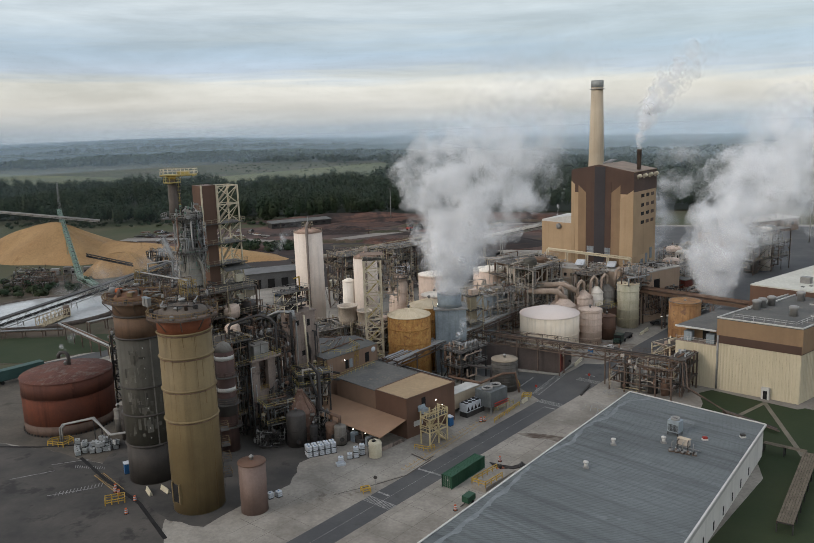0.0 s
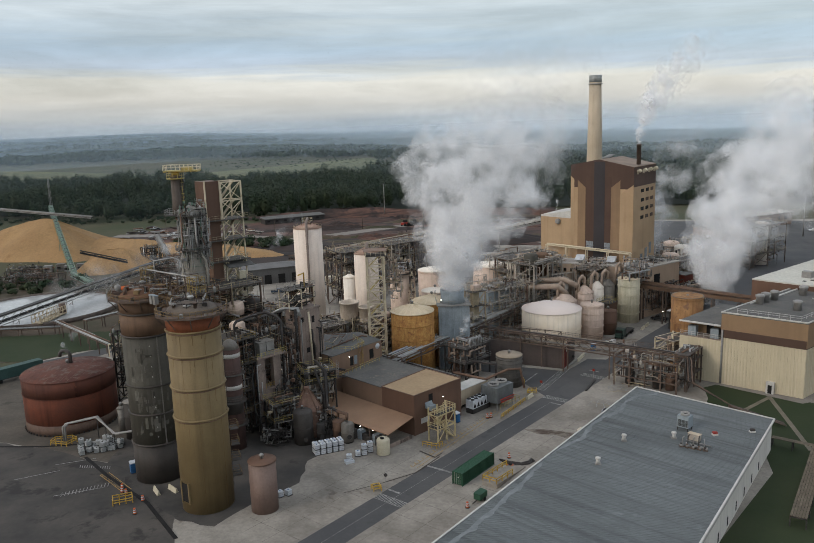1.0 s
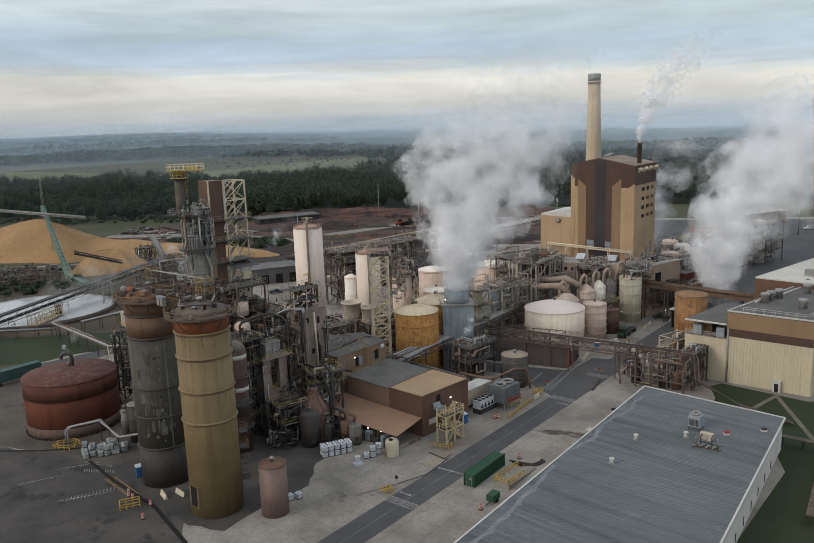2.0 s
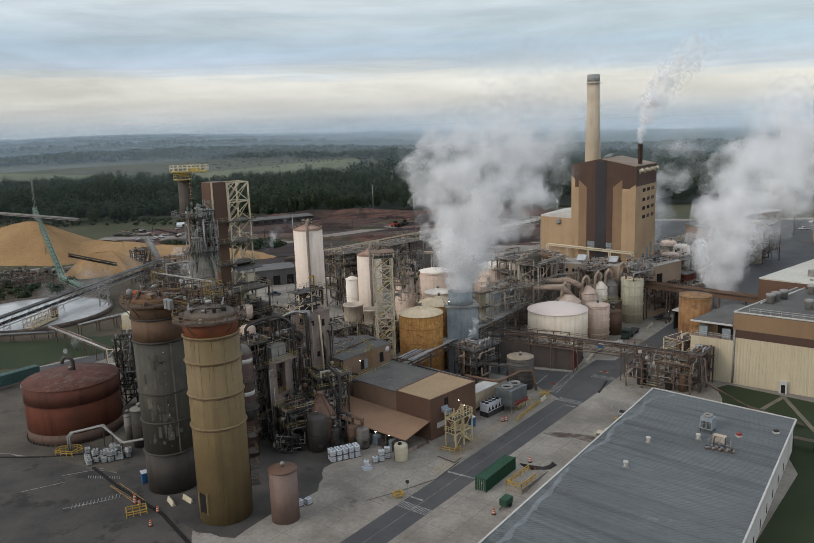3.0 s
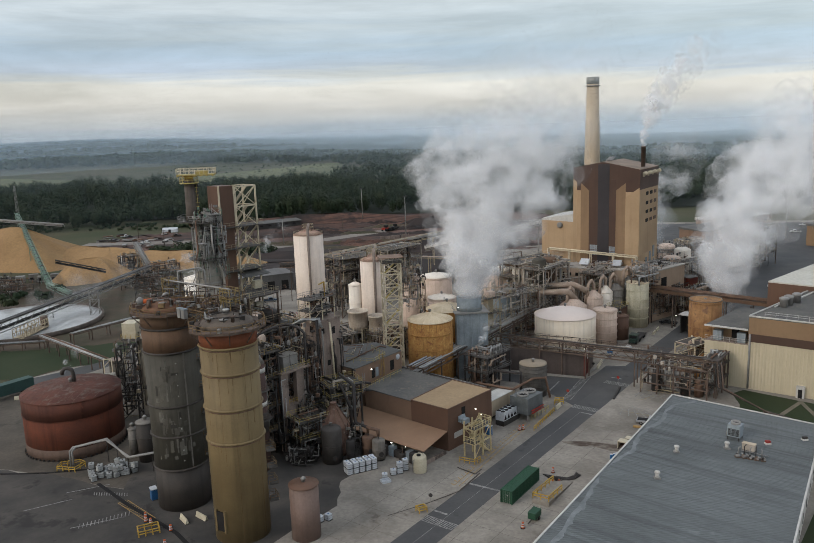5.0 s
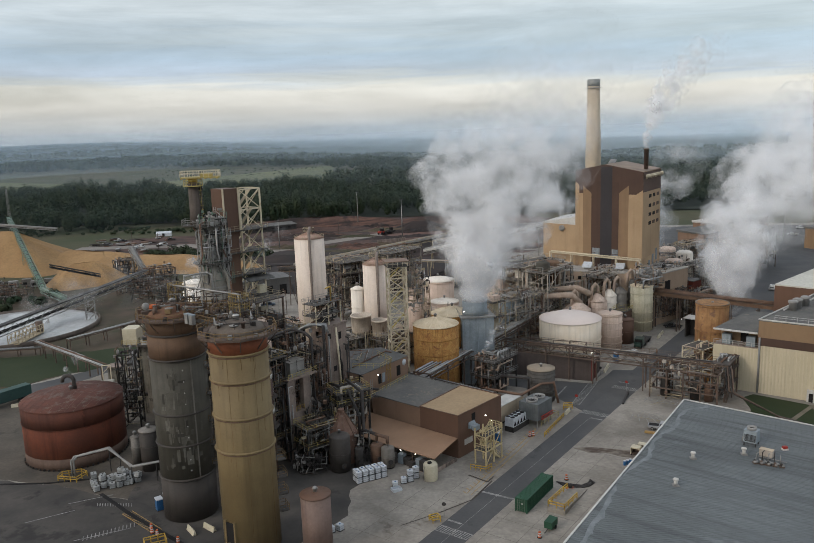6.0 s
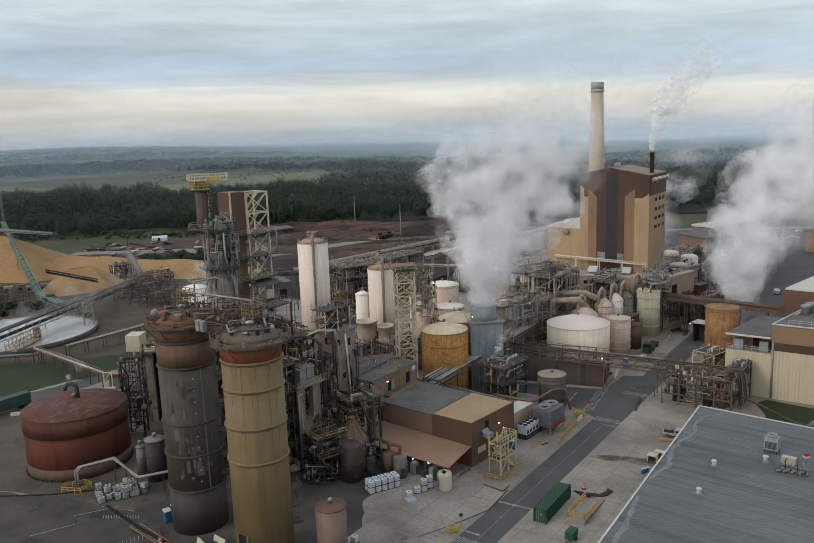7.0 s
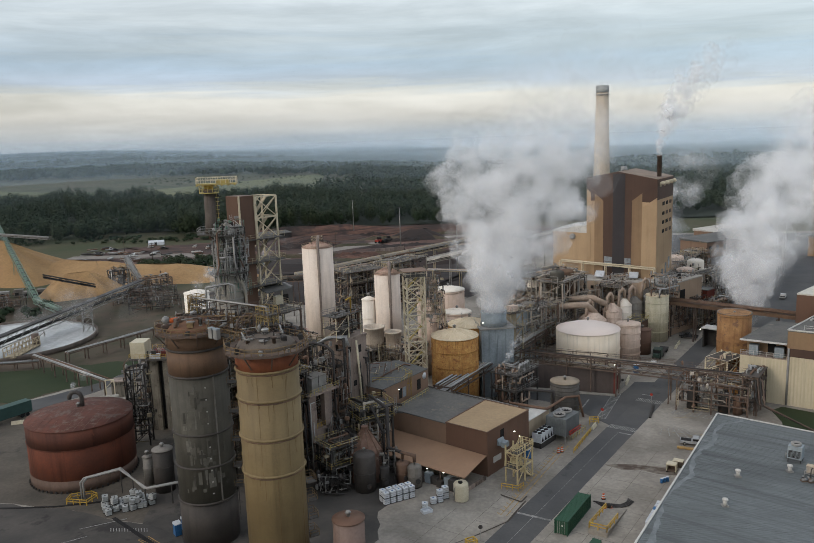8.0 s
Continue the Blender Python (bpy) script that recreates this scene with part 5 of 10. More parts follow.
for s, ang, zs in ((bs, 255, (27, 22, 17, 12.5, 9)), (ys, 280, (13.5, 10.5, 7.5, 4.5))):
    for z in zs:
        plat = part("side_platform", M().box(-1.1, 0, 0, 1.1, 1.5, 0.12), GRATING, s, at=pose(0, 0, z, 0, 0, ang) @ pose(0, 4.7, 0))
        guard(plat, [(-1.1, 0, 0.1), (-1.1, 1.5, 0.1), (1.1, 1.5, 0.1), (1.1, 0, 0.1)], 1.1, 1.1, False, 0.06, SILO_RAIL)
    part("ladder", rail_mesh([(-0.3, 5.0, 2), (0.3, 5.0, 2)], 28, 0.6), STEEL_DARK, s, at=pose(0, 0, 0, 0, 0, ang + 14))
# the pipe bridge over both silo tops
bridge = thing("silo_top_pipe_bridge", 0, 0, 0, 0, "galvanised pipe bridge between the silo tops", "pipe bridge")
tangle(bridge, random.Random(307), (-77, 122, 36.3), (-61, 131, 40.2), 40, (SILO_RAIL, STEEL_BROWN, STEEL_GREY, PIPE_BLACK))
GA, GB = Vector((-76.4, 131.2, 0)), Vector((-61.6, 121.2, 0))
for k, (z, r, s) in enumerate(((41.0, 0.14, 0.0), (40.8, 0.1, 0.5), (40.6, 0.08, 0.9))):
    o = Vector((0.56, 0.83, 0)) * s
    part("pipe", M().tube([GA + o + Vector((0, 0, 38)), GA + o + Vector((0, 0, z)), GB + o + Vector((0, 0, z + 0.2)), GB + o + Vector((0.4, -0.6, 38.6))], r, 8), STEEL_GREY if k < 2 else STEEL_BROWN, bridge)
part("loop_pipe", M().tube([(-73.5, 130.5, 38.0), (-73.5, 130.5, 42.6), (-70.0, 131.5, 43.0), (-69.0, 131.5, 42.6), (-69.0, 131.5, 37)], 0.15, 8), STEEL_GREY, bridge)
for k in range(8):
    p = GA.lerp(GB, k / 7)
    for s in (-0.3, 1.1):
        part("post", M().beam((p.x + 0.56 * s, p.y + 0.83 * s, 36.8), (p.x + 0.56 * s, p.y + 0.83 * s, 40.8), 0.11), STEEL_BROWN, bridge)
    part("crossbeam", M().beam((p.x - 0.2, p.y - 0.3, 40.5), (p.x + 0.7, p.y + 1.0, 40.5), 0.11), STEEL_BROWN, bridge)
walkb = part("walkway", M().prism([(-71.5, 125.0), (-65.8, 120.6), (-64.9, 121.8), (-70.6, 126.2)], 36.1, 36.25), GRATING, bridge)
guard(walkb, [(-71.5, 125.0, 36.25), (-65.8, 120.6, 36.25)], 1.15, 1.2, False, 0.08, SILO_RAIL)
guard(walkb, [(-70.6, 126.2, 36.25), (-64.9, 121.8, 36.25)], 1.15, 1.2, False, 0.08, SILO_RAIL)


def perch(x, y, z0, w, d, levels, label):
    """A small yellow railed work platform on a silo top."""
    t = thing("work_platform", x, y, 0, -38, label, "platform")
    for a in (0, w):
        for b_ in (0, d):
            part("post", M().beam((a, b_, z0), (a, b_, levels[-1]), 0.13), DIM_YELLOW, t)
    for z in levels:
        part("deck", M().box(-0.1, -0.1, z - 0.1, w + 0.1, d + 0.1, z), GRATING, t)
        guard(t, [(0, 0, z), (w, 0, z), (w, d, z), (0, d, z)], 1.1, 1.0, True, 0.09, DIM_YELLOW)
    part("ladder_rail", M().beam((w * 0.3, -0.3, z0), (w * 0.3, -0.3, levels[-1] + 1.2), 0.07), DIM_YELLOW, t)
    part("ladder_rail", M().beam((w * 0.3 + 0.5, -0.3, z0), (w * 0.3 + 0.5, -0.3, levels[-1] + 1.2), 0.07), DIM_YELLOW, t)
    return t


perch(-76.9, 131.3, 37.0, 2.4, 1.8, (38.8, 40.2), "faded yellow work platform on the rusty silo top")
perch(-63.2, 121.4, 37.0, 2.8, 1.9, (38.6, 40.2), "faded yellow work platform on the ochre silo top")
for x, y, lb in ((-70.6, 122.5, "small grey control cabinet with a blue cover"), (-69.6, 121.7, "small pale control cabinet on the platform")):
    t = thing("control_cabinet", x, y, 36.2, -38, lb, "control cabinet")
    part("body", M().box(-0.45, -0.35, 0, 0.45, 0.35, 1.5), STEEL_GREY, t)
    part("cover", M().box(-0.5, -0.4, 1.5, 0.5, 0.4, 1.7), BLUE_GREY, t)
blow = thing("blower", -79.0, 126.2, 37.4, 30, "round silver blower on the silo dome", "blower")
part("casing", M().lathe([(0.2, -0.35), (0.62, -0.3), (0.62, 0.3), (0.2, 0.35)], 18), STEEL_GREY, blow, at=pose(0, 0, 0.95, 90, 0, 0))
part("motor", M().lathe([(0.4, -0.7), (0.4, 0.7)], 12), ORANGE, blow, at=pose(1.2, 0, 0.8, 90, 0, 90))
part("foot", M().box(-0.8, -0.4, -0.4, 1.8, 0.4, 0.2), STEEL_BROWN, blow)


def cone_tank(name, x, y, r, h, peak, body, roof, label, seams=0, rings=(), seg=48, base=0.0, rail=None):
    t = thing(name, x, y, 0, 0, label, "storage tank")
    part("shell", M().lathe([(r, base), (r, h)], seg), body, t)
    top = part("roof", M().lathe([(r + 0.12, h - 0.08), (r + 0.12, h + 0.05), (r * 0.5, h + peak * 0.6), (0.3, h + peak), (0.01, h + peak)], seg), roof, t)
    for k in range(seams):
        a = 2 * math.pi * k / seams
        part("roof_rib", M().beam((0.3 * math.cos(a), 0.3 * math.sin(a), h + peak + 0.03), (r * math.cos(a), r * math.sin(a), h + 0.1), 0.2, 0.14), roof, top)
    for z in rings:
        part("ring", M().ring(r, z, 0.16, 0.14, seg), body, t)
    part("vent", M().lathe([(0.3, h + peak - 0.1), (0.3, h + peak + 0.5), (0.5, h + peak + 0.55), (0.2, h + peak + 0.9)], 10), STEEL_GREY, top)
    if rail:
        part("railing", rail_mesh([(r * math.cos(a), r * math.sin(a), h) for a in np.linspace(3.2, 5.9, 14)], 1.1, 3), rail, t)
    return t


red = cone_tank("red_tank", -109.4, 155.1, 10.2, 12.45, 1.6, RED_TANK, RED_ROOF, "wide rusty red storage tank with a patched roof", 0, (8.5,), 72)
part("base_course", M().lathe([(10.25, 0), (10.25, 2.4)], 72), material("faded_red_base", (0.15, 0.098, 0.074), (0.115, 0.076, 0.058), 0.8, scale=0.2, grain=2, streaks=0.4), red, "faded pinkish base course")
part("vent_pipe", M().tube([(0.6, 0.5, 13.6), (0.6, 0.5, 15.9), (0.3, 0.5, 16.6), (-0.4, 0.4, 17.0), (-1.2, 0.3, 16.9), (-1.7, 0.2, 16.3), (-1.8, 0.2, 15.6)], 0.42, 10), DARK_VESSEL, red, "dark hooked vent pipe")
RIB = material("pale_roof_seam", (0.20, 0.125, 0.10), (0.12, 0.055, 0.042), 0.85, scale=0.8, stain=(0.10, 0.042, 0.03), stain_at=0.52)


def red_roof_z(x, y):
    r = math.hypot(x, y)
    return 12.5 + (0.91 * (10.32 - r) / 5.22 if r > 5.1 else 0.91 + 0.64 * (5.1 - r) / 5.1)


rng = random.Random(88)
for k in range(-6, 7):
    x = 1.6 * k
    half = math.sqrt(10.15 ** 2 - x * x)
    steps = max(2, int(half / 2))
    ys_ = [-half + 2 * half * i / (2 * steps) for i in range(2 * steps + 1)]
    for y0, y1 in zip(ys_, ys_[1:]):
        part("plate_seam", M().beam((x, y0, red_roof_z(x, y0) + 0.03), (x, y1, red_roof_z(x, y1) + 0.03), rng.uniform(0.05, 0.12), 0.03), RIB, red)
    y0 = -half + rng.uniform(0.5, 3)
    while y0 < half and k < 6:
        if math.hypot(x + 1.6, y0) < 10.1:
            part("plate_seam", M().beam((x, y0, red_roof_z(x, y0) + 0.03), (x + 1.6, y0, red_roof_z(x + 1.6, y0) + 0.03), rng.uniform(0.05, 0.14), 0.03), RIB, red)
        y0 += rng.uniform(2.6, 4.2)
part("upper_course", M().lathe([(10.24, 8.66), (10.24, 12.36)], 72), material("brown_red_course", (0.125, 0.045, 0.028), (0.085, 0.034, 0.024), 0.8, scale=0.16, grain=3, streaks=0.7, stain=(0.16, 0.05, 0.028), stain_at=0.63), red, "darker brown-red upper course")
for k in range(60):
    a = 2 * math.pi * k / 60
    part("anchor_bolt", M().box(-0.15, -0.1, 0, 0.15, 0.25, 0.4), STEEL_DARK, red, at=pose(10.3 * math.cos(a), 10.3 * math.sin(a), 0, 0, 0, math.degrees(a) - 90))
cone_tank("orange_tank", -31.8, 191.1, 5.76, 17.6, 1.7, TANK_ORANGE, TANK_TOP, "rust-stained orange tank with a cream ribbed cone roof", 24, (14.2, 10.4, 6.6), rail=None)
cone_tank("orange_tank", -27.6, 202.5, 5.6, 17.6, 1.7, TANK_ORANGE, TANK_TOP, "rust-stained orange tank behind the first one", 24, (14.2, 10.4, 6.6))
cone_tank("white_tank", 6.6, 221.5, 8.85, 10.6, 2.3, material("cream_tank_shell", (0.80, 0.70, 0.57), (0.73, 0.62, 0.48), 0.6, scale=0.3, grain=2.5, streaks=0.4, speck=0.15), material("white_tank_roof", (0.80, 0.685, 0.62), (0.77, 0.65, 0.58), 0.6, scale=0.1, grain=2, speck=0.1, bump=0.03), "wide white storage tank with a domed roof", 0, (5.0,))
cone_tank("beige_tank", 19.0, 226, 3.5, 10.6, 0.5, PINK_TANK, PINK_TANK, "faded beige ringed tank", 0, (2, 4, 6, 8, 10))
cone_tank("brown_tank", 24.6, 231.5, 2.6, 7.2, 0.5, CLAD_BROWN, CLAD_BROWN, "small brown ringed steel tank", 0, (3.5,))
cone_tank("grey_tank", -6.3, 183, 3.3, 8.0, 0.3, material("dark_grey_tank_shell", (0.115, 0.105, 0.094), (0.085, 0.078, 0.069), 0.6, scale=0.25, grain=2.5, streaks=0.6), material("tan_tank_roof", (0.33, 0.27, 0.20), (0.26, 0.21, 0.155), 0.7, scale=0.3), "small dark grey tank with a tan roof and rings", 0, (1.4, 2.6, 3.8, 5.0, 6.2, 7.2))
cone_tank("cream_tank", 33.0, 246.2, 3.5, 14.4, 0.5, material("cream_tank_paint", (0.68, 0.62, 0.47), (0.58, 0.52, 0.36), 0.6, scale=0.25, grain=2.5, streaks=0.45), TANK_TOP, "tall cream tank with stained stiffening rings", 0, (3, 6, 9, 12))
rust = cone_tank("rusty_tank", 43.6, 211.5, 4.3, 16.6, -0.6, material("brown_rust_tank", (0.36, 0.20, 0.085), (0.24, 0.12, 0.055), 0.8, scale=0.3, grain=2.5, streaks=0.7, stain=(0.16, 0.09, 0.06), stain_at=0.56), GREY_TANK, "rusty orange tank with a grey sunken roof", 0, (9, 15.9))
cone_tank("brown_tank", -50.0, 116.0, 2.42, 9.3, 0.35, material("mauve_brown_tank", (0.21, 0.145, 0.12), (0.17, 0.115, 0.095), 0.6, scale=0.3, grain=2.5, streaks=0.3), CLAD_BROWN, "plain mauve-brown steel tank on the concrete", 0, ())
cone_tank("white_tank", 8.0, 258, 6.5, 12, 1.2, WHITE_TANK, WHITE_TANK, "white domed tank behind the steam", 0, (6,))
cone_tank("white_tank", -32.3, 258, 5.4, 15.6, 1.2, PINK_TANK, WHITE_TANK, "pale tank with a white roof behind the steam", 0, (8, 15))
cone_tank("white_tank", -30.0, 238, 4.4, 12.6, 1.0, PINK_TANK, WHITE_TANK, "squat pale tank with a ribbed white roof", 20, (6, 12))
bt = cone_tank("beige_tank", -38.6, 217, 2.9, 23.0, 0.4, PINK_TANK, PINK_TANK, "tall beige tank with a railed platform and valves on top", 0, (6, 12, 18))
part("platform", M().ring(2.8, 22.6, 0.15, 1.2, 28), GRATING, bt)
part("railing", cyl_rail(3.9, 22.7, 1.1, 14), STEEL_BROWN, bt)
tangle(bt, random.Random(304), (-2.6, -2.6, 23.2), (3.4, 2.6, 26.4), 60, (STEEL_GREY, STEEL_BROWN, PIPE_TAN, STEEL_DARK, WHITE_PLASTIC))
tangle(bt, random.Random(305), (2.6, -3.4, 8), (5.0, 1.0, 24), 60, (PIPE_TAN, STEEL_BROWN, STEEL_DARK, STEEL_WHITE))
cone_tank("white_tank", -12, 262, 6.5, 16.5, 1.2, PINK_TANK, WHITE_TANK, "pale tank with a white roof beside the bark yard", 0, (8,))


DUCT_BROWN = material("brown_grey_duct", (0.31, 0.25, 0.21), (0.23, 0.18, 0.15), 0.65, scale=0.5)
RUST_PINK = material("rust_pink_roof", (0.54, 0.39, 0.31), (0.44, 0.28, 0.215), 0.75, scale=0.5, grain=3, stain=(0.22, 0.10, 0.065), stain_at=0.62)


def twin_silo(x, y, r, z0, h, label):
    t = thing("white_silo", x, y, 0, 0, label, "silo")
    part("shell", M().lathe([(r, z0), (r, h)], 40), WHITE_SILO, t)
    part("roof", M().lathe([(r + 0.1, h), (r * 0.55, h + 0.95), (0.2, h + 1.9)], 40), RUST_PINK, t)
    part("cap", M().tube([(0.5, -1, h + 0.8), (0.5, -1, h + 3.0), (0.9, -r * 0.6, h + 3.5), (1.0, -r - 0.4, h + 2.6), (1.0, -r - 0.4, 2)], 0.4, 10), DUCT_BROWN, t)
    for k in range(20):
        a = 2 * math.pi * k / 20
        part("roof_rib", M().beam((0.3 * math.cos(a), 0.3 * math.sin(a), h + 1.95), (r * math.cos(a), r * math.sin(a), h + 0.12), 0.1, 0.1), RUST_PINK, t)
    part("railing", cyl_rail(r, h, 0.9, 14), STEEL_TAN, t)
    part("head_frame", rail_mesh([(-1.5, -1.5, h + 1.2), (1.5, -1.5, h + 1.2), (1.5, 1.5, h + 1.2), (-1.5, 1.5, h + 1.2)], 2.0, 3, True, 0.15), STEEL_TAN, t)
    return t


HOPPER = material("pale_hopper_paint", (0.60, 0.52, 0.43), (0.48, 0.40, 0.32), 0.65, scale=0.4, grain=3, streaks=0.4, stain=(0.25, 0.16, 0.10), stain_at=0.64)
twin_silo(-72.4, 241, 4.74, 0, 33.4, "tall off-white silo with a rust-pink roof")
twin_silo(-50.2, 226, 3.75, 0, 27.2, "off-white silo with a conical rusty roof")
cone_tank("white_tank", -55.9, 226.5, 2.0, 19.6, 1.0, WHITE_TANK, WHITE_TANK, "slim white tank beside the silo", 0, (8, 14))
for x, y, r, z0, z1 in ((-53.4, 212.3, 2.8, 10.2, 14.6), (-48.2, 212, 2.15, 8.6, 13.2)):
    t = thing("open_hopper", x, y, 0, 0, "cream steel hopper bowl on legs with an open rim", "hopper")
    part("bowl", M().lathe([(0.4, z0 - 2.5), (r * 0.9, z0), (r, z0 + 0.6), (r, z1), (r + 0.25, z1), (r + 0.25, z1 + 0.4), (r - 0.15, z1 + 0.4), (r - 0.2, z1 - 1.2), (0.02, z1 - 1.3)], 28), HOPPER, t)
    for k in range(6):
        a = 2 * math.pi * k / 6
        part("leg", M().beam((r * 0.9 * math.cos(a), r * 0.9 * math.sin(a), 0), (r * 0.9 * math.cos(a), r * 0.9 * math.sin(a), z0 + 0.5), 0.25), STEEL_WHITE, t)

# the cooling tower under the main plume
ct = thing("cooling_tower", -21.6, 199.5, 0, 10, "blue-grey cooling tower with a round fan stack", "cooling tower")
part("casing", M().box(-4.2, -4.0, 0, 4.2, 4.2, 17.6), BLUE_GREY, ct)
part("deck", M().box(-4.6, -4.4, 17.6, 4.6, 4.6, 17.9), STEEL_GREY, ct)
part("fan_cowl", M().lathe([(3.5, 17.9), (3.2, 19.2), (3.3, 21.4), (3.1, 21.4), (3.0, 18.2), (0.01, 18.2)], 32), BLUE_GREY, ct)
part("railing", rail_mesh([(-4.6, -4.4, 17.9), (4.6, -4.4, 17.9), (4.6, 4.6, 17.9), (-4.6, 4.6, 17.9)], 1.1, 1.6, True), STEEL_GREY, ct)
for k in range(5):
    part("casing_rib", M().box(-4.2 + 2.05 * k, -4.1, 0, -4.05 + 2.05 * k, -4.0, 17.6), BLUE_GREY, ct)
ctb = thing("blue_building", -14.5, 224.5, 0, 48, "blue-grey plant house with a pipe along its wall", "industrial building")
part("wall", M().box(0, -3, 0, 11.5, 3, 15.0), BLUE_GREY, ctb)
part("roof", M().box(-0.2, -3.2, 15.0, 11.7, 3.2, 15.2), STEEL_GREY, ctb)
part("pipe", M().tube([(-0.5, -3.6, 11.6), (11.8, -3.6, 11.6)], 0.45), PIPE_SILVER, ctb)

tangle(ctb, random.Random(308), (-2, -6, 6), (14, 3, 17), 130, (STEEL_GREY, PIPE_SILVER, STEEL_TAN, PIPE_BROWN))
tf = thing("tan_stair_frame_tower", -16.4, 208.5, 0, 40, "tan steel frame tower with a pinkish cabinet on top", "steel tower")
steel_bay(tf, 4.6, 3.6, (5, 10, 14, 18.2), STEEL_TAN, 0.26, 2, 2, True, True, STEEL_TAN)
part("cabinet", M().box(1.2, 0.8, 18.4, 3.6, 2.6, 20.0), PINK_TANK, tf)
part("panel", M().box(1.2, 1.2, 10.2, 3.2, 3.0, 18.0), STEEL_TAN, tf)


# ---- towers and process units behind the silos ----
st = thing("stair_tower", -75.6, 163.2, 0, 50, "tall cream lattice tower with brown clad lift shaft", "lattice tower")
steel_bay(st, 5.4, 5.0, (8, 14, 20, 26, 31, 36, 41, 45.8, 50.2, 54.6), STEEL_WHITE, 0.3, 2, 2, True, False, None, 4.2, 0)
for z in (20, 26, 31, 36, 41, 45.8):
    part("deck", M().box(0.0, -1.4, z, 10.2, 4.8, z + 0.15), GRATING, st)
    part("railing", rail_mesh([(0.0, -1.4, z + 0.1), (10.2, -1.4, z + 0.1), (10.2, 4.8, z + 0.1)], 1.1, 1.5), STEEL_TAN, st)
for z0, z1 in ((45.8, 50.2), (41, 45.8), (36, 41), (31, 36), (26, 31), (50.2, 54.6)):
    part("cross_brace", M().beam((9.6, 0, z0), (4.2, 0, z1), 0.16), STEEL_WHITE, st)
    part("cross_brace", M().beam((9.6, 0, z1), (9.6, 5, z0), 0.16), STEEL_WHITE, st)
    part("stair_flight", M().beam((5, 2.5, z0), (9, 2.5, z1), 0.9, 0.2), STEEL_TAN, st)
part("lift_shaft", M().box(0.2, 0.1, 44.6, 3.9, 4.6, 55.0), CLAD_BROWN, st, "brown sheeted head of the lift shaft")
part("shaft_corner", M().box(0.0, -0.1, 44.6, 0.3, 0.2, 55.1), STEEL_WHITE, st)
part("shaft_corner", M().box(3.8, -0.1, 44.6, 4.1, 0.2, 55.1), STEEL_WHITE, st)
part("lift_shaft", M().box(0.9, 0.3, 10, 3.6, 3.6, 44.6), CLAD_BROWN, st)
for z in (34.5, 29.5):
    part("sheet_roof", M().hexa([(3.8, -2.4, z), (10.6, -2.4, z), (10.6, 1.0, z + 0.9), (3.8, 1.0, z + 0.9)], [(3.8, -2.4, z + 0.15), (10.6, -2.4, z + 0.15), (10.6, 1.0, z + 1.05), (3.8, 1.0, z + 1.05)]), ROOF_GREY, st)
    part("cabinet", M().box(6.5, -1.9, z - 3.0, 8.4, -0.8, z - 1.2), CREAM_PLASTIC, st)

rv = thing("recovery_vessel", -77.2, 158.2, 0, 40, "tall pale grey flared process vessel with pipes and platforms", "process vessel")
part("shell", M().lathe([(3.0, 0), (3.0, 35.2), (2.45, 40.2), (1.95, 40.8), (1.9, 48.6), (1.4, 49.6), (0.5, 50.2)], 32), VESSEL_GREY, rv)
for z in (35.2, 34.0):
    part("band", M().ring(3.0, z, 0.22, 0.14, 32), STEEL_GREY, rv)
for z, r, n in ((48.4 - 0.4, 3.5, 18), (44.4, 2.9, 14), (40.4, 4.0, 18), (31.0, 4.2, 16)):
    part("platform", M().ring(1.9, z, 0.16, r - 1.9, 28), GRATING, rv)
    guard(rv, [(r * math.cos(2 * math.pi * i / n), r * math.sin(2 * math.pi * i / n), z + 0.1) for i in range(n)], 1.1, 9, True, 0.07, STEEL_GREY)
    for k in range(8):
        c, s = math.cos(k * 0.785), math.sin(k * 0.785)
        part("bracket", M().beam((1.9 * c, 1.9 * s, z - 1.3), (r * 0.95 * c, r * 0.95 * s, z - 0.05), 0.12), STEEL_DARK, rv)
rng = random.Random(21)
for k in range(34):
    a = rng.uniform(-3.4, 0.9)
    r = rng.uniform(2.2, 3.7)
    z0, z1 = rng.uniform(30, 42), rng.uniform(43, 50.5)
    part("riser", M().tube([(r * math.cos(a) * 1.25, r * math.sin(a) * 1.25, z0), (r * math.cos(a), r * math.sin(a), z0 + 1.6), (r * math.cos(a), r * math.sin(a), z1), (r * 0.5 * math.cos(a + 0.4), r * 0.5 * math.sin(a + 0.4), z1 + 0.8)], rng.uniform(0.05, 0.2), 6), rng.choice((PIPE_SILVER, STEEL_GREY, STEEL_DARK, STEEL_GREY, PIPE_BROWN)), rv)
part("curved_pipe", M().tube([(0.4, -2.1, 41.5), (0.6, -2.8, 39.6), (1.4, -3.2, 38.2), (1.7, -3.4, 36), (1.7, -3.4, 30)], 0.3, 10), VESSEL_GREY, rv)
part("white_pipe", M().tube([(-0.6, -2.1, 46.5), (-0.6, -2.4, 45), (-0.6, -2.4, 42), (-0.2, -2.2, 41.2)], 0.26, 8), TRIM, rv)
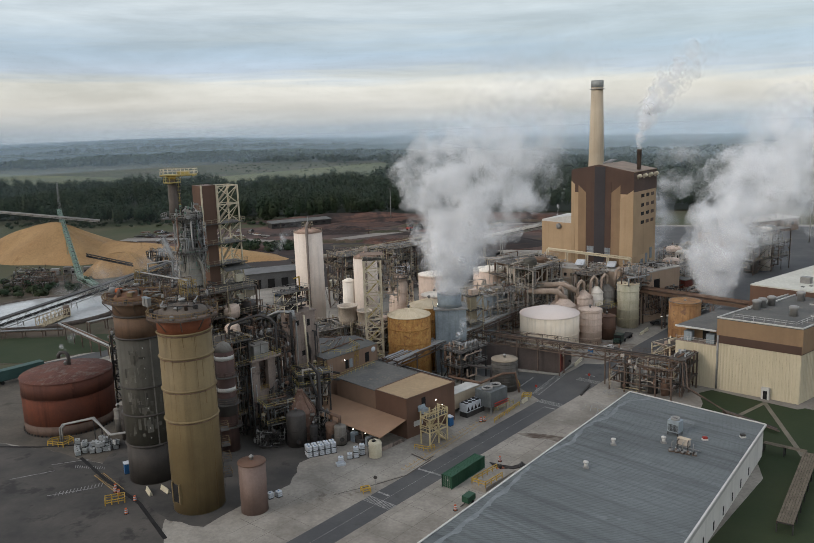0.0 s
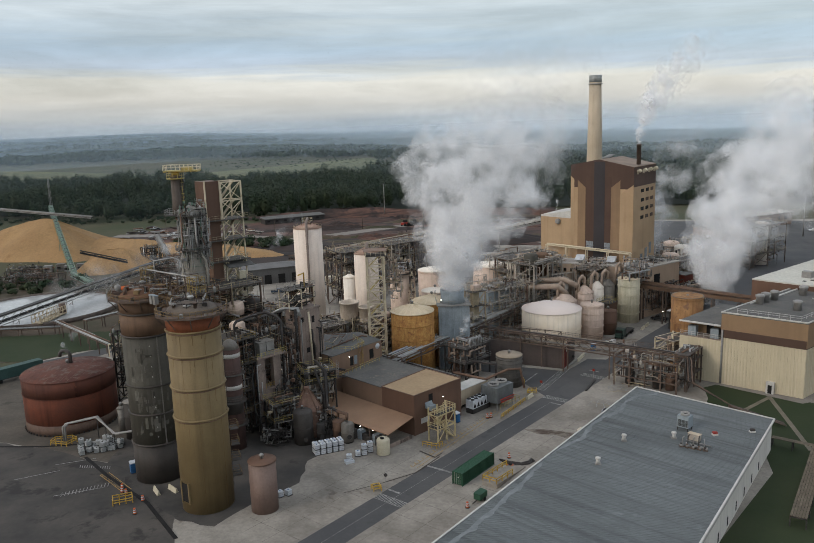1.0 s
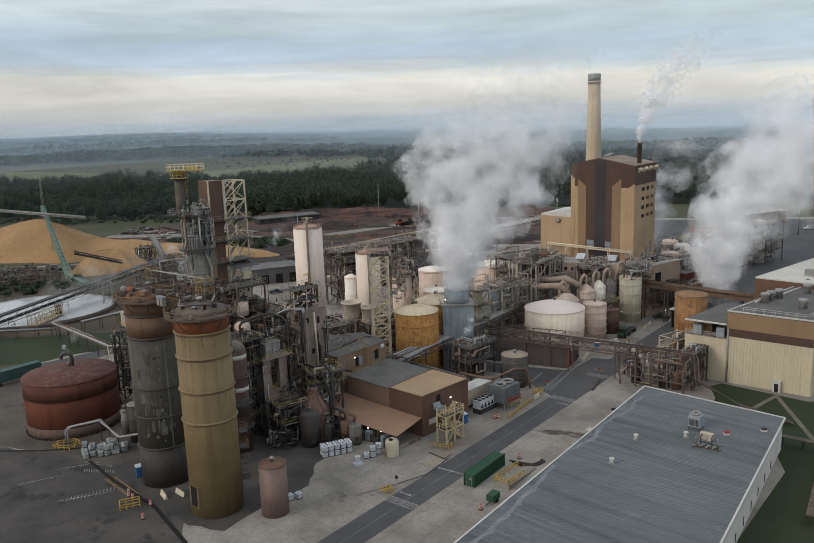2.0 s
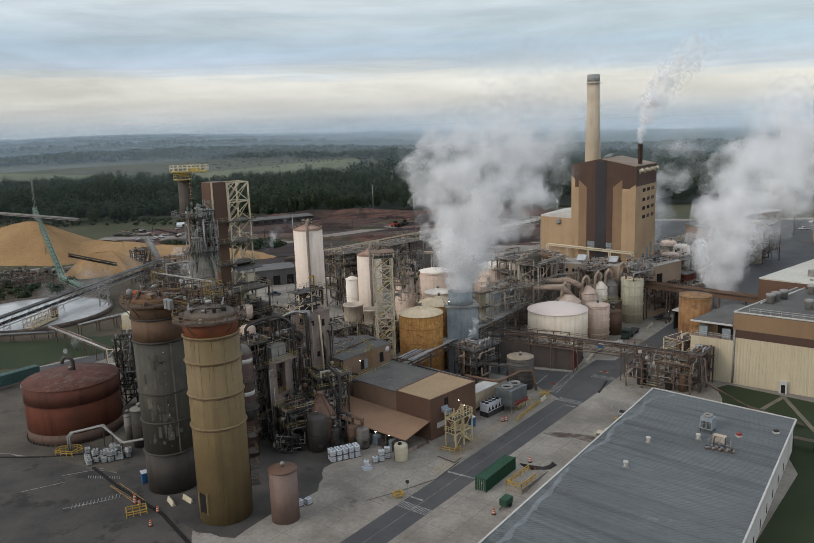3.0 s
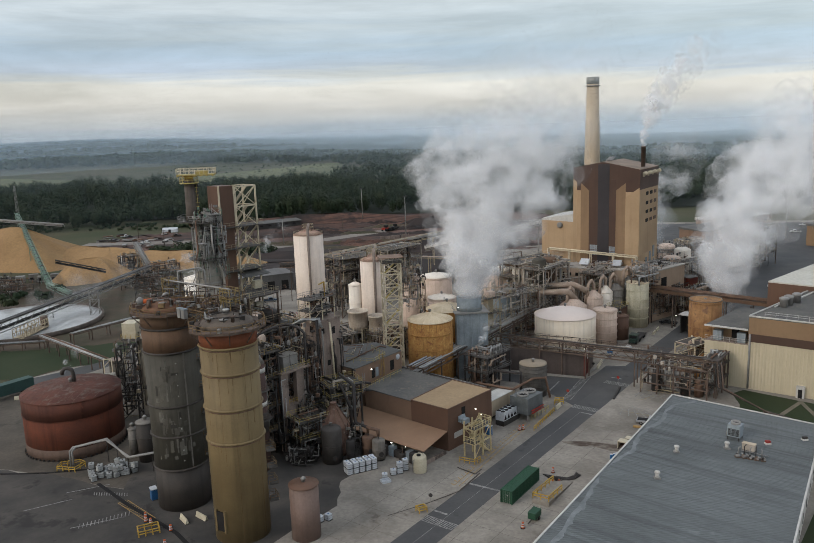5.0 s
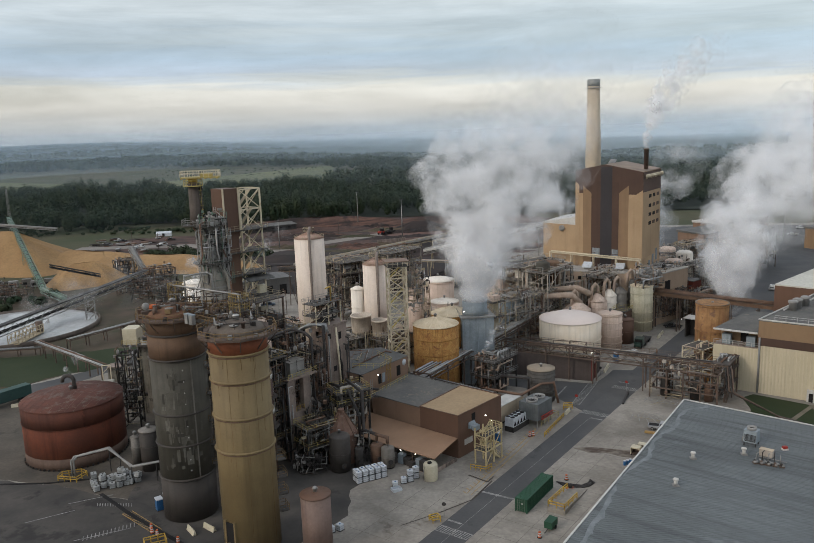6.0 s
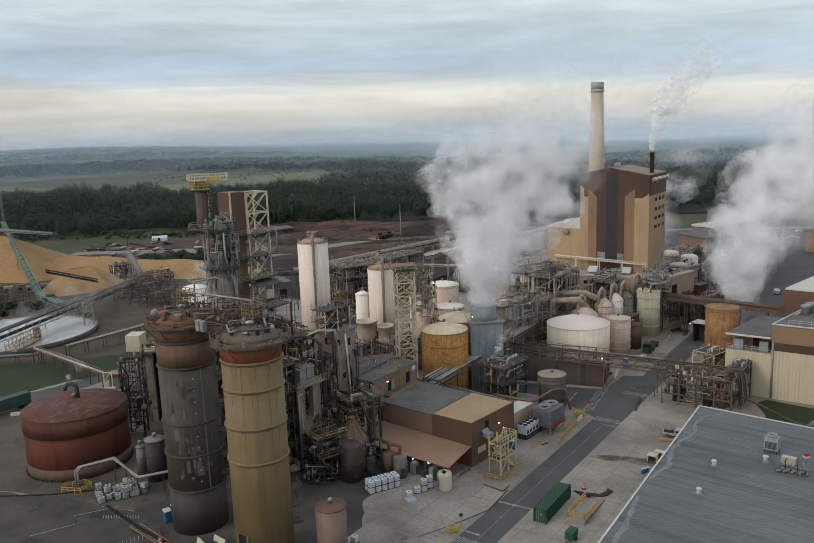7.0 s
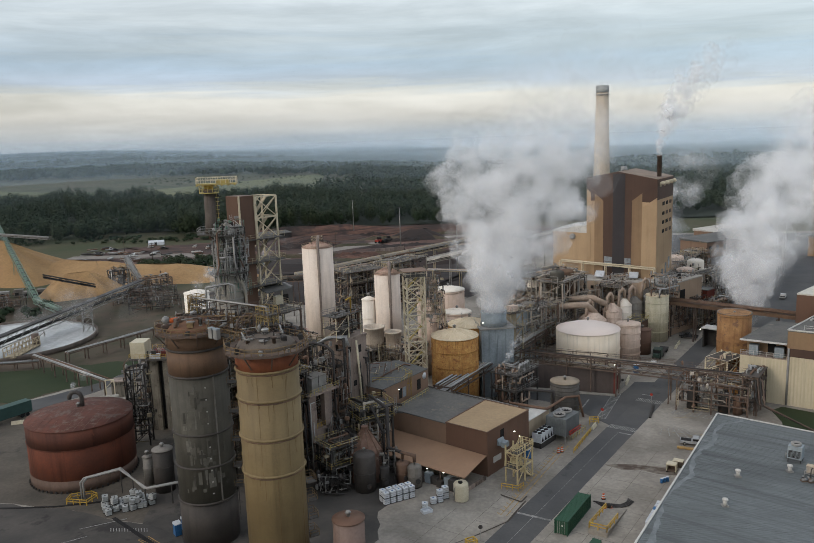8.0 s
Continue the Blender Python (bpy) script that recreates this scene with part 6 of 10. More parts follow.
for k in range(22):
    a, r = rng.uniform(0, 6.28), rng.uniform(0.3, 3.0)
    part("valve", M().lathe([(0.12, 0), (0.12, 0.7), (0.28, 0.8), (0.28, 1.1), (0.08, 1.3)], 8, r * math.cos(a), r * math.sin(a)), rng.choice((PIPE_SILVER, STEEL_GREY, TEAL, STEEL_DARK)), rv, at=pose(0, 0, 48.4 - 0.4 + rng.uniform(0, 1.4)))
tangle(rv, rng, (-3.0, -3.4, 36), (3.2, 1.5, 51), 160, (PIPE_SILVER, STEEL_GREY, STEEL_DARK, TEAL))
part("black_vent", M().tube([(-1.0, 0.6, 48), (-1.0, 0.6, 56.4)], 0.26), PIPE_BLACK, rv)
part("relief_vent", M().tube([(-1.3, 0.9, 55.6), (-0.7, 0.5, 56.0)], 0.4), PIPE_BLACK, rv)

fs = thing("flare_stack", -79.81, 157.81, 0, 8, "brown steel stack with a bright yellow service platform on top", "exhaust stack")
part("shaft", M().lathe([(1.35, 48.43), (1.15, 48.43+2.5), (1.08, 56.27+0.6)], 24), material("brown_grey_stack", (0.135, 0.11, 0.092), (0.09, 0.072, 0.06), 0.75, scale=0.4, grain=4, streaks=0.5), fs)
part("throat", M().lathe([(1.1, 56.27+0.6), (0.85, 57.16), (0.85, 58.16-0.3)], 24), SILO_BROWN, fs)
part("cap", M().lathe([(0.92, 57.16), (0.95, 58.16-0.4), (1.3, 58.16-0.3)], 24), YELLOW, fs)
part("platform", M().ring(1.0, 56.27, 0.16, 0.95, 20), PALE_YELLOW, fs)
guard(fs, [(1.9 * math.cos(2 * math.pi * i / 12), 1.9 * math.sin(2 * math.pi * i / 12), 56.27+0.1) for i in range(12)], 1.2, 9, True, 0.08, PALE_YELLOW)
part("base_platform", M().prism([(-2.6, -2.0), (4.4, -2.4), (4.4, 2.2), (-2.6, 2.0)], 48.43-0.25, 48.43-0.05), GRATING, fs)
guard(fs, [(4.4, -2.4, 48.43), (-2.6, -2.0, 48.43), (-2.6, 2.0, 48.43), (4.4, 2.2, 48.43)], 1.1, 1.2, False, 0.07, STEEL_GREY)
part("support_bracket", M().prism([(-0.6, -1.0), (2.2, -1.0), (2.2, 1.0), (-0.6, 1.0)], [48.43-1.0, 48.43-3.4, 48.43-3.4, 48.43-1.0], 48.43-0.25), PIPE_BROWN, fs, "brown steel support bracket")
part("service_platform", M().box(-2.2, -1.6, 58.16-0.25, 5.4, 1.6, 58.16), PALE_YELLOW, fs, "pale yellow cantilevered platform")
guard(fs, [(-2.2, -1.6, 58.16), (5.4, -1.6, 58.16), (5.4, 1.6, 58.16), (-2.2, 1.6, 58.16)], 1.2, 1.0, True, 0.08, STEEL_WHITE)
part("hoist_box", M().box(1.6, -0.8, 58.16, 4.0, 0.8, 58.16+0.7), PALE_YELLOW, fs)
for k in range(7):
    part("platform_beam", M().beam((-2.1 + 1.2 * k, -1.6, 58.16-0.35), (-2.1 + 1.2 * k, 1.6, 58.16-0.35), 0.16), YELLOW, fs)
part("ladder", rail_mesh([(1.5, -0.5, 48.43), (1.5, 0.1, 48.43)], 7.8, 0.6), PALE_YELLOW, fs)
for k in range(9):
    part("ladder_hoop", M().beam((1.2, -0.7, 48.43+0.6+0.8*k), (1.9, -0.7, 48.43+0.6+0.8*k), 0.06), PALE_YELLOW, fs)

DARKMIX = (PIPE_BLACK, PIPE_BLACK, PIPE_BROWN, STEEL_GREY, STEEL_DARK, PIPE_SILVER)
process_unit("process_frame", -79, 146, 53, 24, 13, (7, 13, 19, 25, 31), "dark steel frame packed with pipes and vessels behind the silos", 31, STEEL_BROWN, [(5, 5, 13, 23, 2.2, GREY_TANK), (12, 8, 19, 29, 2.6, DARK_VESSEL), (18, 4, 7, 16, 2.0, SILO_GREY)], 90, 4, 3, STEEL_TAN, mats=DARKMIX, thin=110, sizes=(0.07, 0.22))
process_unit("process_frame", -66.5, 141, 53, 9, 9, (6, 11, 17, 22.5), "dark steel frame with black pipes beside the ochre silo", 32, STEEL_DARK, [(4, 4, 6, 10, 1.4, DARK_VESSEL)], 60, 3, 3, mats=DARKMIX, thin=80, sizes=(0.06, 0.2))
process_unit("process_frame", -67.5, 156, 53, 12, 8, (12, 18, 23.5), "steel frame with tan hoppers and black pipes", 33, STEEL_DARK, [(2.5, 4, 24.5, 27.0, 1.9, PINK_TANK), (8, 5, 24.0, 26.6, 1.9, DARK_VESSEL), (11, 3, 12.5, 16, 1.2, GREY_TANK)], 70, 4, 3, mats=DARKMIX, thin=90, sizes=(0.06, 0.22))
dark_col = thing("banded_column", -64.2, 141.6, 0, 0, "dark pinkish-brown column vessel with white bands", "process vessel")
part("shell", M().lathe([(2.0, 0), (2.0, 22)], 24), material("dark_pink_brown_paint", (0.115, 0.066, 0.056), (0.075, 0.046, 0.040), 0.7, scale=0.25, grain=4, streaks=0.5), dark_col)
part("cone_top", M().lathe([(2.0, 22), (1.3, 23.3), (0.4, 23.9), (0.2, 23.9)], 24), GREY_TANK, dark_col, "dull grey cone top")
for z in (13.3, 20.2):
    part("white_band", M().lathe([(2.03, z), (2.03, z + 0.9)], 24), TRIM, dark_col)
part("dark_band", M().lathe([(2.02, 8), (2.02, 12)], 24), SILO_DARK, dark_col)
for z in (10.5, 16.5, 5.5):
    part("platform", M().ring(1.95, z, 0.12, 0.9, 20), GRATING, dark_col)
    part("railing", cyl_rail(2.75, z + 0.1, 1.1, 10), STEEL_BROWN, dark_col)

# concrete digester building
dg = thing("concrete_tower", -55.4, 162.3, 0, 53, "stained concrete process tower with black pipes down its face", "concrete tower")
part("wall", M().box(0, 0, 0, 6.9, 4.2, 24.3), CONCRETE, dg)
part("roof_slab", M().box(-0.2, -0.2, 24.3, 7.1, 4.4, 24.7), CONCRETE, dg)
part("wall", M().box(6.9, 1.0, 0, 8.6, 4.0, 19), CONCRETE, dg)
for x, z, w, h in ((1.2, 21.6, 0.8, 1.2), (4.4, 21, 0.8, 1.6), (2.5, 14, 0.9, 1.2), (5.6, 10, 1.0, 1.4), (1.4, 8, 1.0, 1.4), (6.3, 18, 0.9, 1.3)):
    part("window", M().box(x, -0.06, z, x + w, 0.05, z + h), DARK, dg)
for y, z in ((1.5, 22), (2.6, 17), (1.5, 11), (2.2, 6)):
    part("window", M().box(-0.06, y, z, 0.05, y + 0.9, z + 1.4), DARK, dg)
for x, r, zt, zb, mt in ((-0.9, 0.3, 25.2, 9.5, PIPE_BLACK), (-0.1, 0.22, 23.5, 10.5, PIPE_BROWN), (0.6, 0.14, 22.5, 8.5, STEEL_GREY), (5.9, 0.18, 19.5, 8, PIPE_BLACK), (6.5, 0.12, 21, 6, STEEL_DARK)):
    part("black_pipe", M().tube([(x, 1.2, zt), (x, -0.9, zt), (x, -0.9, zb), (x + 0.6, -1.3, zb - 1.6)], r, 10), mt, dg)
part("white_duct", M().tube([(3.1, -0.6, 24), (2.9, -1.2, 20), (2.3, -2.4, 9)], 0.22, 8), STEEL_WHITE, dg)
part("mitre_pipe", M().tube([(4.2, -0.7, 9.5), (4.2, -0.7, 15.5), (3.7, -0.7, 17.0), (3.7, -0.7, 18.6), (4.3, 0.1, 19.2)], 0.34, 10), PIPE_BLACK, dg)
for k in range(5):
    part("silver_duct", M().tube([(-5 + 0.6 * k, 3.5, 24.4), (-2.4 + 0.3 * k, 2.0 - 0.3 * k, 25.6), (-0.9 + 0.35 * k, -0.6 + 0.1 * k, 25.4), (-0.6 + 0.3 * k, -0.9, 23.4)], 0.2, 8), PIPE_SILVER, dg)
steel_bay(dg, 7.4, 3.6, (27.0, 29.6), STEEL_WHITE, 0.18, 3, 2, True, True, STEEL_GREY, -1.6, 0.4, 24.7)
pipes(dg, random.Random(41), (-1.2, 0.5, 25.0), (6, 3.8, 30.6), 26, (0.08, 0.26), (PIPE_BLACK, STEEL_DARK, PIPE_BROWN))
part("davit", M().tube([(3.6, 1, 29.6), (3.6, 1, 33), (1.2, 0, 33)], 0.14), YELLOW, dg)
cs = thing("concrete_portal", -61.0, 149.0, 0, 53, "tall open concrete portal with a grey cabin on top", "concrete structure")
for x0, x1 in ((0, 1.9), (4.2, 6.2)):
    part("pier", M().box(x0, 0, 0, x1, 1.2, 17.4), CONCRETE, cs)
part("wall", M().box(1.9, 0.2, 0, 4.2, 1.0, 9.5), CONCRETE, cs)
part("slab", M().box(-1.0, -1.6, 17.4, 6.8, 5.2, 17.7), CONCRETE, cs)
part("slab", M().box(0, 0, 9.5, 6.2, 5.2, 9.9), CONCRETE, cs)
part("back_wall", M().box(0, 4.6, 0, 6.2, 5.2, 17.4), CONCRETE, cs)
cab = part("cabin", M().box(0.4, -0.7, 17.7, 4.2, 2.0, 20.7), STEEL_GREY, cs, "grey metal equipment cabin")
part("cabin_roof", M().box(0.25, -0.85, 20.7, 4.35, 2.15, 20.82), GREY_TANK, cab)
part("railing", rail_mesh([(-1.0, -1.6, 17.7), (6.8, -1.6, 17.7), (6.8, 1.5, 17.7)], 1.1, 1.2), PALE_YELLOW, cs)
part("railing", rail_mesh([(1.9, 0.0, 9.9), (4.2, 0.0, 9.9)], 1.1, 1.2), YELLOW, cs)
pipes(cs, random.Random(43), (-2.5, -2.0, 2), (0.5, 0.0, 17), 14, (0.06, 0.18), DARKMIX)
pipes(cs, random.Random(44), (-3, -1.0, 17.8), (7, 6.0, 23.5), 30, (0.05, 0.16), (STEEL_GREY, STEEL_DARK, PIPE_BLACK, STEEL_TAN))
part("black_pipe", M().tube([(-3.2, 3, 20.5), (-3.2, 3, 25.2), (-2.6, 3, 25.8), (2, 4.5, 25.8), (3.4, 4.5, 25.8), (3.8, 4.2, 25.2), (3.8, 4.2, 21)], 0.28, 10), PIPE_BLACK, cs)
part("upper_tank", M().lathe([(0.25, 19.6), (1.75, 21.4), (1.75, 24.0), (1.2, 24.5), (0.3, 24.6)], 20, 0.4, 7.4), PINK_TANK, cs, "tan cone-bottomed tank among the pipes")
for k in range(4):
    part("tank_leg", M().beam((0.4 + 1.7 * math.cos(k * 1.571), 7.4 + 1.7 * math.sin(k * 1.571), 17.5), (0.4 + 1.7 * math.cos(k * 1.571), 7.4 + 1.7 * math.sin(k * 1.571), 22), 0.16), STEEL_BROWN, cs)
part("black_pipe", M().tube([(1.5, 5.5, 25.6), (5.6, 4.0, 26.0), (6.4, 1.0, 25.6), (6.4, -0.8, 24.6), (6.4, -0.8, 12), (6.8, -1.2, 10.6), (7.8, -1.6, 10.0)], 0.28, 10), PIPE_BLACK, cs)

# vessels and pipework at the foot of the concrete tower
process_unit("pump_deck", -56.5, 144.5, 40, 8, 5, (4.2, 8.0), "small steel deck with pumps, valves and pipework", 51, STEEL_DARK, [], 30, 3, 2, PALE_YELLOW, True, (0.08, 0.22), (STEEL_GREY, PIPE_BLACK, PIPE_BROWN, STEEL_DARK), True, 22)
hop = thing("rusty_hopper", -50.5, 149.5, 0, 0, "faceted rusty cone-roofed hopper", "hopper")
part("body", M().lathe([(3.3, 0), (3.3, 6.0), (0.7, 10.2), (0.7, 10.8)], 10, smooth=False), material("flaking_rust", (0.24, 0.15, 0.115), (0.15, 0.085, 0.06), 0.85, scale=0.5, grain=3, stain=(0.3, 0.24, 0.2)), hop)
for k in range(10):
    a = 2 * math.pi * k / 10
    part("rib", M().beam((3.35 * math.cos(a), 3.35 * math.sin(a), 6.05), (0.7 * math.cos(a), 0.7 * math.sin(a), 10.25), 0.14), PIPE_BROWN, hop)
for nm, x, y, r, h, mt, lb in (("grey_vessel", -50.3, 144.6, 2.1, 7.6, DARK_VESSEL, "dark grey upright process vessel on a skirt"), ("brown_vessel", -43.2, 147.2, 1.35, 4.6, PIPE_BROWN, "small brown upright vessel"), ("grey_vessel", -40.9, 145.6, 1.35, 4.6, GREY_TANK, "small grey upright vessel"), ("grey_vessel", -46.6, 145.0, 0.9, 4.8, STEEL_DARK, "narrow dark upright vessel")):
    t = thing(nm, x, y, 0, 0, lb, "process vessel")
    vessel(t, 0, 0, 0.3, h - 0.6, r, mt, "shell")
    part("skirt", M().lathe([(r * 0.92, 0), (r * 0.92, 0.4)], 20), STEEL_DARK, t)
    part("manway", M().lathe([(0.4, 0), (0.4, 0.3), (0.5, 0.3), (0.5, 0.4)], 12), STEEL_DARK, t, at=pose(0, 0, 1.6, 90, 0, 25) @ pose(0, 0, r - 0.1))
for k, pts in enumerate((((-43.2, 147.2, 5), (-43.2, 147.2, 6.2), (-40.9, 145.6, 6.2), (-40.9, 145.6, 5)), ((-43.2, 147.2, 6.2), (-46, 149.2, 6.4), (-46, 149.2, 14.5), (-50, 156, 14.8)), ((-47, 150.5, 0.5), (-47, 150.5, 9), (-49.5, 153.5, 13.5), (-54, 158, 13.5)), ((-52.0, 156.0, 13.4), (-47.5, 158.2, 12.4), (-43.6, 158.8, 11.6)), ((-54.4, 158.0, 10.5), (-48.5, 156.6, 11.0), (-43.4, 157.6, 10.4)))):
    t = thing("black_pipe_run", 0, 0, 0, 0, "thick black process pipe with bends", "pipe")
    part("pipe", M().tube(pts, (0.32, 0.3, 0.3, 0.27, 0.2)[k], 10), PIPE_BLACK if k else PIPE_BROWN, t)
    part("flange", M().lathe([(0.55, -0.08), (0.55, 0.08)], 12), STEEL_DARK, t, at=Matrix.Translation(pts[1]))
tangle(hop, random.Random(309), (-8, 1, 0.4), (-3.5, 6, 12), 70, (PIPE_BLACK, STEEL_DARK, PIPE_BROWN, STEEL_GREY))
tangle(hop, random.Random(319), (-9, -8, 0.3), (-2.6, -3, 3.5), 70, (PIPE_BLACK, STEEL_DARK, STEEL_GREY))
tangle(hop, random.Random(329), (2.5, -4.0, 0.4), (6.0, 2, 6.5), 40, (PIPE_BLACK, STEEL_DARK, GREY_TANK))
tangle(dg, random.Random(310), (-7, -4, 0.5), (-1.5, 3, 24), 110, (PIPE_BLACK, STEEL_DARK, PIPE_BROWN, STEEL_GREY))
tangle(cs, random.Random(311), (-4, 1, 0.5), (7, 7, 25), 130, (PIPE_BLACK, STEEL_DARK, PIPE_BROWN, STEEL_GREY))
for z, x0, x1, y in ((10.6, -7, 8.6, -0.5), (16.2, -6, 0.2, -0.4), (6.2, -8, 2.0, -0.8)):
    part("wall_pipe", M().tube([(x0, y, z), (x1, y, z), (x1, y, z - 1.4)], 0.2, 8), PIPE_BLACK, dg)
process_unit("valve_platform", -51.5, 152.5, 30, 7, 5, (10.2, 12.6), "crowded steel valve platform between the pipes", 52, STEEL_DARK, [], 22, 2, 2, PALE_YELLOW, True, (0.1, 0.3), (STEEL_DULL, PIPE_BLACK, PIPE_SILVER), True, 20)

# concrete silo with a white cabin behind the grey silo
wc = thing("concrete_silo", -101.4, 179.5, 0, 0, "stained square concrete silo with a cream cabin on top", "silo")
STAINED = material("rain_stained_concrete", (0.27, 0.245, 0.20), (0.16, 0.142, 0.115), 0.9, scale=0.3, grain=2.5, streaks=0.8, stain=(0.07, 0.06, 0.05), stain_at=0.56)
part("shell", M().box(-2.0, -2.4, 0, 0.6, 3.0, 17.4), STAINED, wc)
part("shell", M().box(1.7, -2.4, 0, 5.4, 3.0, 17.4), STAINED, wc)
part("recess", M().box(0.6, -1.2, 0, 1.7, 3.0, 17.4), DARK, wc)
part("pilaster", M().box(-2.3, -2.6, 0, -1.5, -1.8, 17.4), STAINED, wc)
tangle(wc, random.Random(61), (-4.6, -4.0, 18.0), (4.2, 3.8, 19.6), 26, (STEEL_GREY, STEEL_DARK, PIPE_TAN, PIPE_SILVER))
part("deck", M().box(-5.2, -4.2, 17.4, 4.6, 4.2, 17.8), GRATING, wc)
part("railing", rail_mesh([(-5.2, -4.2, 17.8), (4.6, -4.2, 17.8), (4.6, 4.2, 17.8), (-5.2, 4.2, 17.8)], 1.1, 1.3, True), YELLOW, wc)
part("cabin", M().box(-5.0, -3.6, 17.8, -1.6, 0.4, 21.6), CREAM_PLASTIC, wc)
part("red_unit", M().box(-0.8, -1.6, 17.8, 2.6, 1.4, 18.9), material("faded_red_cover", (0.22, 0.05, 0.045), (0.14, 0.04, 0.035), 0.8, scale=0.8), wc)
part("unit", M().box(-0.6, -3.8, 17.8, 1.8, -3.2, 18.9), WHITE_PLASTIC, wc)
process_unit("stair_tower", -104.4, 167.6, 8, 3.9, 3.4, (3.5, 7, 10.5, 14, 17.6), "dark steel stair frame beside the red tank", 53, STEEL_DARK, [], 10, 2, 2, None, True, (0.06, 0.14), (STEEL_GREY, STEEL_DARK, PIPE_SILVER, PIPE_BLACK), False, 30)
shed = thing("pump_shed", -123.6, 201.0, 0, 8, "small off-white block shed with a tan door frame", "shed")
part("wall", M().box(0.4, 0, 0, 3.8, 3.4, 4.2), STAINED, shed)
part("roof", M().box(0.2, -0.2, 4.2, 4.0, 3.6, 4.4), CONCRETE, shed)
for x in (-0.7, 1.5):
    part("frame_post", M().beam((x, -0.9, 0), (x, -0.9, 5.2), 0.22), STEEL_WHITE, shed)
part("frame_beam", M().beam((-0.7, -0.9, 5.2), (1.5, -0.9, 5.2), 0.24), STEEL_WHITE, shed)
part("frame_brace", M().beam((-0.7, -0.9, 3.0), (1.5, -0.9, 5.2), 0.14), STEEL_WHITE, shed)
lowt = thing("low_tank", -122.6, 193.6, 0, 20, "low white horizontal tank with rounded ends", "storage tank")
part("shell", M().tube([(-4.2, 0, 1.9), (-3.9, 0, 1.9), (3.9, 0, 1.9), (4.2, 0, 1.9)], 1.1, 20), VESSEL_GREY, lowt)
for x in (-2.6, 2.6):
    part("saddle", M().box(x - 0.25, -1.2, 0, x + 0.25, 1.2, 1.0), CONCRETE, lowt)
for x, y, r, h, mt, lb in ((-89.4, 146.0, 1.9, 8.4, SILO_DARK, "brown rusty upright tank beside the silo"), (-93.5, 148.5, 0.9, 5.8, GREY_TANK, "small grey tank with a dark top")):
    cone_tank("small_tank", x, y, r, h, 0.4, mt, GREY_TANK, lb, 0, (h * 0.6,), 24)
lp = thing("low_pipe_run", 0, 0, 0, 0, "galvanised pipe pair on posts round the tank", "pipe")
for k in range(2):
    part("pipe", M().tube([(-104.2 + 0.5 * k, 142.2, 0.2), (-104.2 + 0.5 * k, 142.2, 3.4), (-103.6 + 0.5 * k, 142.6, 4.2), (-97.4, 145.0 - 0.6 * k, 5.0), (-90.8 + 0.5 * k, 139.4, 3.4), (-80.5, 141.4 - 0.5 * k, 4.6)], 0.2, 8), STEEL_GREY, lp)
for x, y, z in ((-97.4, 144.7, 5), (-94, 142, 4.2), (-90.6, 139.2, 3.4), (-86, 140.2, 4)):
    part("post", M().beam((x, y, 0), (x, y, z), 0.16), STEEL_DARK, lp)
guard(thing("guard_rail", 0, 0, 0, 0, "yellow tubular guard rail round the pipe foot", "guard rail"), [(-106.3, 140.4, 0), (-102.2, 139.8, 0), (-101.4, 142.6, 0), (-103, 143.6, 0), (-106.4, 142.4, 0)], 1.1, 1.4, True, 0.14, YELLOW)


# ---- lattice tower and tanks in the middle ----
lt = thing("lattice_tower", -43.0, 188.9, 0, 15, "cream steel lattice tower with zigzag stairs", "lattice tower")
steel_bay(lt, 4.4, 4.0, [3.3 * k for k in range(1, 10)] + [32.6], STEEL_WHITE, 0.34, 2, 2, True, False, None)
for k in range(10):
    z0, z1 = 3.3 * k, min(3.3 * (k + 1), 32.6)
    part("cross_brace", M().beam((4.4, 0, z0), (0, 0, z1), 0.2), STEEL_WHITE, lt)
    part("cross_brace", M().beam((4.4, 0, z0), (4.4, 4, z1), 0.18), STEEL_WHITE, lt)
    part("stair_flight", M().beam((0.6, 1.4 + (k % 2), z0), (3.8, 1.4 + (k % 2), z1), 0.9, 0.16) if k % 2 else M().beam((3.8, 1.4, z0), (0.6, 1.4, z1), 0.9, 0.16), PALE_YELLOW, lt)
part("top_deck", M().box(-0.4, -0.4, 32.6, 4.8, 4.4, 32.8), GRATING, lt)
part("railing", rail_mesh([(-0.4, -0.4, 32.8), (4.8, -0.4, 32.8), (4.8, 4.4, 32.8), (-0.4, 4.4, 32.8)], 1.1, 1.4, True), STEEL_WHITE, lt)
part("roof_sheet", M().box(-0.9, -0.6, 33.9, 5.2, 4.6, 34.05), CLAD_MID, lt, "brown sheet roof over the tower head")
for sx in (-0.4, 4.8):
    for sy_ in (-0.4, 4.4):
        part("post", M().beam((sx, sy_, 32.8), (sx, sy_, 33.9), 0.14), STEEL_WHITE, lt)
tangle(lt, random.Random(303), (4.6, 1.0, 20), (9.5, 6.0, 33), 90, (STEEL_GREY, STEEL_BROWN, PIPE_TAN, STEEL_TAN))
PALEMIX = (PIPE_TAN, STEEL_DULL, STEEL_DULL, PIPE_SILVER, STEEL_GREY, PIPE_BROWN)
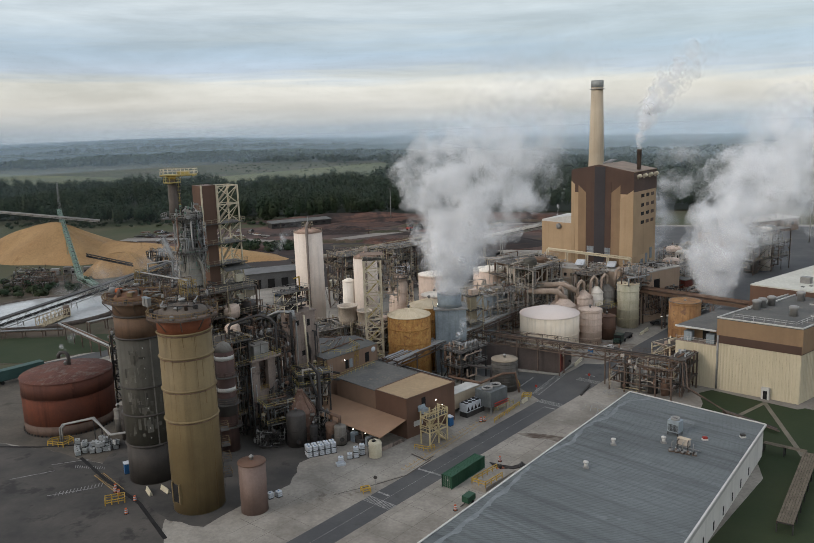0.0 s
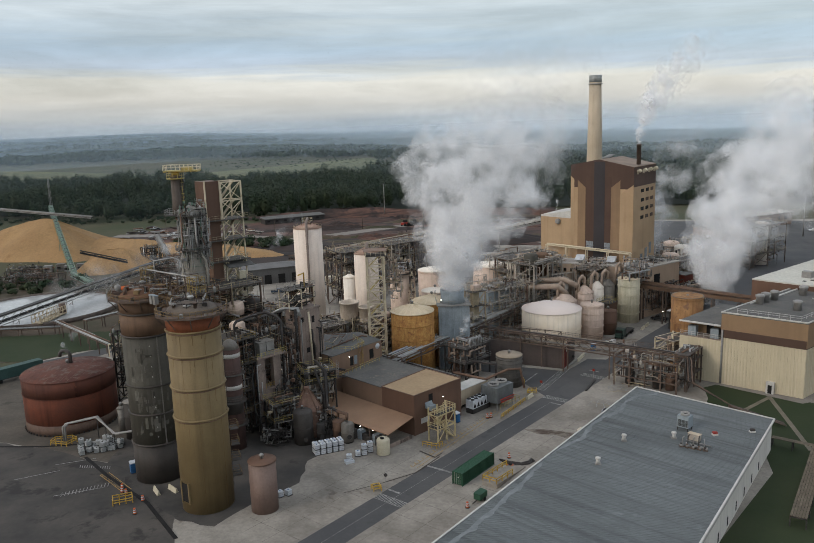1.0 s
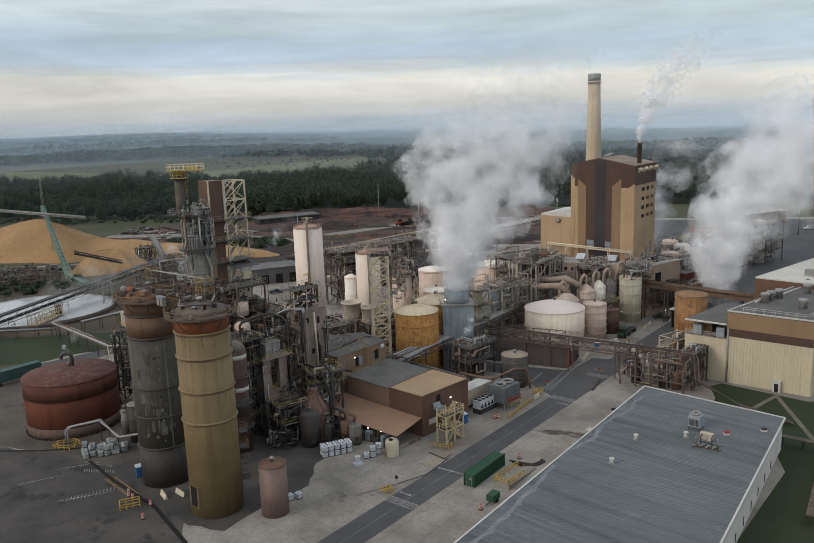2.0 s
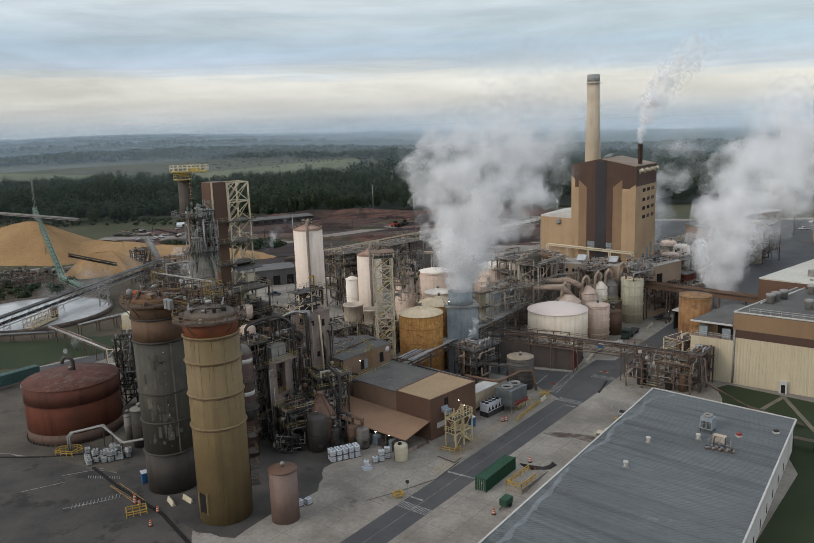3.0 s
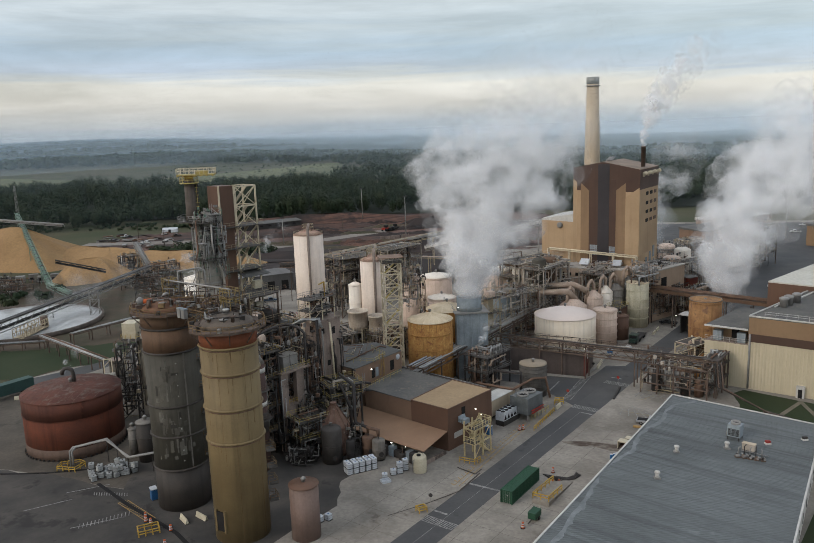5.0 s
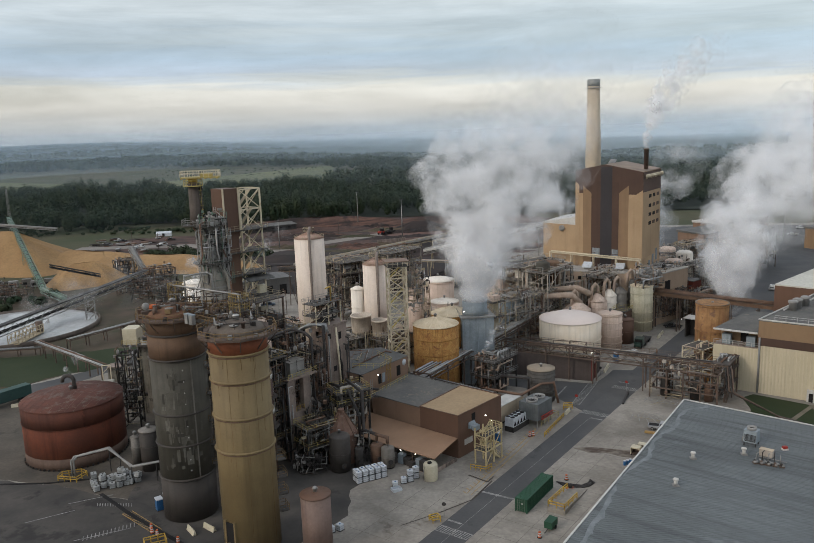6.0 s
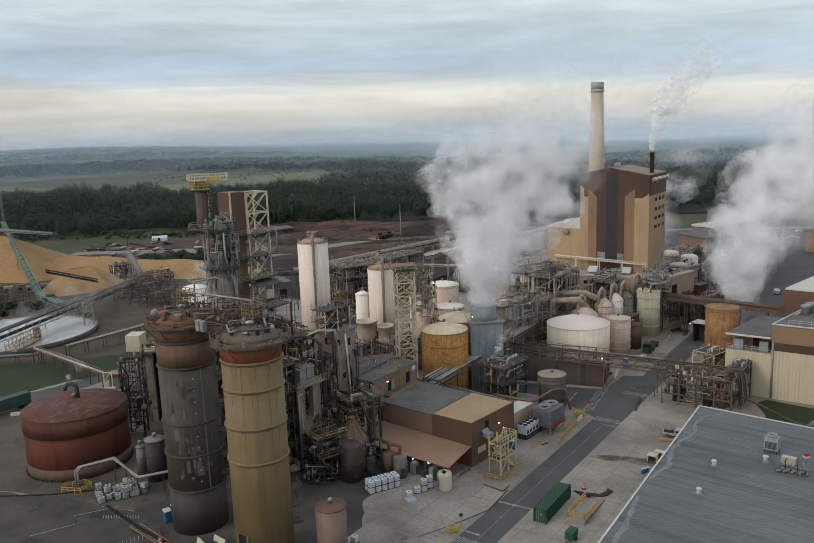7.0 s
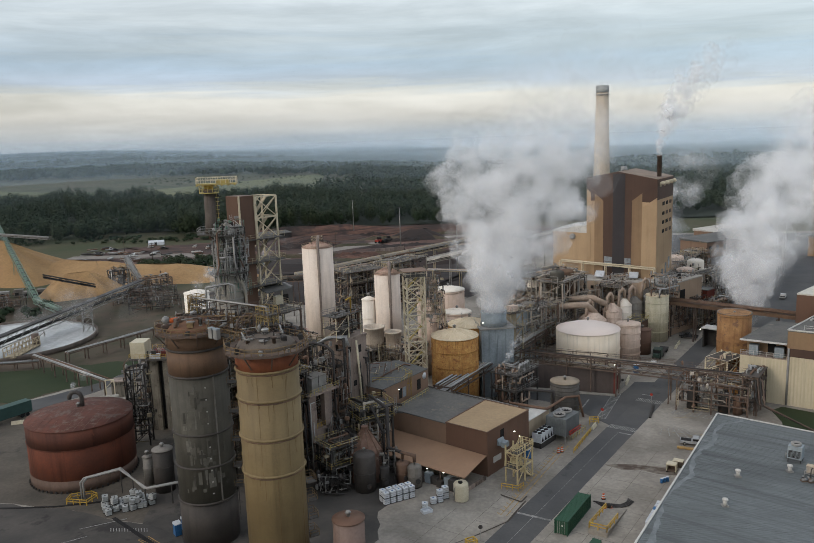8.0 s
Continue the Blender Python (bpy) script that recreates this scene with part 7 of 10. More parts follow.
MIX = (PIPE_TAN, PIPE_SILVER, STEEL_WHITE, PIPE_BROWN, STEEL_GREY, PIPE_BLACK)
for x, y, w, d, lv, seed, ves, n, lb in (
        (-61, 203, 16, 9, (5, 9), 61, [(4, 4, 0, 6, 1.8, WHITE_TANK), (9, 4, 0, 5.4, 1.8, WHITE_TANK), (13, 5, 0, 7, 1.6, PINK_TANK)], 40, "tan pipework and small white tanks"),
        (-45, 206, 14, 10, (5, 9), 62, [(4, 5, 3, 8, 1.6, GREY_TANK), (10, 6, 5, 10, 1.8, PINK_TANK)], 46, "dark steel structure of pipes beside the white silos"),
        (-84, 208, 16, 10, (6, 11), 63, [(5, 5, 0, 8, 2, WHITE_TANK)], 30, "low steel frame with tan pipes"),
        (-31, 214, 12, 12, (6, 11), 64, [(4, 6, 4, 12, 2, PINK_TANK), (9, 4, 6, 13, 1.4, STEEL_WHITE)], 50, "cream steel frame beside the cooling tower"),
        (-66, 262, 16, 12, (7, 12, 17, 21), 65, [(5, 5, 7, 14, 2.2, GREY_TANK), (11, 6, 12, 19, 2.0, DARK_VESSEL)], 44, "dark open steel structure behind the white silo"),
        (-52, 292, 20, 10, (8, 14, 19), 66, [(7, 5, 8, 15, 2.2, DARK_VESSEL)], 30, "dark steel structure near the bark yard"),
        (-9, 224, 12, 8, (6, 11, 15.5), 67, [(3, 4, 11.5, 16.5, 1.9, GREY_TANK), (9, 4, 6.5, 14, 1.8, PINK_TANK)], 34, "cream frame with round tanks and ducts"),
        (2, 237, 16, 9, (9, 15, 20.5), 68, [(4, 4, 15.5, 23, 2.2, SILO_GREY), (10, 4, 15.5, 22.4, 2.4, SILO_BROWN)], 40, "grey and brown hoppers on a steel frame"),
        (-6, 248, 22, 10, (10, 16, 20.5), 69, [(6, 5, 10, 19, 2.0, WHITE_TANK), (14, 5, 10, 18, 2.4, GREY_TANK)], 44, "pale steel structure below the boiler house"),
        (22, 250, 14, 8, (10, 16), 70, [(4, 4, 0, 12, 1.8, STEEL_WHITE), (9, 4, 0, 13, 1.8, GREY_TANK)], 50, "silver pipes looping over a low roof"),
        (54, 278, 16, 12, (8, 14), 71, [(4, 5, 0, 15, 3.2, PINK_TANK), (12, 6, 0, 17, 3.0, WHITE_TANK)], 26, "round tanks beside the boiler house"),
        (66, 292, 20, 10, (6, 11), 72, [(5, 5, 0, 9, 2.2, WHITE_TANK)], 30, "pipework and pumps along the far road"),
        (96, 330, 26, 12, (6, 12, 18), 73, [(6, 5, 0, 14, 3, GREY_TANK), (15, 5, 0, 18, 3, WHITE_TANK)], 30, "far process units beside the road"),
        (78, 346, 12, 8, (5, 10), 75, [(3, 4, 0, 9, 2.4, GREY_TANK), (9, 4, 0, 7, 2.0, PINK_TANK)], 26, "pumps and tanks behind the boiler house"),
        (64, 318, 14, 10, (6, 12), 76, [(4, 5, 0, 13, 3.4, PINK_TANK), (11, 5, 0, 10, 2.2, WHITE_TANK)], 30, "beige tank and ducts behind the boiler house"),
        (52, 254, 16, 5, (4, 8), 77, [(4, 2, 0, 6, 1.2, STEEL_DARK)], 40, "dark pipework below the rusty pipe bridge"),
        (118, 268, 18, 10, (8, 16, 24), 74, [(5, 5, 8, 20, 2, STEEL_DARK), (12, 5, 8, 26, 1.6, STEEL_DARK)], 36, "dark pipe structure beside the mill hall")):
    pale = seed in (61, 64, 67, 68, 69, 70, 71, 72, 76)
    process_unit("pipe_structure", x, y, 40 if seed % 2 else 53, w, d, lv, lb, seed, STEEL_DULL if pale or seed % 3 == 0 else STEEL_BROWN, ves, n, 3, 2, STEEL_DULL if pale else STEEL_TAN, True, (0.1, 0.3), PALEMIX if pale else MIX, True, 70, None)

# cone-roofed tanks and cyclones beside the white tank
for x, y, r, h, hc, mt, lb in ((11.5, 239.5, 4.2, 8.6, 3.0, PINK_TANK, "beige steel cone-roofed tank with a duct"), (18.5, 243.5, 2.9, 10.4, 2.4, PINK_TANK, "beige ribbed tank with a swan-neck duct"), (22.8, 246, 2.2, 11.4, 2.2, WHITE_TANK, "white ribbed tank with a swan-neck duct"), (26.5, 248.4, 2.4, 11.8, 2.0, GREY_TANK, "grey ringed tank with a cone roof"), (31.5, 252, 2.3, 13.2, 2.2, GREY_TANK, "grey tank with a pointed roof")):
    t = cone_tank("cone_tank", x, y, r, h, hc, mt, mt, lb, 12, tuple(h * k / 5 for k in range(1, 5)), 28)
    part("swan_neck", M().tube([(0, 0, h + hc - 0.5), (0, 0, h + hc + 2.2), (-0.8, -0.4, h + hc + 3.0), (-1.8, -1.0, h + hc + 2.0), (-2.4, -1.4, h - 2)], 0.45, 10), PIPE_TAN, t)
bd = thing("big_duct", 0, 0, 0, 0, "large tan duct pair with a silver section", "duct")
part("duct", M().tube([(-2, 238.5, 13.2), (5, 238.5, 13.4), (9.5, 238.5, 13.4), (12.5, 239.5, 10.5)], 0.95, 14), PIPE_TAN, bd)
part("silver_duct", M().tube([(-5.5, 238.6, 13.1), (-1.0, 238.5, 13.2)], 1.0, 14), PIPE_SILVER, bd)
part("duct", M().tube([(2, 242, 14.6), (12, 242.5, 14.8), (16, 241, 13)], 0.9, 14), PIPE_TAN, bd)
bx = thing("brown_box_frame", 25.5, 236.5, 0, 53, "brown open frame with yellow pipes beside the cream tank", "steel frame")
steel_bay(bx, 5, 4, (4, 8), STEEL_BROWN, 0.25, 2, 2, True, True, PALE_YELLOW)
part("panel", M().box(-0.1, -0.1, 0, 5.1, 0.0, 7.8), CLAD_BROWN, bx)
bpipe = thing("rusty_pipe_bridge", 34.5, 250.5, 0, -39.5, "long rusty enclosed pipe bridge across the road", "pipe bridge")
part("casing", M().box(0, -1.2, 10.9, 46, 1.2, 11.9), SILO_BROWN, bpipe)
for k in range(6):
    for s in (-1, 1):
        part("post", M().beam((4 + 8 * k, s, 0), (4 + 8 * k, s, 10.4), 0.35), STEEL_BROWN, bpipe)
for k in range(4):
    part("pipe", M().tube([(0, -1.4 + 0.9 * k, 12.7), (46, -1.4 + 0.9 * k, 12.7)], 0.22, 6), PIPE_BROWN, bpipe)
bunker = thing("dark_bay", 44, 236, 0, -39.5, "dark open loading bay with a pale roof", "loading bay")
part("back_wall", M().box(0, 3, 0, 9, 3.3, 6), STEEL_DARK, bunker)
part("roof", M().box(-0.3, -1, 6, 9.3, 3.6, 6.3), TRIM, bunker)
for x in (0, 9):
    part("side_wall", M().box(x - 0.2, 0, 0, x + 0.2, 3, 6), STEEL_DARK, bunker)


# ---- pipe racks ----
def pipe_rack(name, p, q, width, z, label, seed, lanes=7, step=7.0, posts=True, mat=STEEL_BROWN, mats=None, tiers=2, rail=None, skip=(), gap=1.3, radii=(0.09, 0.12, 0.16, 0.22)):
    p, q = Vector(p), Vector(q)
    length = (q - p).length
    t = thing(name, p.x, p.y, 0, math.degrees(math.atan2(q.y - p.y, q.x - p.x)), label, "pipe rack")
    rng = random.Random(seed)
    n = max(1, round(length / step))
    for i in range(n + 1):
        x = length * i / n
        if posts and i not in skip:
            for y in (0, width):
                part("post", M().beam((x, y, 0), (x, y, z + gap * (tiers - 1)), 0.28), mat, t)
        for k in range(tiers):
            part("crossbeam", M().beam((x, -0.3, z + gap * k), (x, width + 0.3, z + gap * k), 0.24), mat, t)
    for y in (0, width):
        for k in range(tiers):
            part("side_beam", M().beam((0, y, z - 0.15 + gap * k), (length, y, z - 0.15 + gap * k), 0.2, 0.3), mat, t)
        if tiers > 1:
            for i in range(n):
                a, b = length * i / n, length * (i + 1) / n
                part("brace", M().beam((a, y, z), ((a + b) / 2, y, z + gap), 0.12), mat, t)
                part("brace", M().beam(((a + b) / 2, y, z + gap), (b, y, z), 0.12), mat, t)
    for k in range(tiers):
        y = 0.2
        while y < width - 0.1:
            r = rng.choice(radii)
            y += r
            a, b = (0, length) if rng.random() < 0.7 else sorted((rng.uniform(0, length * 0.4), rng.uniform(length * 0.6, length)))
            part("pipe", M().tube([(a, y, z + 0.12 + r + gap * k), (b, y, z + 0.12 + r + gap * k)], r, 6), rng.choice(mats or (PIPE_SILVER, PIPE_BROWN, PIPE_TAN, STEEL_GREY, PIPE_BLACK)), t)
            y += r + rng.uniform(0.04, width / lanes * 0.6)
    if rail:
        part("railing", rail_mesh([(0, -0.3, z + gap * (tiers - 1)), (length, -0.3, z + gap * (tiers - 1))], 1.1, 2), rail, t)
    return t


pipe_rack("pipe_rack", (37.5, 181.5), (-13, 207.5), 3.0, 6.6, "brown steel pipe rack crossing over the road", 81, lanes=2.2, step=6.2, skip=(4,), tiers=2, gap=2.3, rail=STEEL_BROWN, radii=(0.06, 0.09, 0.12, 0.17), mats=(PIPE_BROWN, STEEL_DARK, STEEL_BROWN, STEEL_DULL, STEEL_GREY, PIPE_BLACK))
pipe_rack("pipe_rack", (-33, 176.5), (12, 256), 4.6, 7.6, "long pipe rack with silver and dark pipes", 82, lanes=10, step=8, mats=(PIPE_SILVER, PIPE_SILVER, PIPE_SILVER, STEEL_DULL, STEEL_GREY, PIPE_BROWN, PIPE_BLACK))
for x, y, w, d, z, k in ((-19, 228, 12, 9, 17, 71), (-6, 236, 9, 8, 15, 72), (6, 243, 12, 8, 16, 73)):
    pc = thing("pipe_cluster", x, y, 0, 30, "cluster of pale silver and cream pipes between steel frames", "pipework", "pale pipe clusters")
    tangle(pc, random.Random(k), (0, 0, 0), (w, d, z), 110, (PIPE_SILVER, STEEL_WHITE, STEEL_DULL, PIPE_TAN, STEEL_GREY))
    for px in (0.4, w - 0.4):
        for py in (0.4, d - 0.4):
            part("post", M().beam((px, py, 0), (px, py, z), 0.22), STEEL_DULL, pc)
    for pz in (0.5 * z, z):
        for py in (0.4, d - 0.4):
            part("beam", M().beam((0.4, py, pz), (w - 0.4, py, pz), 0.2), STEEL_DULL, pc)
pipe_rack("pipe_rack", (-46.2, 188.6), (-20.4, 168.6), 3.5, 6.0, "low rack of black and silver pipes behind the grey roof", 83, mats=(PIPE_BLACK, PIPE_BLACK, STEEL_GREY, PIPE_SILVER), tiers=1)
pipe_rack("pipe_rack", (8.0, 279.0), (34.5, 256.2), 1.0, 20.6, "slim cream pipe rack along the boiler house", 84, step=9, mats=(PIPE_TAN, STEEL_WHITE), tiers=1, mat=STEEL_WHITE)
pipe_rack("pipe_rack", (-124, 204), (-158, 231), 2.4, 4.2, "brown pipe bridge to the clarifier", 85, tiers=1, mats=(PIPE_SILVER, PIPE_BROWN))
pipe_rack("pipe_rack", (-158, 231), (-245, 215), 2.4, 2.4, "low pipe rack past the clarifier", 86, tiers=1, mats=(PIPE_SILVER, STEEL_GREY, PIPE_BROWN))
pipe_rack("pipe_rack", (-150, 233), (-133, 262), 1.8, 3.6, "low pipe bridge beside the clarifier", 87, tiers=1, mats=(STEEL_GREY, PIPE_SILVER))
pipe_rack("pipe_rack", (-133, 262), (-98, 262), 1.8, 5.0, "low pipe bridge toward the chip screens", 88, tiers=1, mats=(STEEL_GREY, PIPE_SILVER))
pipe_rack("pipe_rack", (-60, 330), (40, 300), 3.0, 10.5, "far pale pipe bridge behind the steam", 89, step=12, mats=(PIPE_TAN, PIPE_SILVER), tiers=1, mat=STEEL_TAN)
process_unit("equipment_frame", 20.0, 183.6, -29, 15.5, 6.5, (2.6, 5.2, 7.4), "brown steel frame with pumps, pipes and filters", 90, STEEL_BROWN, [(3, 3, 0, 4.2, 1.2, STEEL_DARK), (6, 3.4, 0, 3.6, 1.0, GREY_TANK), (10, 3, 0, 4.6, 1.2, STEEL_DARK), (13, 3, 0, 3.8, 1.0, PIPE_BROWN)], 26, 5, 2, None, False, (0.07, 0.16), (PIPE_BROWN, STEEL_GREY, STEEL_DARK, STEEL_BROWN, PIPE_TAN), False, 24)
process_unit("wall_pipe_frame", 36.5, 178.4, 56, 9, 3.2, (3.5, 7, 9.2), "brown frame carrying pipes to the cream wall", 91, STEEL_BROWN, [], 24, 3, 2, None, True, (0.12, 0.26), (PIPE_SILVER, STEEL_GREY, PIPE_BROWN))
for k in range(4):
    t = thing("sloping_pipe", 0, 0, 0, 0, "grey pipe sloping from the frame to the lawn", "pipe")
    part("pipe", M().tube([(36 + 0.35 * k, 181 - 0.5 * k, 9), (36 + 0.35 * k, 178.5 - 0.5 * k, 8.6), (36.2 + 0.35 * k, 177.5 - 0.5 * k, 3.4), (43.5 + 0.2 * k, 168.0 - 0.6 * k, 1.0), (52, 158 - 0.6 * k, 0.8)], 0.16, 8), STEEL_BROWN if k % 2 else STEEL_DARK, t)
    part("bracket", M().box(-0.2, -0.2, 0, 0.2, 0.2, 0.9), STEEL_BROWN, t, at=pose(43.6 + 0.2 * k, 167.8 - 0.6 * k, 0))
process_unit("tan_pipe_frame", 37.6, 199.5, 40, 8, 6, (3.0, 6.5), "tan braced frame over a rusty basin", 92, STEEL_WHITE, [], 16, 2, 2, None, True, (0.14, 0.28), (PIPE_TAN, STEEL_WHITE))
basin = thing("rusty_basin", 35.6, 193.8, 0, -33, "rusty steel basin wall beside the corner building", "basin")
part("wall", M().box(0, 0, 0, 8, 0.3, 4.4), TANK_ORANGE, basin)
part("wall", M().box(0, 0, 0, 0.3, 9, 4.4), TANK_ORANGE, basin)
part("rim", M().box(-0.2, -0.2, 4.4, 8.2, 0.5, 4.6), CONCRETE, basin)

# the bund wall and what stands in it
BUND = material("bund_grey_brown", (0.10, 0.078, 0.07), (0.075, 0.06, 0.054), 0.8, scale=0.2, grain=2, streaks=0.3)
bund = thing("bund_wall", 0, 0, 0, 0, "dark brown bund wall with a red end panel", "wall")
part("wall", M().prism([(-13.2, 203.0), (8.4, 195.6), (8.6, 196.1), (-13.0, 203.5)], 0, 6.2), BUND, bund)
part("wall", M().prism([(8.4, 195.6), (12.0, 204.6), (11.5, 204.8), (7.9, 195.9)], 0, 6.2), BUND, bund)
part("end_panel", M().prism([(8.0, 195.6), (8.55, 195.4), (9.9, 198.8), (9.4, 199.0)], 0.1, 6.3), material("faded_red_panel", (0.17, 0.045, 0.035), None, 0.8, scale=0.4), bund, "faded red end panel")
part("notice", M().box(-0.5, -0.04, 4.4, 0.5, 0.04, 5.6), TRIM, bund, at=pose(9.25, 197.2, 0, 0, 0, 68))
steel_bay(thing("bund_frame", -10.5, 204, 0, -19, "brown pipe frame above the bund wall", "steel frame"), 18, 5, (6.4, 8.4), STEEL_BROWN, 0.22, 5, 2, False, False, None)
pv = process_unit("pump_skid", -17.5, 184.5, 53, 10, 7, (4.6, 8.6), "crowded pump skid with silver elbows", 93, STEEL_DARK, [(3, 3, 5, 8, 0.9, STEEL_GREY), (7, 4, 0, 4, 1.2, STEEL_DARK)], 64, 3, 2, STEEL_GREY, True, (0.1, 0.3), (PIPE_SILVER, PIPE_TAN, PIPE_BROWN, PIPE_BLACK, STEEL_GREY))
for k in range(4):
    part("looped_pipe", M().tube([(3 + 1.2 * k, 1, 8.7), (3 + 1.2 * k, 1, 10.2), (3.5 + 1.2 * k, 1, 10.7), (4 + 1.2 * k, 1, 10.2), (4 + 1.2 * k, 1, 8.9)], 0.24, 8), PIPE_SILVER, pv)
tp = thing("tank_pipe_run", 0, 0, 0, 0, "rusty pipe run round the small grey tank", "pipe")
part("pipe", M().tube([(-20, 176, 5.4), (-12, 172.6, 4.9), (-6.8, 179.2, 5.2), (-3.6, 180, 5.2), (-2.6, 179.2, 0.4)], 0.28, 8), PIPE_BROWN, tp)
part("pipe", M().tube([(-16, 181, 6.8), (-9.6, 178.6, 6.8), (-9.6, 178.6, 0.3)], 0.3, 8), PIPE_BLACK, tp)

# ---- chillers and the yellow stair beside the brown building ----
ch = thing("chiller_trailer", -14.6, 171.6, 0, 53, "pale grey chiller trailer with a flat roof", "chiller")
part("body", M().box(-7.2, -1.5, 0.9, 3.2, 2.0, 4.6), CLAD_PALE, ch)
part("roof", M().box(-7.3, -1.6, 4.6, 3.3, 2.1, 4.75), TRIM, ch)
part("chassis", M().box(-7.0, -1.2, 0.4, 3.0, 1.6, 0.9), STEEL_DARK, ch)
fc = thing("fan_chiller", -12.9, 166.4, 0, 53, "white air-cooled chiller with black fan openings", "chiller")
part("body", M().box(-4.6, -1.2, 1.2, 1.8, 1.0, 3.2), WHITE_PLASTIC, fc)
for k in range(5):
    part("fan", M().lathe([(0.48, 3.2), (0.48, 3.32), (0.3, 3.3)], 14, -4.0 + 1.3 * k, -0.6), DARK, fc)
    part("fan", M().lathe([(0.48, 3.2), (0.48, 3.32), (0.3, 3.3)], 14, -4.0 + 1.3 * k, 0.5), DARK, fc)
    part("side_grille", M().add([(-4.5 + 1.28 * k, -1.22, 1.4), (-3.4 + 1.28 * k, -1.22, 1.4), (-3.95 + 1.28 * k, -1.22, 2.6)], [(0, 1, 2)]), DARK, fc)
part("skid", M().box(-4.6, -1.2, 0, 1.8, 1.0, 1.2), STEEL_DARK, fc)
cu = thing("evaporative_cooler", -9.4, 168.0, 0, 53, "grey evaporative cooler with two roof fans", "cooler")
part("casing", M().box(-2.8, -2.4, 1.6, 3.4, 2.4, 5.4), material("dull_galvanised", (0.15, 0.16, 0.16), (0.105, 0.112, 0.112), 0.6, scale=0.4, grain=3, streaks=0.4), cu)
part("fan_guard", M().lathe([(1.35, 5.4), (1.35, 5.9), (1.15, 5.9), (1.1, 5.5)], 20, -1.2, 0), STEEL_GREY, cu)
part("fan_guard", M().lathe([(1.35, 5.4), (1.35, 5.9), (1.15, 5.9), (1.1, 5.5)], 20, 1.9, 0), STEEL_GREY, cu)
for a in (-1.2, 1.9):
    for k in range(4):
        part("fan_blade", M().box(-1.0, -0.12, 5.6, 1.0, 0.12, 5.64), DARK, cu, at=pose(a, 0, 0, 0, 0, 45 * k))
for x in (-2.6, 0.3, 3.2):
    for y in (-2.2, 2.2):
        part("leg", M().beam((x, y, 0), (x, y, 1.6), 0.2), STEEL_GREY, cu)
part("pipe", M().tube([(-2, -2.9, 2.0), (3, -2.9, 2.0)], 0.16), RED, cu)
part("pipe", M().tube([(-2, -2.9, 2.6), (3, -2.9, 2.6)], 0.16), RED, cu)
part("railing", rail_mesh([(-3.2, -3.6, 0.9), (4.2, -3.6, 0.9), (4.2, 2.4, 0.9)], 1.2, 1.4), PALE_YELLOW, cu)
STAIR = material("cream_yellow_steel", (0.60, 0.49, 0.29), (0.46, 0.37, 0.20), 0.6, scale=0.5, grain=4, stain=(0.30, 0.17, 0.07), stain_at=0.62)
sy = thing("yellow_stair", -24.2, 147.4, 0, 52, "faded cream-yellow steel stair tower with two flights", "stair")
for x in (0, 2.7, 5.4):
    for y in (-0.9, -3.5):
        part("post", M().beam((x, y, 0), (x, y, 7.4 if x > 2 or y > -1 else 6.2), 0.26), STAIR, sy)
for z in (3.2, 6.2):
    for y in (-0.9, -3.5):
        part("beam", M().beam((0, y, z - 0.15), (5.4, y, z - 0.15), 0.2, 0.3), STAIR, sy)
    for x in (0, 5.4):
        part("beam", M().beam((x, -0.9, z - 0.15), (x, -3.5, z - 0.15), 0.2, 0.3), STAIR, sy)
part("landing", M().box(-0.2, -3.6, 3.2, 1.6, -0.8, 3.3), GRATING, sy)
part("landing", M().box(-0.2, -3.6, 6.2, 5.6, -2.2, 6.3), GRATING, sy)
part("landing", M().box(4.2, -2.2, 6.2, 5.6, -0.4, 6.3), GRATING, sy)
guard(sy, [(-0.2, -0.8, 3.3), (-0.2, -3.6, 3.3), (1.6, -3.6, 3.3)], 1.1, 0.9, False, 0.09, STAIR)
guard(sy, [(5.6, -0.4, 6.3), (5.6, -3.6, 6.3), (-0.2, -3.6, 6.3), (-0.2, -2.2, 6.3), (4.2, -2.2, 6.3)], 1.1, 0.9, False, 0.09, STAIR)
for x0, z0, x1, z1, y in ((5.2, 0, 1.6, 3.2, -3.3), (1.5, 3.2, 4.8, 6.2, -1.9)):
    fl = part("flight", M().beam((x0, y, z0), (x1, y, z1), 0.12, 0.34).beam((x0, y + 1.0, z0), (x1, y + 1.0, z1), 0.12, 0.34), STAIR, sy)
    for o in (0, 1.0):
        for dz in (0.55, 1.05):
            part("handrail", M().beam((x0, y + o, z0 + dz), (x1, y + o, z1 + dz), 0.08), STAIR, fl)
        for f in (0.05, 0.35, 0.65, 0.95):
            part("baluster", M().beam((x0 + (x1 - x0) * f, y + o, z0 + (z1 - z0) * f), (x0 + (x1 - x0) * f, y + o, z0 + (z1 - z0) * f + 1.05), 0.07), STAIR, fl)
    for k in range(11):
        f = (k + 0.5) / 11
        part("tread", M().box(-0.15, 0, -0.02, 0.15, 1.0, 0.03), STAIR, fl, at=pose(x0 + (x1 - x0) * f, y, z0 + (z1 - z0) * f))
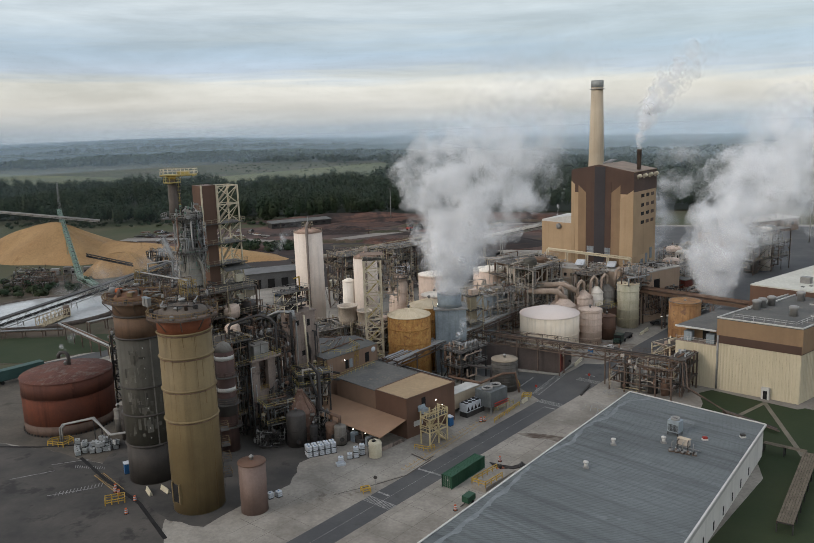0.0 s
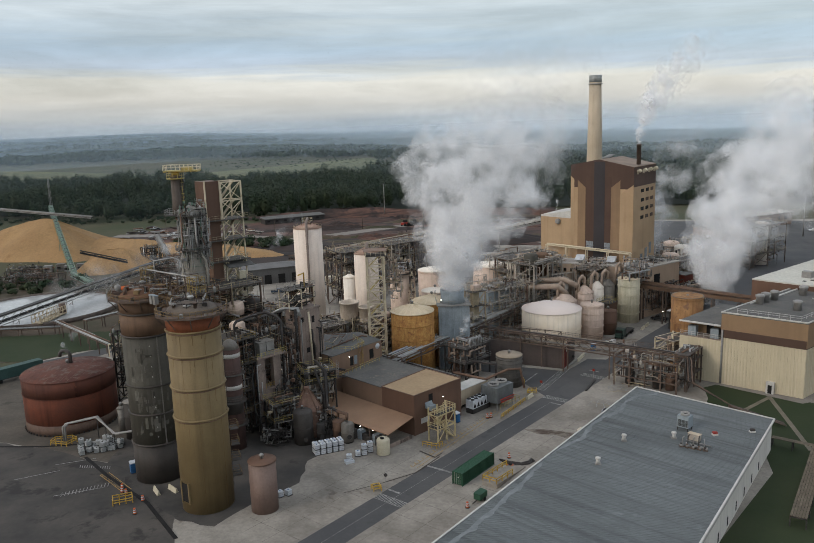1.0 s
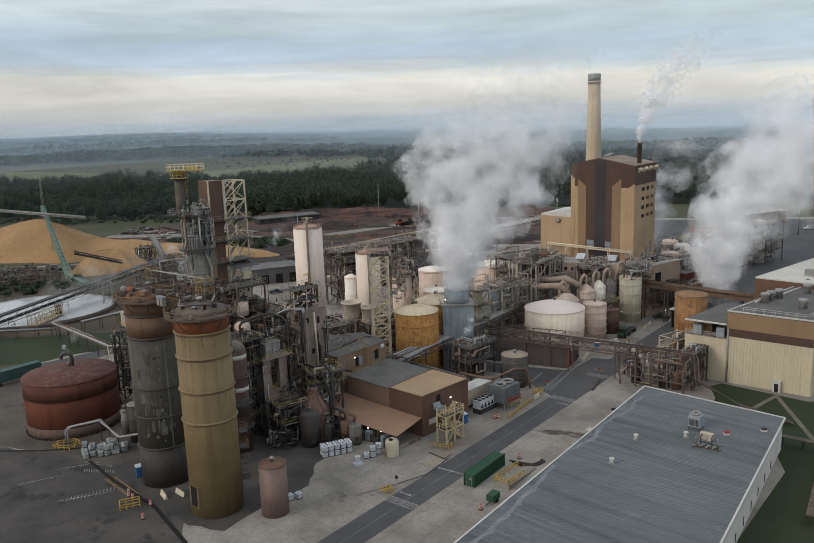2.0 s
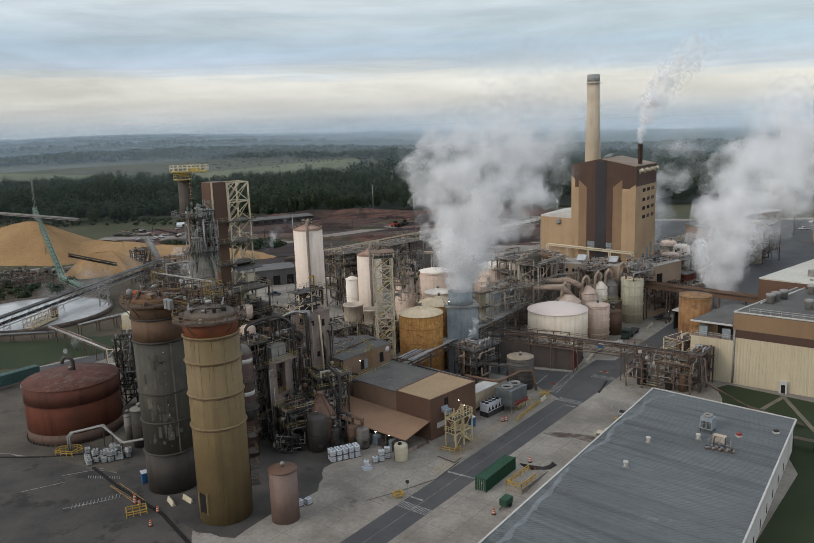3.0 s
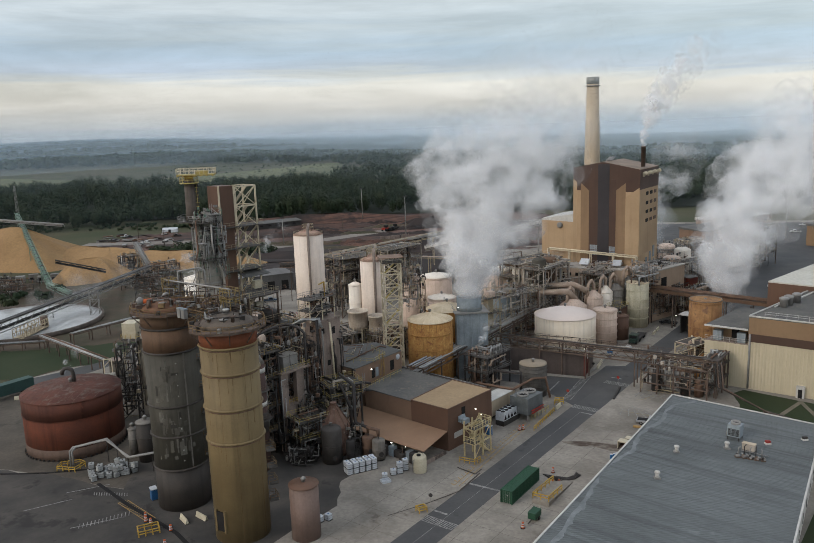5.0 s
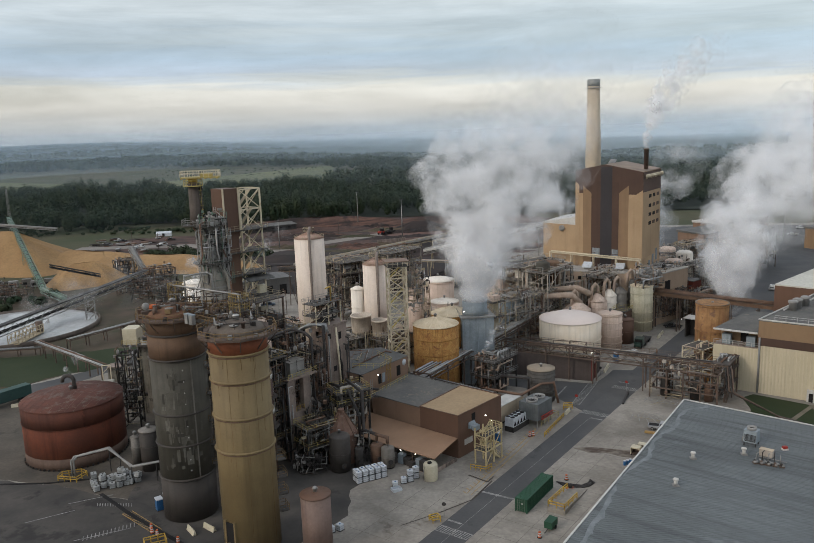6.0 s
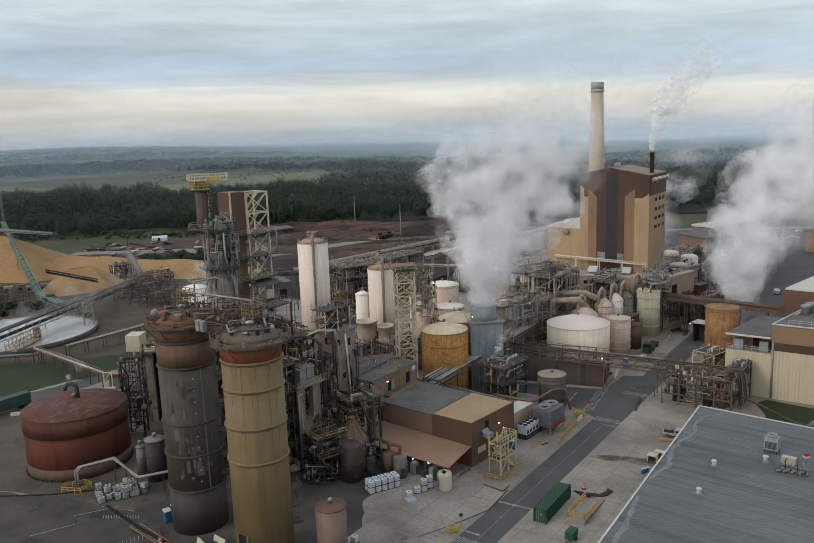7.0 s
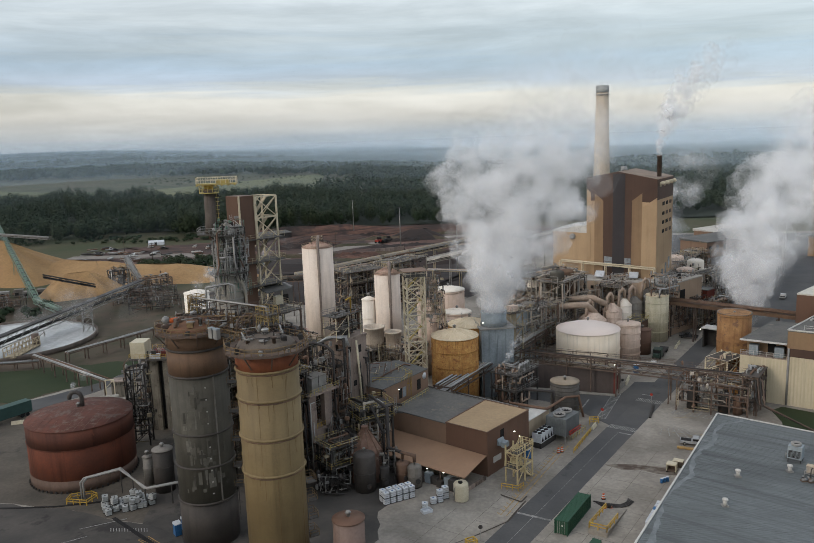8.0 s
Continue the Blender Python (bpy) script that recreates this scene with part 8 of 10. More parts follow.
for x0, z0, x1, z1, y in ((0, 0.2, 2.7, 3.0, -3.5), (2.7, 3.2, 5.4, 6.0, -3.5), (2.7, 0.2, 5.4, 3.0, -0.9), (0, 6.0, 2.7, 3.2, -0.9)):
    part("brace", M().beam((x0, y, z0), (x1, y, z1), 0.14), STAIR, sy)
guard(thing("guard_rail", 0, 0, 0, 0, "yellow tubular guard rail on the concrete", "guard rail"), [(-24.6, 144.0, 0), (-21.6, 142.8, 0), (-20.4, 144.2, 0)], 1.1, 1.0, False, 0.12, YELLOW)


def boardwalk(p, q, width, z, planks, label):
    """A raised walkway of long planks on posts."""
    p, q = Vector(p), Vector(q)
    length = (q - p).length
    t = thing("boardwalk", p.x, p.y, 0, math.degrees(math.atan2(q.y - p.y, q.x - p.x)), label, "boardwalk")
    n = max(2, round(length / 4.5))
    for i in range(n):
        for j in range(planks):
            y = width * j / planks
            part("plank", M().box(length * i / n + 0.02, y + 0.03, z - 0.08, length * (i + 1) / n - 0.02, y + width / planks - 0.03, z + 0.02 * (j % 2)), PLANK, t)
    for i in range(n + 1):
        x = min(max(length * i / n, 0.1), length - 0.1)
        part("crossbeam", M().beam((x, 0, z - 0.2), (x, width, z - 0.2), 0.2), STEEL_DARK, t)
        for y in (0.1, width - 0.1):
            part("post", M().beam((x, y, 0), (x, y, z - 0.1), 0.2), STEEL_DARK, t)
    return t


PLANK = material("weathered_plank", (0.155, 0.125, 0.09), (0.095, 0.077, 0.057), 0.9, scale=0.5, grain=3)
boardwalk((52.3, 143.2), (38.6, 115.5), 2.6, 2.0, 6, "weathered plank boardwalk across the lawn")
boardwalk((45.9, 147.0), (52.6, 142.9), 1.4, 2.0, 3, "narrow plank walkway from the warehouse corner")


# ---- roof equipment of the warehouse ----
def roof_unit(x, y, label):
    t = thing("rooftop_unit", x, y, 6.62, -37.5, label, "rooftop unit")
    part("casing", M().box(-1.15, -1.0, 0.7, 1.15, 1.0, 3.0), BLUE_GREY, t)
    for k in range(7):
        part("louvre", M().box(-1.0, -1.05, 0.95 + 0.2 * k, 1.0, -1.0, 1.05 + 0.2 * k), DARK, t)
    part("side_grille", M().box(-1.2, -0.8, 1.6, -1.15, 0.8, 2.6), DARK, t)
    part("fan_ring", M().lathe([(0.85, 3.0), (0.85, 3.5), (0.7, 3.5), (0.65, 3.1)], 18), STEEL_GREY, t)
    part("fan", M().lathe([(0.65, 3.12), (0.65, 3.16)], 12), DARK, t)
    for sx in (-1, 1):
        for sy_ in (-0.9, 0.9):
            part("leg", M().beam((sx, sy_, 0), (sx, sy_, 0.7), 0.14), STEEL_DARK, t)
    part("pipe", M().tube([(-1.2, 0.4, 0.9), (-1.7, 0.4, 0.9), (-1.7, 0.4, 0.1)], 0.1), STEEL_GREY, t)
    return t


roof_unit(27.2, 139.3, "tall blue-grey rooftop cooling unit on legs")
fan_block = thing("fan_plinth", 27.9, 133.6, 6.62, -37.5, "pale metal plenum box behind the roof fans", "rooftop unit")
part("casing", M().box(-1.3, -0.5, 0.3, 0.9, 0.5, 1.5), STEEL_DULL, fan_block)
part("lid", M().box(-1.35, -0.55, 1.5, 0.95, 0.55, 1.56), CLAD_PALE, fan_block)
for x in (-1.1, 0.7):
    part("leg", M().box(x - 0.1, -0.4, 0, x + 0.1, 0.4, 0.3), STEEL_DARK, fan_block)
part("pipe", M().tube([(-1.3, -0.9, 0.3), (3.4, -0.9, 0.3)], 0.09), STEEL_GREY, fan_block)
for k in range(5):
    x, y = 24.9 + 0.95 * k, 131.3 - 0.42 * k
    t = thing("exhaust_fan", x, y, 6.62, 20 * k, "small dark roof exhaust fan with a riser", "roof fan", "roof exhaust fans")
    part("base", M().box(-0.4, -0.4, 0, 0.4, 0.4, 0.22), STEEL_BROWN, t)
    part("motor", M().lathe([(0.2, 0.22), (0.24, 0.3), (0.24, 0.62), (0.12, 0.75)], 10, -0.1, 0), STEEL_BROWN if k % 2 else STEEL_DARK, t)
    part("casing", M().tube([(-0.35, -0.2, 0.4), (0.3, -0.2, 0.4)], 0.22, 10), STEEL_GREY, t)
    part("riser", M().tube([(0.2, 0.2, 0.4), (0.2, 0.2, 1.7 + 0.4 * (k % 2)), (0.6, 0.2, 2.0 + 0.4 * (k % 2))], 0.085), PIPE_BLACK if k % 2 else STEEL_GREY, t)
    part("duct", M().tube([(0, 0.3, 0.5), (0.4, 1.0, 0.5)], 0.12), STEEL_GREY, t)
for x, y, lb in ((14.9, 133.5, "pale roof vent with a domed cap"), (8.9, 123.1, "stained roof vent with a domed cap"), (24.3, 135.0, "slim pale roof vent beside the fans")):
    t = thing("roof_vent", x, y, 6.62, 0, lb, "roof vent", "roof vents")
    part("base", M().box(-0.5, -0.5, 0, 0.5, 0.5, 0.25), STEEL_GREY, t)
    part("neck", M().lathe([(0.34, 0.25), (0.34, 1.0)], 12), TRIM, t)
    part("cap", M().lathe([(0.5, 1.0), (0.45, 1.25), (0.1, 1.4)], 12), TRIM, t)
for x, y, mt, lb in ((32.2, 136.8, RED, "small red capped roof vent"), (39.5, 138.5, STEEL_DARK, "small dark roof fan")):
    t = thing("roof_fan", x, y, 6.62, 10, lb, "roof fan")
    part("base", M().box(-0.5, -0.4, 0, 0.5, 0.4, 0.3), TRIM, t)
    part("cap", M().box(-0.4, -0.3, 0.3, 0.4, 0.3, 0.7), mt, t)


# ---- loose things in the yard ----
def container(x, y, rot):
    t = thing("shipping_container", x, y, 0, rot, "dark green corrugated shipping container on the concrete", "shipping container")
    L, W, H = 11.2, 2.15, 2.5
    part("body", M().box(0.06, 0.06, 0.1, L - 0.06, W - 0.06, H), GREEN, t)
    for k in range(34):
        for y0 in (-0.01, W - 0.07):
            part("corrugation", M().box(0.25 + 0.32 * k, y0, 0.25, 0.42 + 0.32 * k, y0 + 0.08, H - 0.15), GREEN, t)
        if k < 30:
            part("roof_rib", M().box(0.4 + 0.36 * k, 0.2, H, 0.52 + 0.36 * k, W - 0.2, H + 0.03), GREEN, t)
    for a in (0, L):
        for b in (0, W):
            part("corner_post", M().beam((a, b, 0), (a, b, H + 0.05), 0.16), GREEN, t)
    for z in (0.1, H):
        for b in (0, W):
            part("side_rail", M().beam((0, b, z), (L, b, z), 0.13), GREEN, t)
    for b in (0.5, 0.9, 1.3, 1.7):
        part("lock_bar", M().beam((-0.04, b, 0.2), (-0.04, b, H - 0.1), 0.05), STEEL_GREY, t)
    part("placard", M().box(-0.06, 0.75, 1.5, -0.03, 1.0, 1.75), TRIM, t)
    return t


container(-17.1, 127.4, 59.5).matrix_basis = pose(-15.3, 126.3, 0, 0, 0, 59.5)


def tote(stack=1):
    t = thing("tote_tank", 0, 0, 0, 0, "white plastic bulk tote in a wire cage", "tote tank", "stacked totes")
    part("pallet", M().box(-0.6, -0.5, 0, 0.6, 0.5, 0.14), STEEL_DARK, t)
    part("bottle", M().prism([(-0.52, -0.42), (-0.44, -0.5), (0.44, -0.5), (0.52, -0.42), (0.52, 0.42), (0.44, 0.5), (-0.44, 0.5), (-0.52, 0.42)], 0.14, 1.1), WHITE_PLASTIC if stack == 2 else material("dirty_plastic", (0.40, 0.41, 0.40), (0.27, 0.275, 0.265), 0.6, scale=0.9, stain=(0.16, 0.16, 0.15)), t)
    part("lid", M().lathe([(0.14, 1.1), (0.14, 1.18)], 10), BLUE if stack == 2 else STEEL_DARK, t)
    for z in (0.45, 0.8):
        part("cage_bar", M().lathe([(0.0, z), (0.74, z), (0.74, z + 0.05), (0.0, z + 0.05)], 4, smooth=False), STEEL_GREY, t, at=pose(0, 0, 0, 0, 0, 45))
    return t


first = tote()
first.matrix_basis = pose(-96.4, 136.0, 0, 0, 0, 38)
rng = random.Random(7)
for i in range(7):
    for j in range(4):
        if (i, j) != (0, 0) and rng.random() < 0.92:
            p = Vector((-96.4, 136.0)) + Vector((math.cos(0.5), math.sin(0.5))) * 1.3 * i + Vector((math.sin(0.5), -math.cos(0.5))) * -1.2 * j
            copy_thing(first, pose(p.x + rng.uniform(-0.35, 0.35), p.y + rng.uniform(-0.3, 0.3), 0, 0, 0, 38 + rng.uniform(-30, 30)))
            if rng.random() < 0.3:
                copy_thing(first, pose(p.x + rng.uniform(-0.4, 0.4), p.y + rng.uniform(-0.3, 0.3), 1.2, rng.uniform(-9, 9), rng.uniform(-9, 9), 38 + rng.uniform(-40, 40)))
blue_tote = tote(2)
tagged(blue_tote, "pale blue-white bulk tote in a wire cage", group="totes by the vessels")
blue_tote.matrix_basis = pose(-46.0, 138.6, 0, 0, 0, 30)
for i in range(5):
    for j in range(2):
        for k in range(2):
            if (i, j, k) != (0, 0, 0):
                p = Vector((-46.0, 138.6)) + Vector((0.87, 0.5)) * 1.3 * i + Vector((-0.5, 0.87)) * 1.3 * j
                copy_thing(blue_tote, pose(p.x, p.y, 1.2 * k, 0, 0, 30))
for x, y, z in ((-37.4, 138.6, 0), (-36.2, 139.2, 0), (-35.2, 140.6, 0), (-35.2, 140.6, 1.2), (-36.2, 139.2, 1.2), (-38.9, 136.8, 0), (-48.6, 120.5, 0), (-47.2, 121.2, 0)):
    copy_thing(blue_tote, pose(x, y, z, 0, 0, 20 + 5 * x))
box_w = thing("spill_pallet", -38.6, 135.4, 0, 30, "shallow white plastic spill pallet", "spill pallet")
part("tray", M().box(-0.9, -0.7, 0, 0.9, 0.7, 0.12).box(-0.9, -0.7, 0.12, -0.8, 0.7, 0.5).box(0.8, -0.7, 0.12, 0.9, 0.7, 0.5).box(-0.8, -0.7, 0.12, 0.8, -0.6, 0.5).box(-0.8, 0.6, 0.12, 0.8, 0.7, 0.5), WHITE_PLASTIC, box_w)
pt = thing("poly_tank", -32.3, 140.0, 0, 20, "cream upright polyethylene tank with a domed top", "poly tank")
part("shell", M().lathe([(1.35, 0), (1.38, 0.1), (1.38, 3.0), (1.2, 3.3), (0.5, 3.55), (0.5, 3.65)], 28), CREAM_PLASTIC, pt)
part("manhole", M().lathe([(0.42, 3.5), (0.42, 3.75), (0.3, 3.8)], 14, -0.3, -0.5), DARK, pt)
for z in (1.0, 2.0):
    part("rib", M().ring(1.36, z, 0.12, 0.06, 28), CREAM_PLASTIC, pt)
part("pipe", M().tube([(-1.5, -0.4, 0.3), (-1.5, -0.4, 2.4), (-1.2, -0.4, 2.8)], 0.08), STEEL_GREY, pt)
rng = random.Random(17)
for k in range(9):
    p = Vector((-33.5, 143.5)) + Vector((-0.8, 0.6)) * 1.5 * k + Vector((-0.6, -0.8)) * rng.uniform(-1.5, 1.2)
    t = thing("pump_cabinet", p.x, p.y, 0, 53, ("dark equipment cabinet under the lean-to", "grey equipment cabinet under the lean-to")[k % 2], "cabinet")
    w, h = rng.uniform(0.5, 0.9), rng.uniform(1.3, 2.3)
    part("body", M().box(-w, -w, 0.1, w, w, h), (STEEL_DARK, BLUE_GREY, DARK_VESSEL)[k % 3], t)
    part("plinth", M().box(-w, -w, 0, w, w, 0.1), CONCRETE, t)


def toilet(x, y, rot):
    t = thing("portable_toilet", x, y, 0, rot, "blue portable toilet with a pale roof", "portable toilet", "portable toilets")
    part("cabin", M().prism([(-0.55, -0.55), (0.55, -0.55), (0.55, 0.55), (-0.55, 0.55)], 0.08, 2.05), BLUE, t)
    part("roof", M().prism([(-0.6, -0.6), (0.6, -0.6), (0.6, 0.6), (-0.6, 0.6)], 2.05, [2.2, 2.2, 2.4, 2.4]), WHITE_PLASTIC, t)
    part("door", M().box(-0.38, -0.6, 0.15, 0.38, -0.55, 1.95), BLUE, t)
    part("skid", M().box(-0.6, -0.6, 0, 0.6, 0.6, 0.08), STEEL_DARK, t)
    return t


toilet(-81.2, 128.6, 40)
toilet(-80.4, 130.4, 40)
toilet(18.0, 212.5, 55)
toilet(-18.2, 157.4, 52)


def cone(x, y):
    t = thing("traffic_drum", x, y, 0, 0, "orange and white striped traffic drum", "traffic drum", "traffic drums")
    for k in range(5):
        part("band", M().lathe([(0.3 - 0.02 * k, 0.08 + 0.2 * k), (0.28 - 0.02 * k, 0.28 + 0.2 * k)], 14), ORANGE if k % 2 == 0 else WHITE_PLASTIC, t)
    part("base", M().lathe([(0.42, 0), (0.42, 0.08)], 14), TYRE, t)
    return t


drum = cone(-6.6, 139.2)
for x, y in ((-10.6, 160.4), (-11.4, 160.0), (-73.8, 117.4), (-78.2, 119.6), (-80.0, 121.6), (-79.4, 120.4), (-73.0, 112.6), (-14.0, 118.5)):
    copy_thing(drum, pose(x, y, 0))


def jersey(x, y, rot, mt=CREAM_PLASTIC):
    t = thing("concrete_barrier", x, y, 0, rot, "cream concrete road barrier", "road barrier", "road barriers")
    part("block", M().add([(-1.5, -0.3, 0), (1.5, -0.3, 0), (1.5, 0.3, 0), (-1.5, 0.3, 0), (-1.5, -0.1, 0.85), (1.5, -0.1, 0.85), (1.5, 0.1, 0.85), (-1.5, 0.1, 0.85)], [(3, 2, 1, 0), (4, 5, 6, 7), (0, 1, 5, 4), (1, 2, 6, 5), (2, 3, 7, 6), (3, 0, 4, 7)]), mt, t)
    part("foot", M().box(-1.5, -0.36, 0, 1.5, 0.36, 0.15), mt, t)
    return t


jb = jersey(-72.6, 120.6, -50)
for x, y, r in ((-69.8, 121.6, -38), (-1.4, 173.4, 63), (13.2, 203.6, 68), (14.4, 206.6, 68), (36, 236, 63), (38, 240, 63), (31, 206, 63), (33.5, 211, 63), (-121, 188, 20), (-127, 186, 20), (-133, 184.5, 20), (-139, 183, 20)):
    copy_thing(jb, pose(x, y, 0, 0, 0, r))
for pts, lb in (([(-8.3, 159.6, 0), (-2.6, 170.8, 0)], "long yellow guard rail along the road"), ([(-2.0, 175.4, 0), (0.2, 176.0, 0), (0.4, 177.6, 0), (-1.6, 177.4, 0)], "yellow guard rail round a hydrant"), ([(-5.4, 190, 0), (-3.0, 187.0, 0), (-2.4, 183.5, 0)], "yellow guard rail on the corner"),
                ([(-79.5, 117.0, 0), (-76.5, 118.6, 0), (-75.4, 116.6, 0), (-78.4, 115.0, 0)], "yellow guard rail round a pit"), ([(-32.2, 124.2, 0), (-30.8, 124.9, 0), (-30.2, 123.8, 0), (-31.5, 123.2, 0)], "small yellow guard frame round a hydrant")):
    guard(thing("guard_rail", 0, 0, 0, 0, lb, "guard rail"), pts, 1.0, 1.3, len(pts) == 4, 0.14, YELLOW)
# raised slab with yellow rails
sl_ = thing("loading_ramp", -8.9, 125.6, 0, 60, "concrete loading ramp with yellow guard rails", "ramp")
part("slab", M().hexa([(0, 0, 0), (11, 0, 0), (11, 3.2, 0), (0, 3.2, 0)], [(0, 0, 0.9), (11, 0, 0.1), (11, 3.2, 0.1), (0, 3.2, 0.9)]), CONCRETE_YARD, sl_)
part("railing", rail_mesh([(9, 3.1, 0.3), (0.1, 3.1, 0.9), (0.1, 0.1, 0.9), (6, 0.1, 0.5)], 1.1, 1.8, False, 0.14), YELLOW, sl_)
gs = thing("generator", -11.8, 121.4, 0, 60, "small dark green towed generator", "generator")
part("body", M().prism([(-1.2, -0.7), (1.2, -0.7), (1.2, 0.7), (-1.2, 0.7)], 0.5, [1.6, 1.6, 1.7, 1.7]), GREEN, gs)
part("drawbar", M().beam((-1.2, 0, 0.5), (-2.6, 0, 0.4), 0.12), STEEL_DARK, gs)
for s in (-0.75, 0.75):
    part("wheel", M().lathe([(0.32, -0.1), (0.34, 0), (0.32, 0.1)], 16), TYRE, gs, at=pose(0.2, s, 0.34, 90, 0, 0))
for k in range(4):
    t = thing("hose", 0, 0, 0, 0, "black rubber hose lying on the concrete", "hose", "hoses")
    y = 0.5 * k
    part("hose_body", M().tube([(-8.6 + 0.3 * k, 138.2 - 0.5 * k, 0.12), (-6.4, 137.2 - 0.6 * k, 0.12), (-4.2 + 0.2 * k, 136.6 - 0.2 * k, 0.12), (-2.8, 137.6 - 0.4 * k, 0.12), (-2.2 + 0.2 * k, 139.0 - 0.4 * k, 0.12)], 0.13, 8), PIPE_BLACK, t)
tp2 = thing("pump", -6.4, 135.6, 0, 30, "small dark pump on a skid beside the hoses", "pump")
part("skid", M().box(-0.7, -0.5, 0, 0.7, 0.5, 0.2), ORANGE, tp2)
part("motor", M().lathe([(0.35, 0.2), (0.35, 0.9), (0.15, 1.0)], 12), STEEL_DARK, tp2)
for k in range(7):
    t = thing("crate", -1.2 + 0.62 * k, 129.6 + 1.1 * k, 0, 60, "white plastic crate beside the warehouse", "crate", "crates by the warehouse")
    part("box", M().box(-0.5, -0.4, 0, 0.5, 0.4, 0.7), WHITE_PLASTIC, t)
    part("lid", M().box(-0.52, -0.42, 0.7, 0.52, 0.42, 0.78), BLUE if k == 4 else WHITE_PLASTIC, t)


def sign(x, y, rot, red):
    t = thing("road_sign", x, y, 0, rot, "red octagonal stop sign on a post" if red else "small round sign on a thin post", "road sign")
    part("post", M().beam((0, 0, 0), (0, 0, 2.4), 0.07), STEEL_GREY, t)
    part("plate", M().lathe([(0.38, -0.02), (0.38, 0.02)], 8, smooth=False), RED if red else STEEL_DARK, t, at=pose(0, -0.05, 2.3, 90, 0, 0))
    return t


sign(1.6, 178.6, -30, True)
sign(15.4, 188.0, -30, True)
sign(-29.6, 125.6, 0, False)
sign(11.2, 199.6, 0, False)


# ---- vehicles ----
def pickup(x, y, rot, paint, label):
    t = thing("pickup_truck", x, y, 0, rot, label, "pickup truck")
    L = [(-2.8, 0.55), (-2.8, 1.05), (-0.4, 1.05), (-0.25, 1.75), (0.9, 1.78), (1.45, 1.12), (2.7, 1.02), (2.8, 0.55)]
    m = M()
    n = len(L)
    m.add([(a, -0.95, b) for a, b in L] + [(a, 0.95, b) for a, b in L], [tuple(range(n)), tuple(range(2 * n - 1, n - 1, -1))] + [(i, n + i, n + (i + 1) % n, (i + 1) % n) for i in range(n)])
    part("body", m, paint, t)
    part("bed", M().box(-2.65, -0.8, 1.03, -0.55, 0.8, 1.08), DARK, t)
    part("windscreen", M().add([(0.93, -0.8, 1.72), (1.45, -0.85, 1.15), (1.45, 0.85, 1.15), (0.93, 0.8, 1.72)], [(0, 1, 2, 3)]), DARK, t)
    for s in (-0.96, 0.96):
        part("side_window", M().box(-0.15, s - 0.01, 1.2, 0.95, s + 0.01, 1.62), DARK, t)
    for a in (-1.8, 1.8):
        for s in (-0.85, 0.85):
            w = part("wheel", M().lathe([(0.3, -0.13), (0.38, -0.1), (0.38, 0.1), (0.3, 0.13)], 16), TYRE, t, at=pose(a, s, 0.38, 90, 0, 0))
            part("rim", M().lathe([(0.2, -0.14), (0.2, 0.14)], 12), STEEL_GREY, w)
    return t


pickup(43.2, 246.6, 150, CAR_DARK, "dark pickup truck parked by the road")
pickup(24.4, 217.2, 150, CAR_WHITE, "white pickup truck parked under the pipe rack")
pickup(17.3, 162.7, -22, material("silver_car_paint", (0.36, 0.37, 0.38), None, 0.35, scale=0.5), "silver pickup truck with a black bed beside the warehouse")
stop = thing("wheel_stop", 13.4, 161.3, 0, -24, "long yellow timber wheel stop beside the pickup", "wheel stop")
part("beam", M().box(0, -0.35, 0.08, 3.4, 0.35, 0.42), material("faded_yellow_timber", (0.42, 0.27, 0.10), (0.33, 0.21, 0.09), 0.8, scale=0.7), stop)
for x in (0.5, 2.9):
    part("skid", M().box(x - 0.1, -0.3, 0, x + 0.1, 0.3, 0.08), STEEL_DARK, stop)
cart = thing("tool_cart", 8.9, 150.2, 0, -30, "cream steel tool cart with an open front", "cart")
part("body", M().box(-0.9, -0.8, 1.5, 0.9, 0.8, 1.75), CREAM_PLASTIC, cart)
part("side", M().box(-0.9, -0.8, 0.25, -0.8, 0.8, 1.5), CREAM_PLASTIC, cart)
part("side", M().box(0.8, -0.8, 0.25, 0.9, 0.8, 1.5), CREAM_PLASTIC, cart)
part("shelf", M().box(-0.8, -0.7, 0.3, 0.8, 0.8, 0.4), STEEL_BROWN, cart)
part("back", M().box(-0.8, 0.72, 0.4, 0.8, 0.8, 1.5), STEEL_BROWN, cart)
for x in (-0.75, 0.75):
    for y in (-0.65, 0.65):
        part("wheel", M().lathe([(0.1, -0.06), (0.15, -0.05), (0.15, 0.05), (0.1, 0.06)], 12), TYRE, cart, at=pose(x, y, 0.15, 90, 0, 0))
crate = thing("crate", 10.8, 152.3, 0, -30, "tan wooden crate beside the warehouse wall", "crate")
part("side", M().box(-0.9, -0.7, 0.1, 0.9, 0.7, 1.3), PLANK, crate)
part("lid", M().box(-0.95, -0.75, 1.3, 0.95, 0.75, 1.38), CREAM_PLASTIC, crate)
for k in range(3):
    part("skid", M().box(-0.85 + 0.75 * k, -0.7, 0, -0.65 + 0.75 * k, 0.7, 0.1), PLANK, crate)
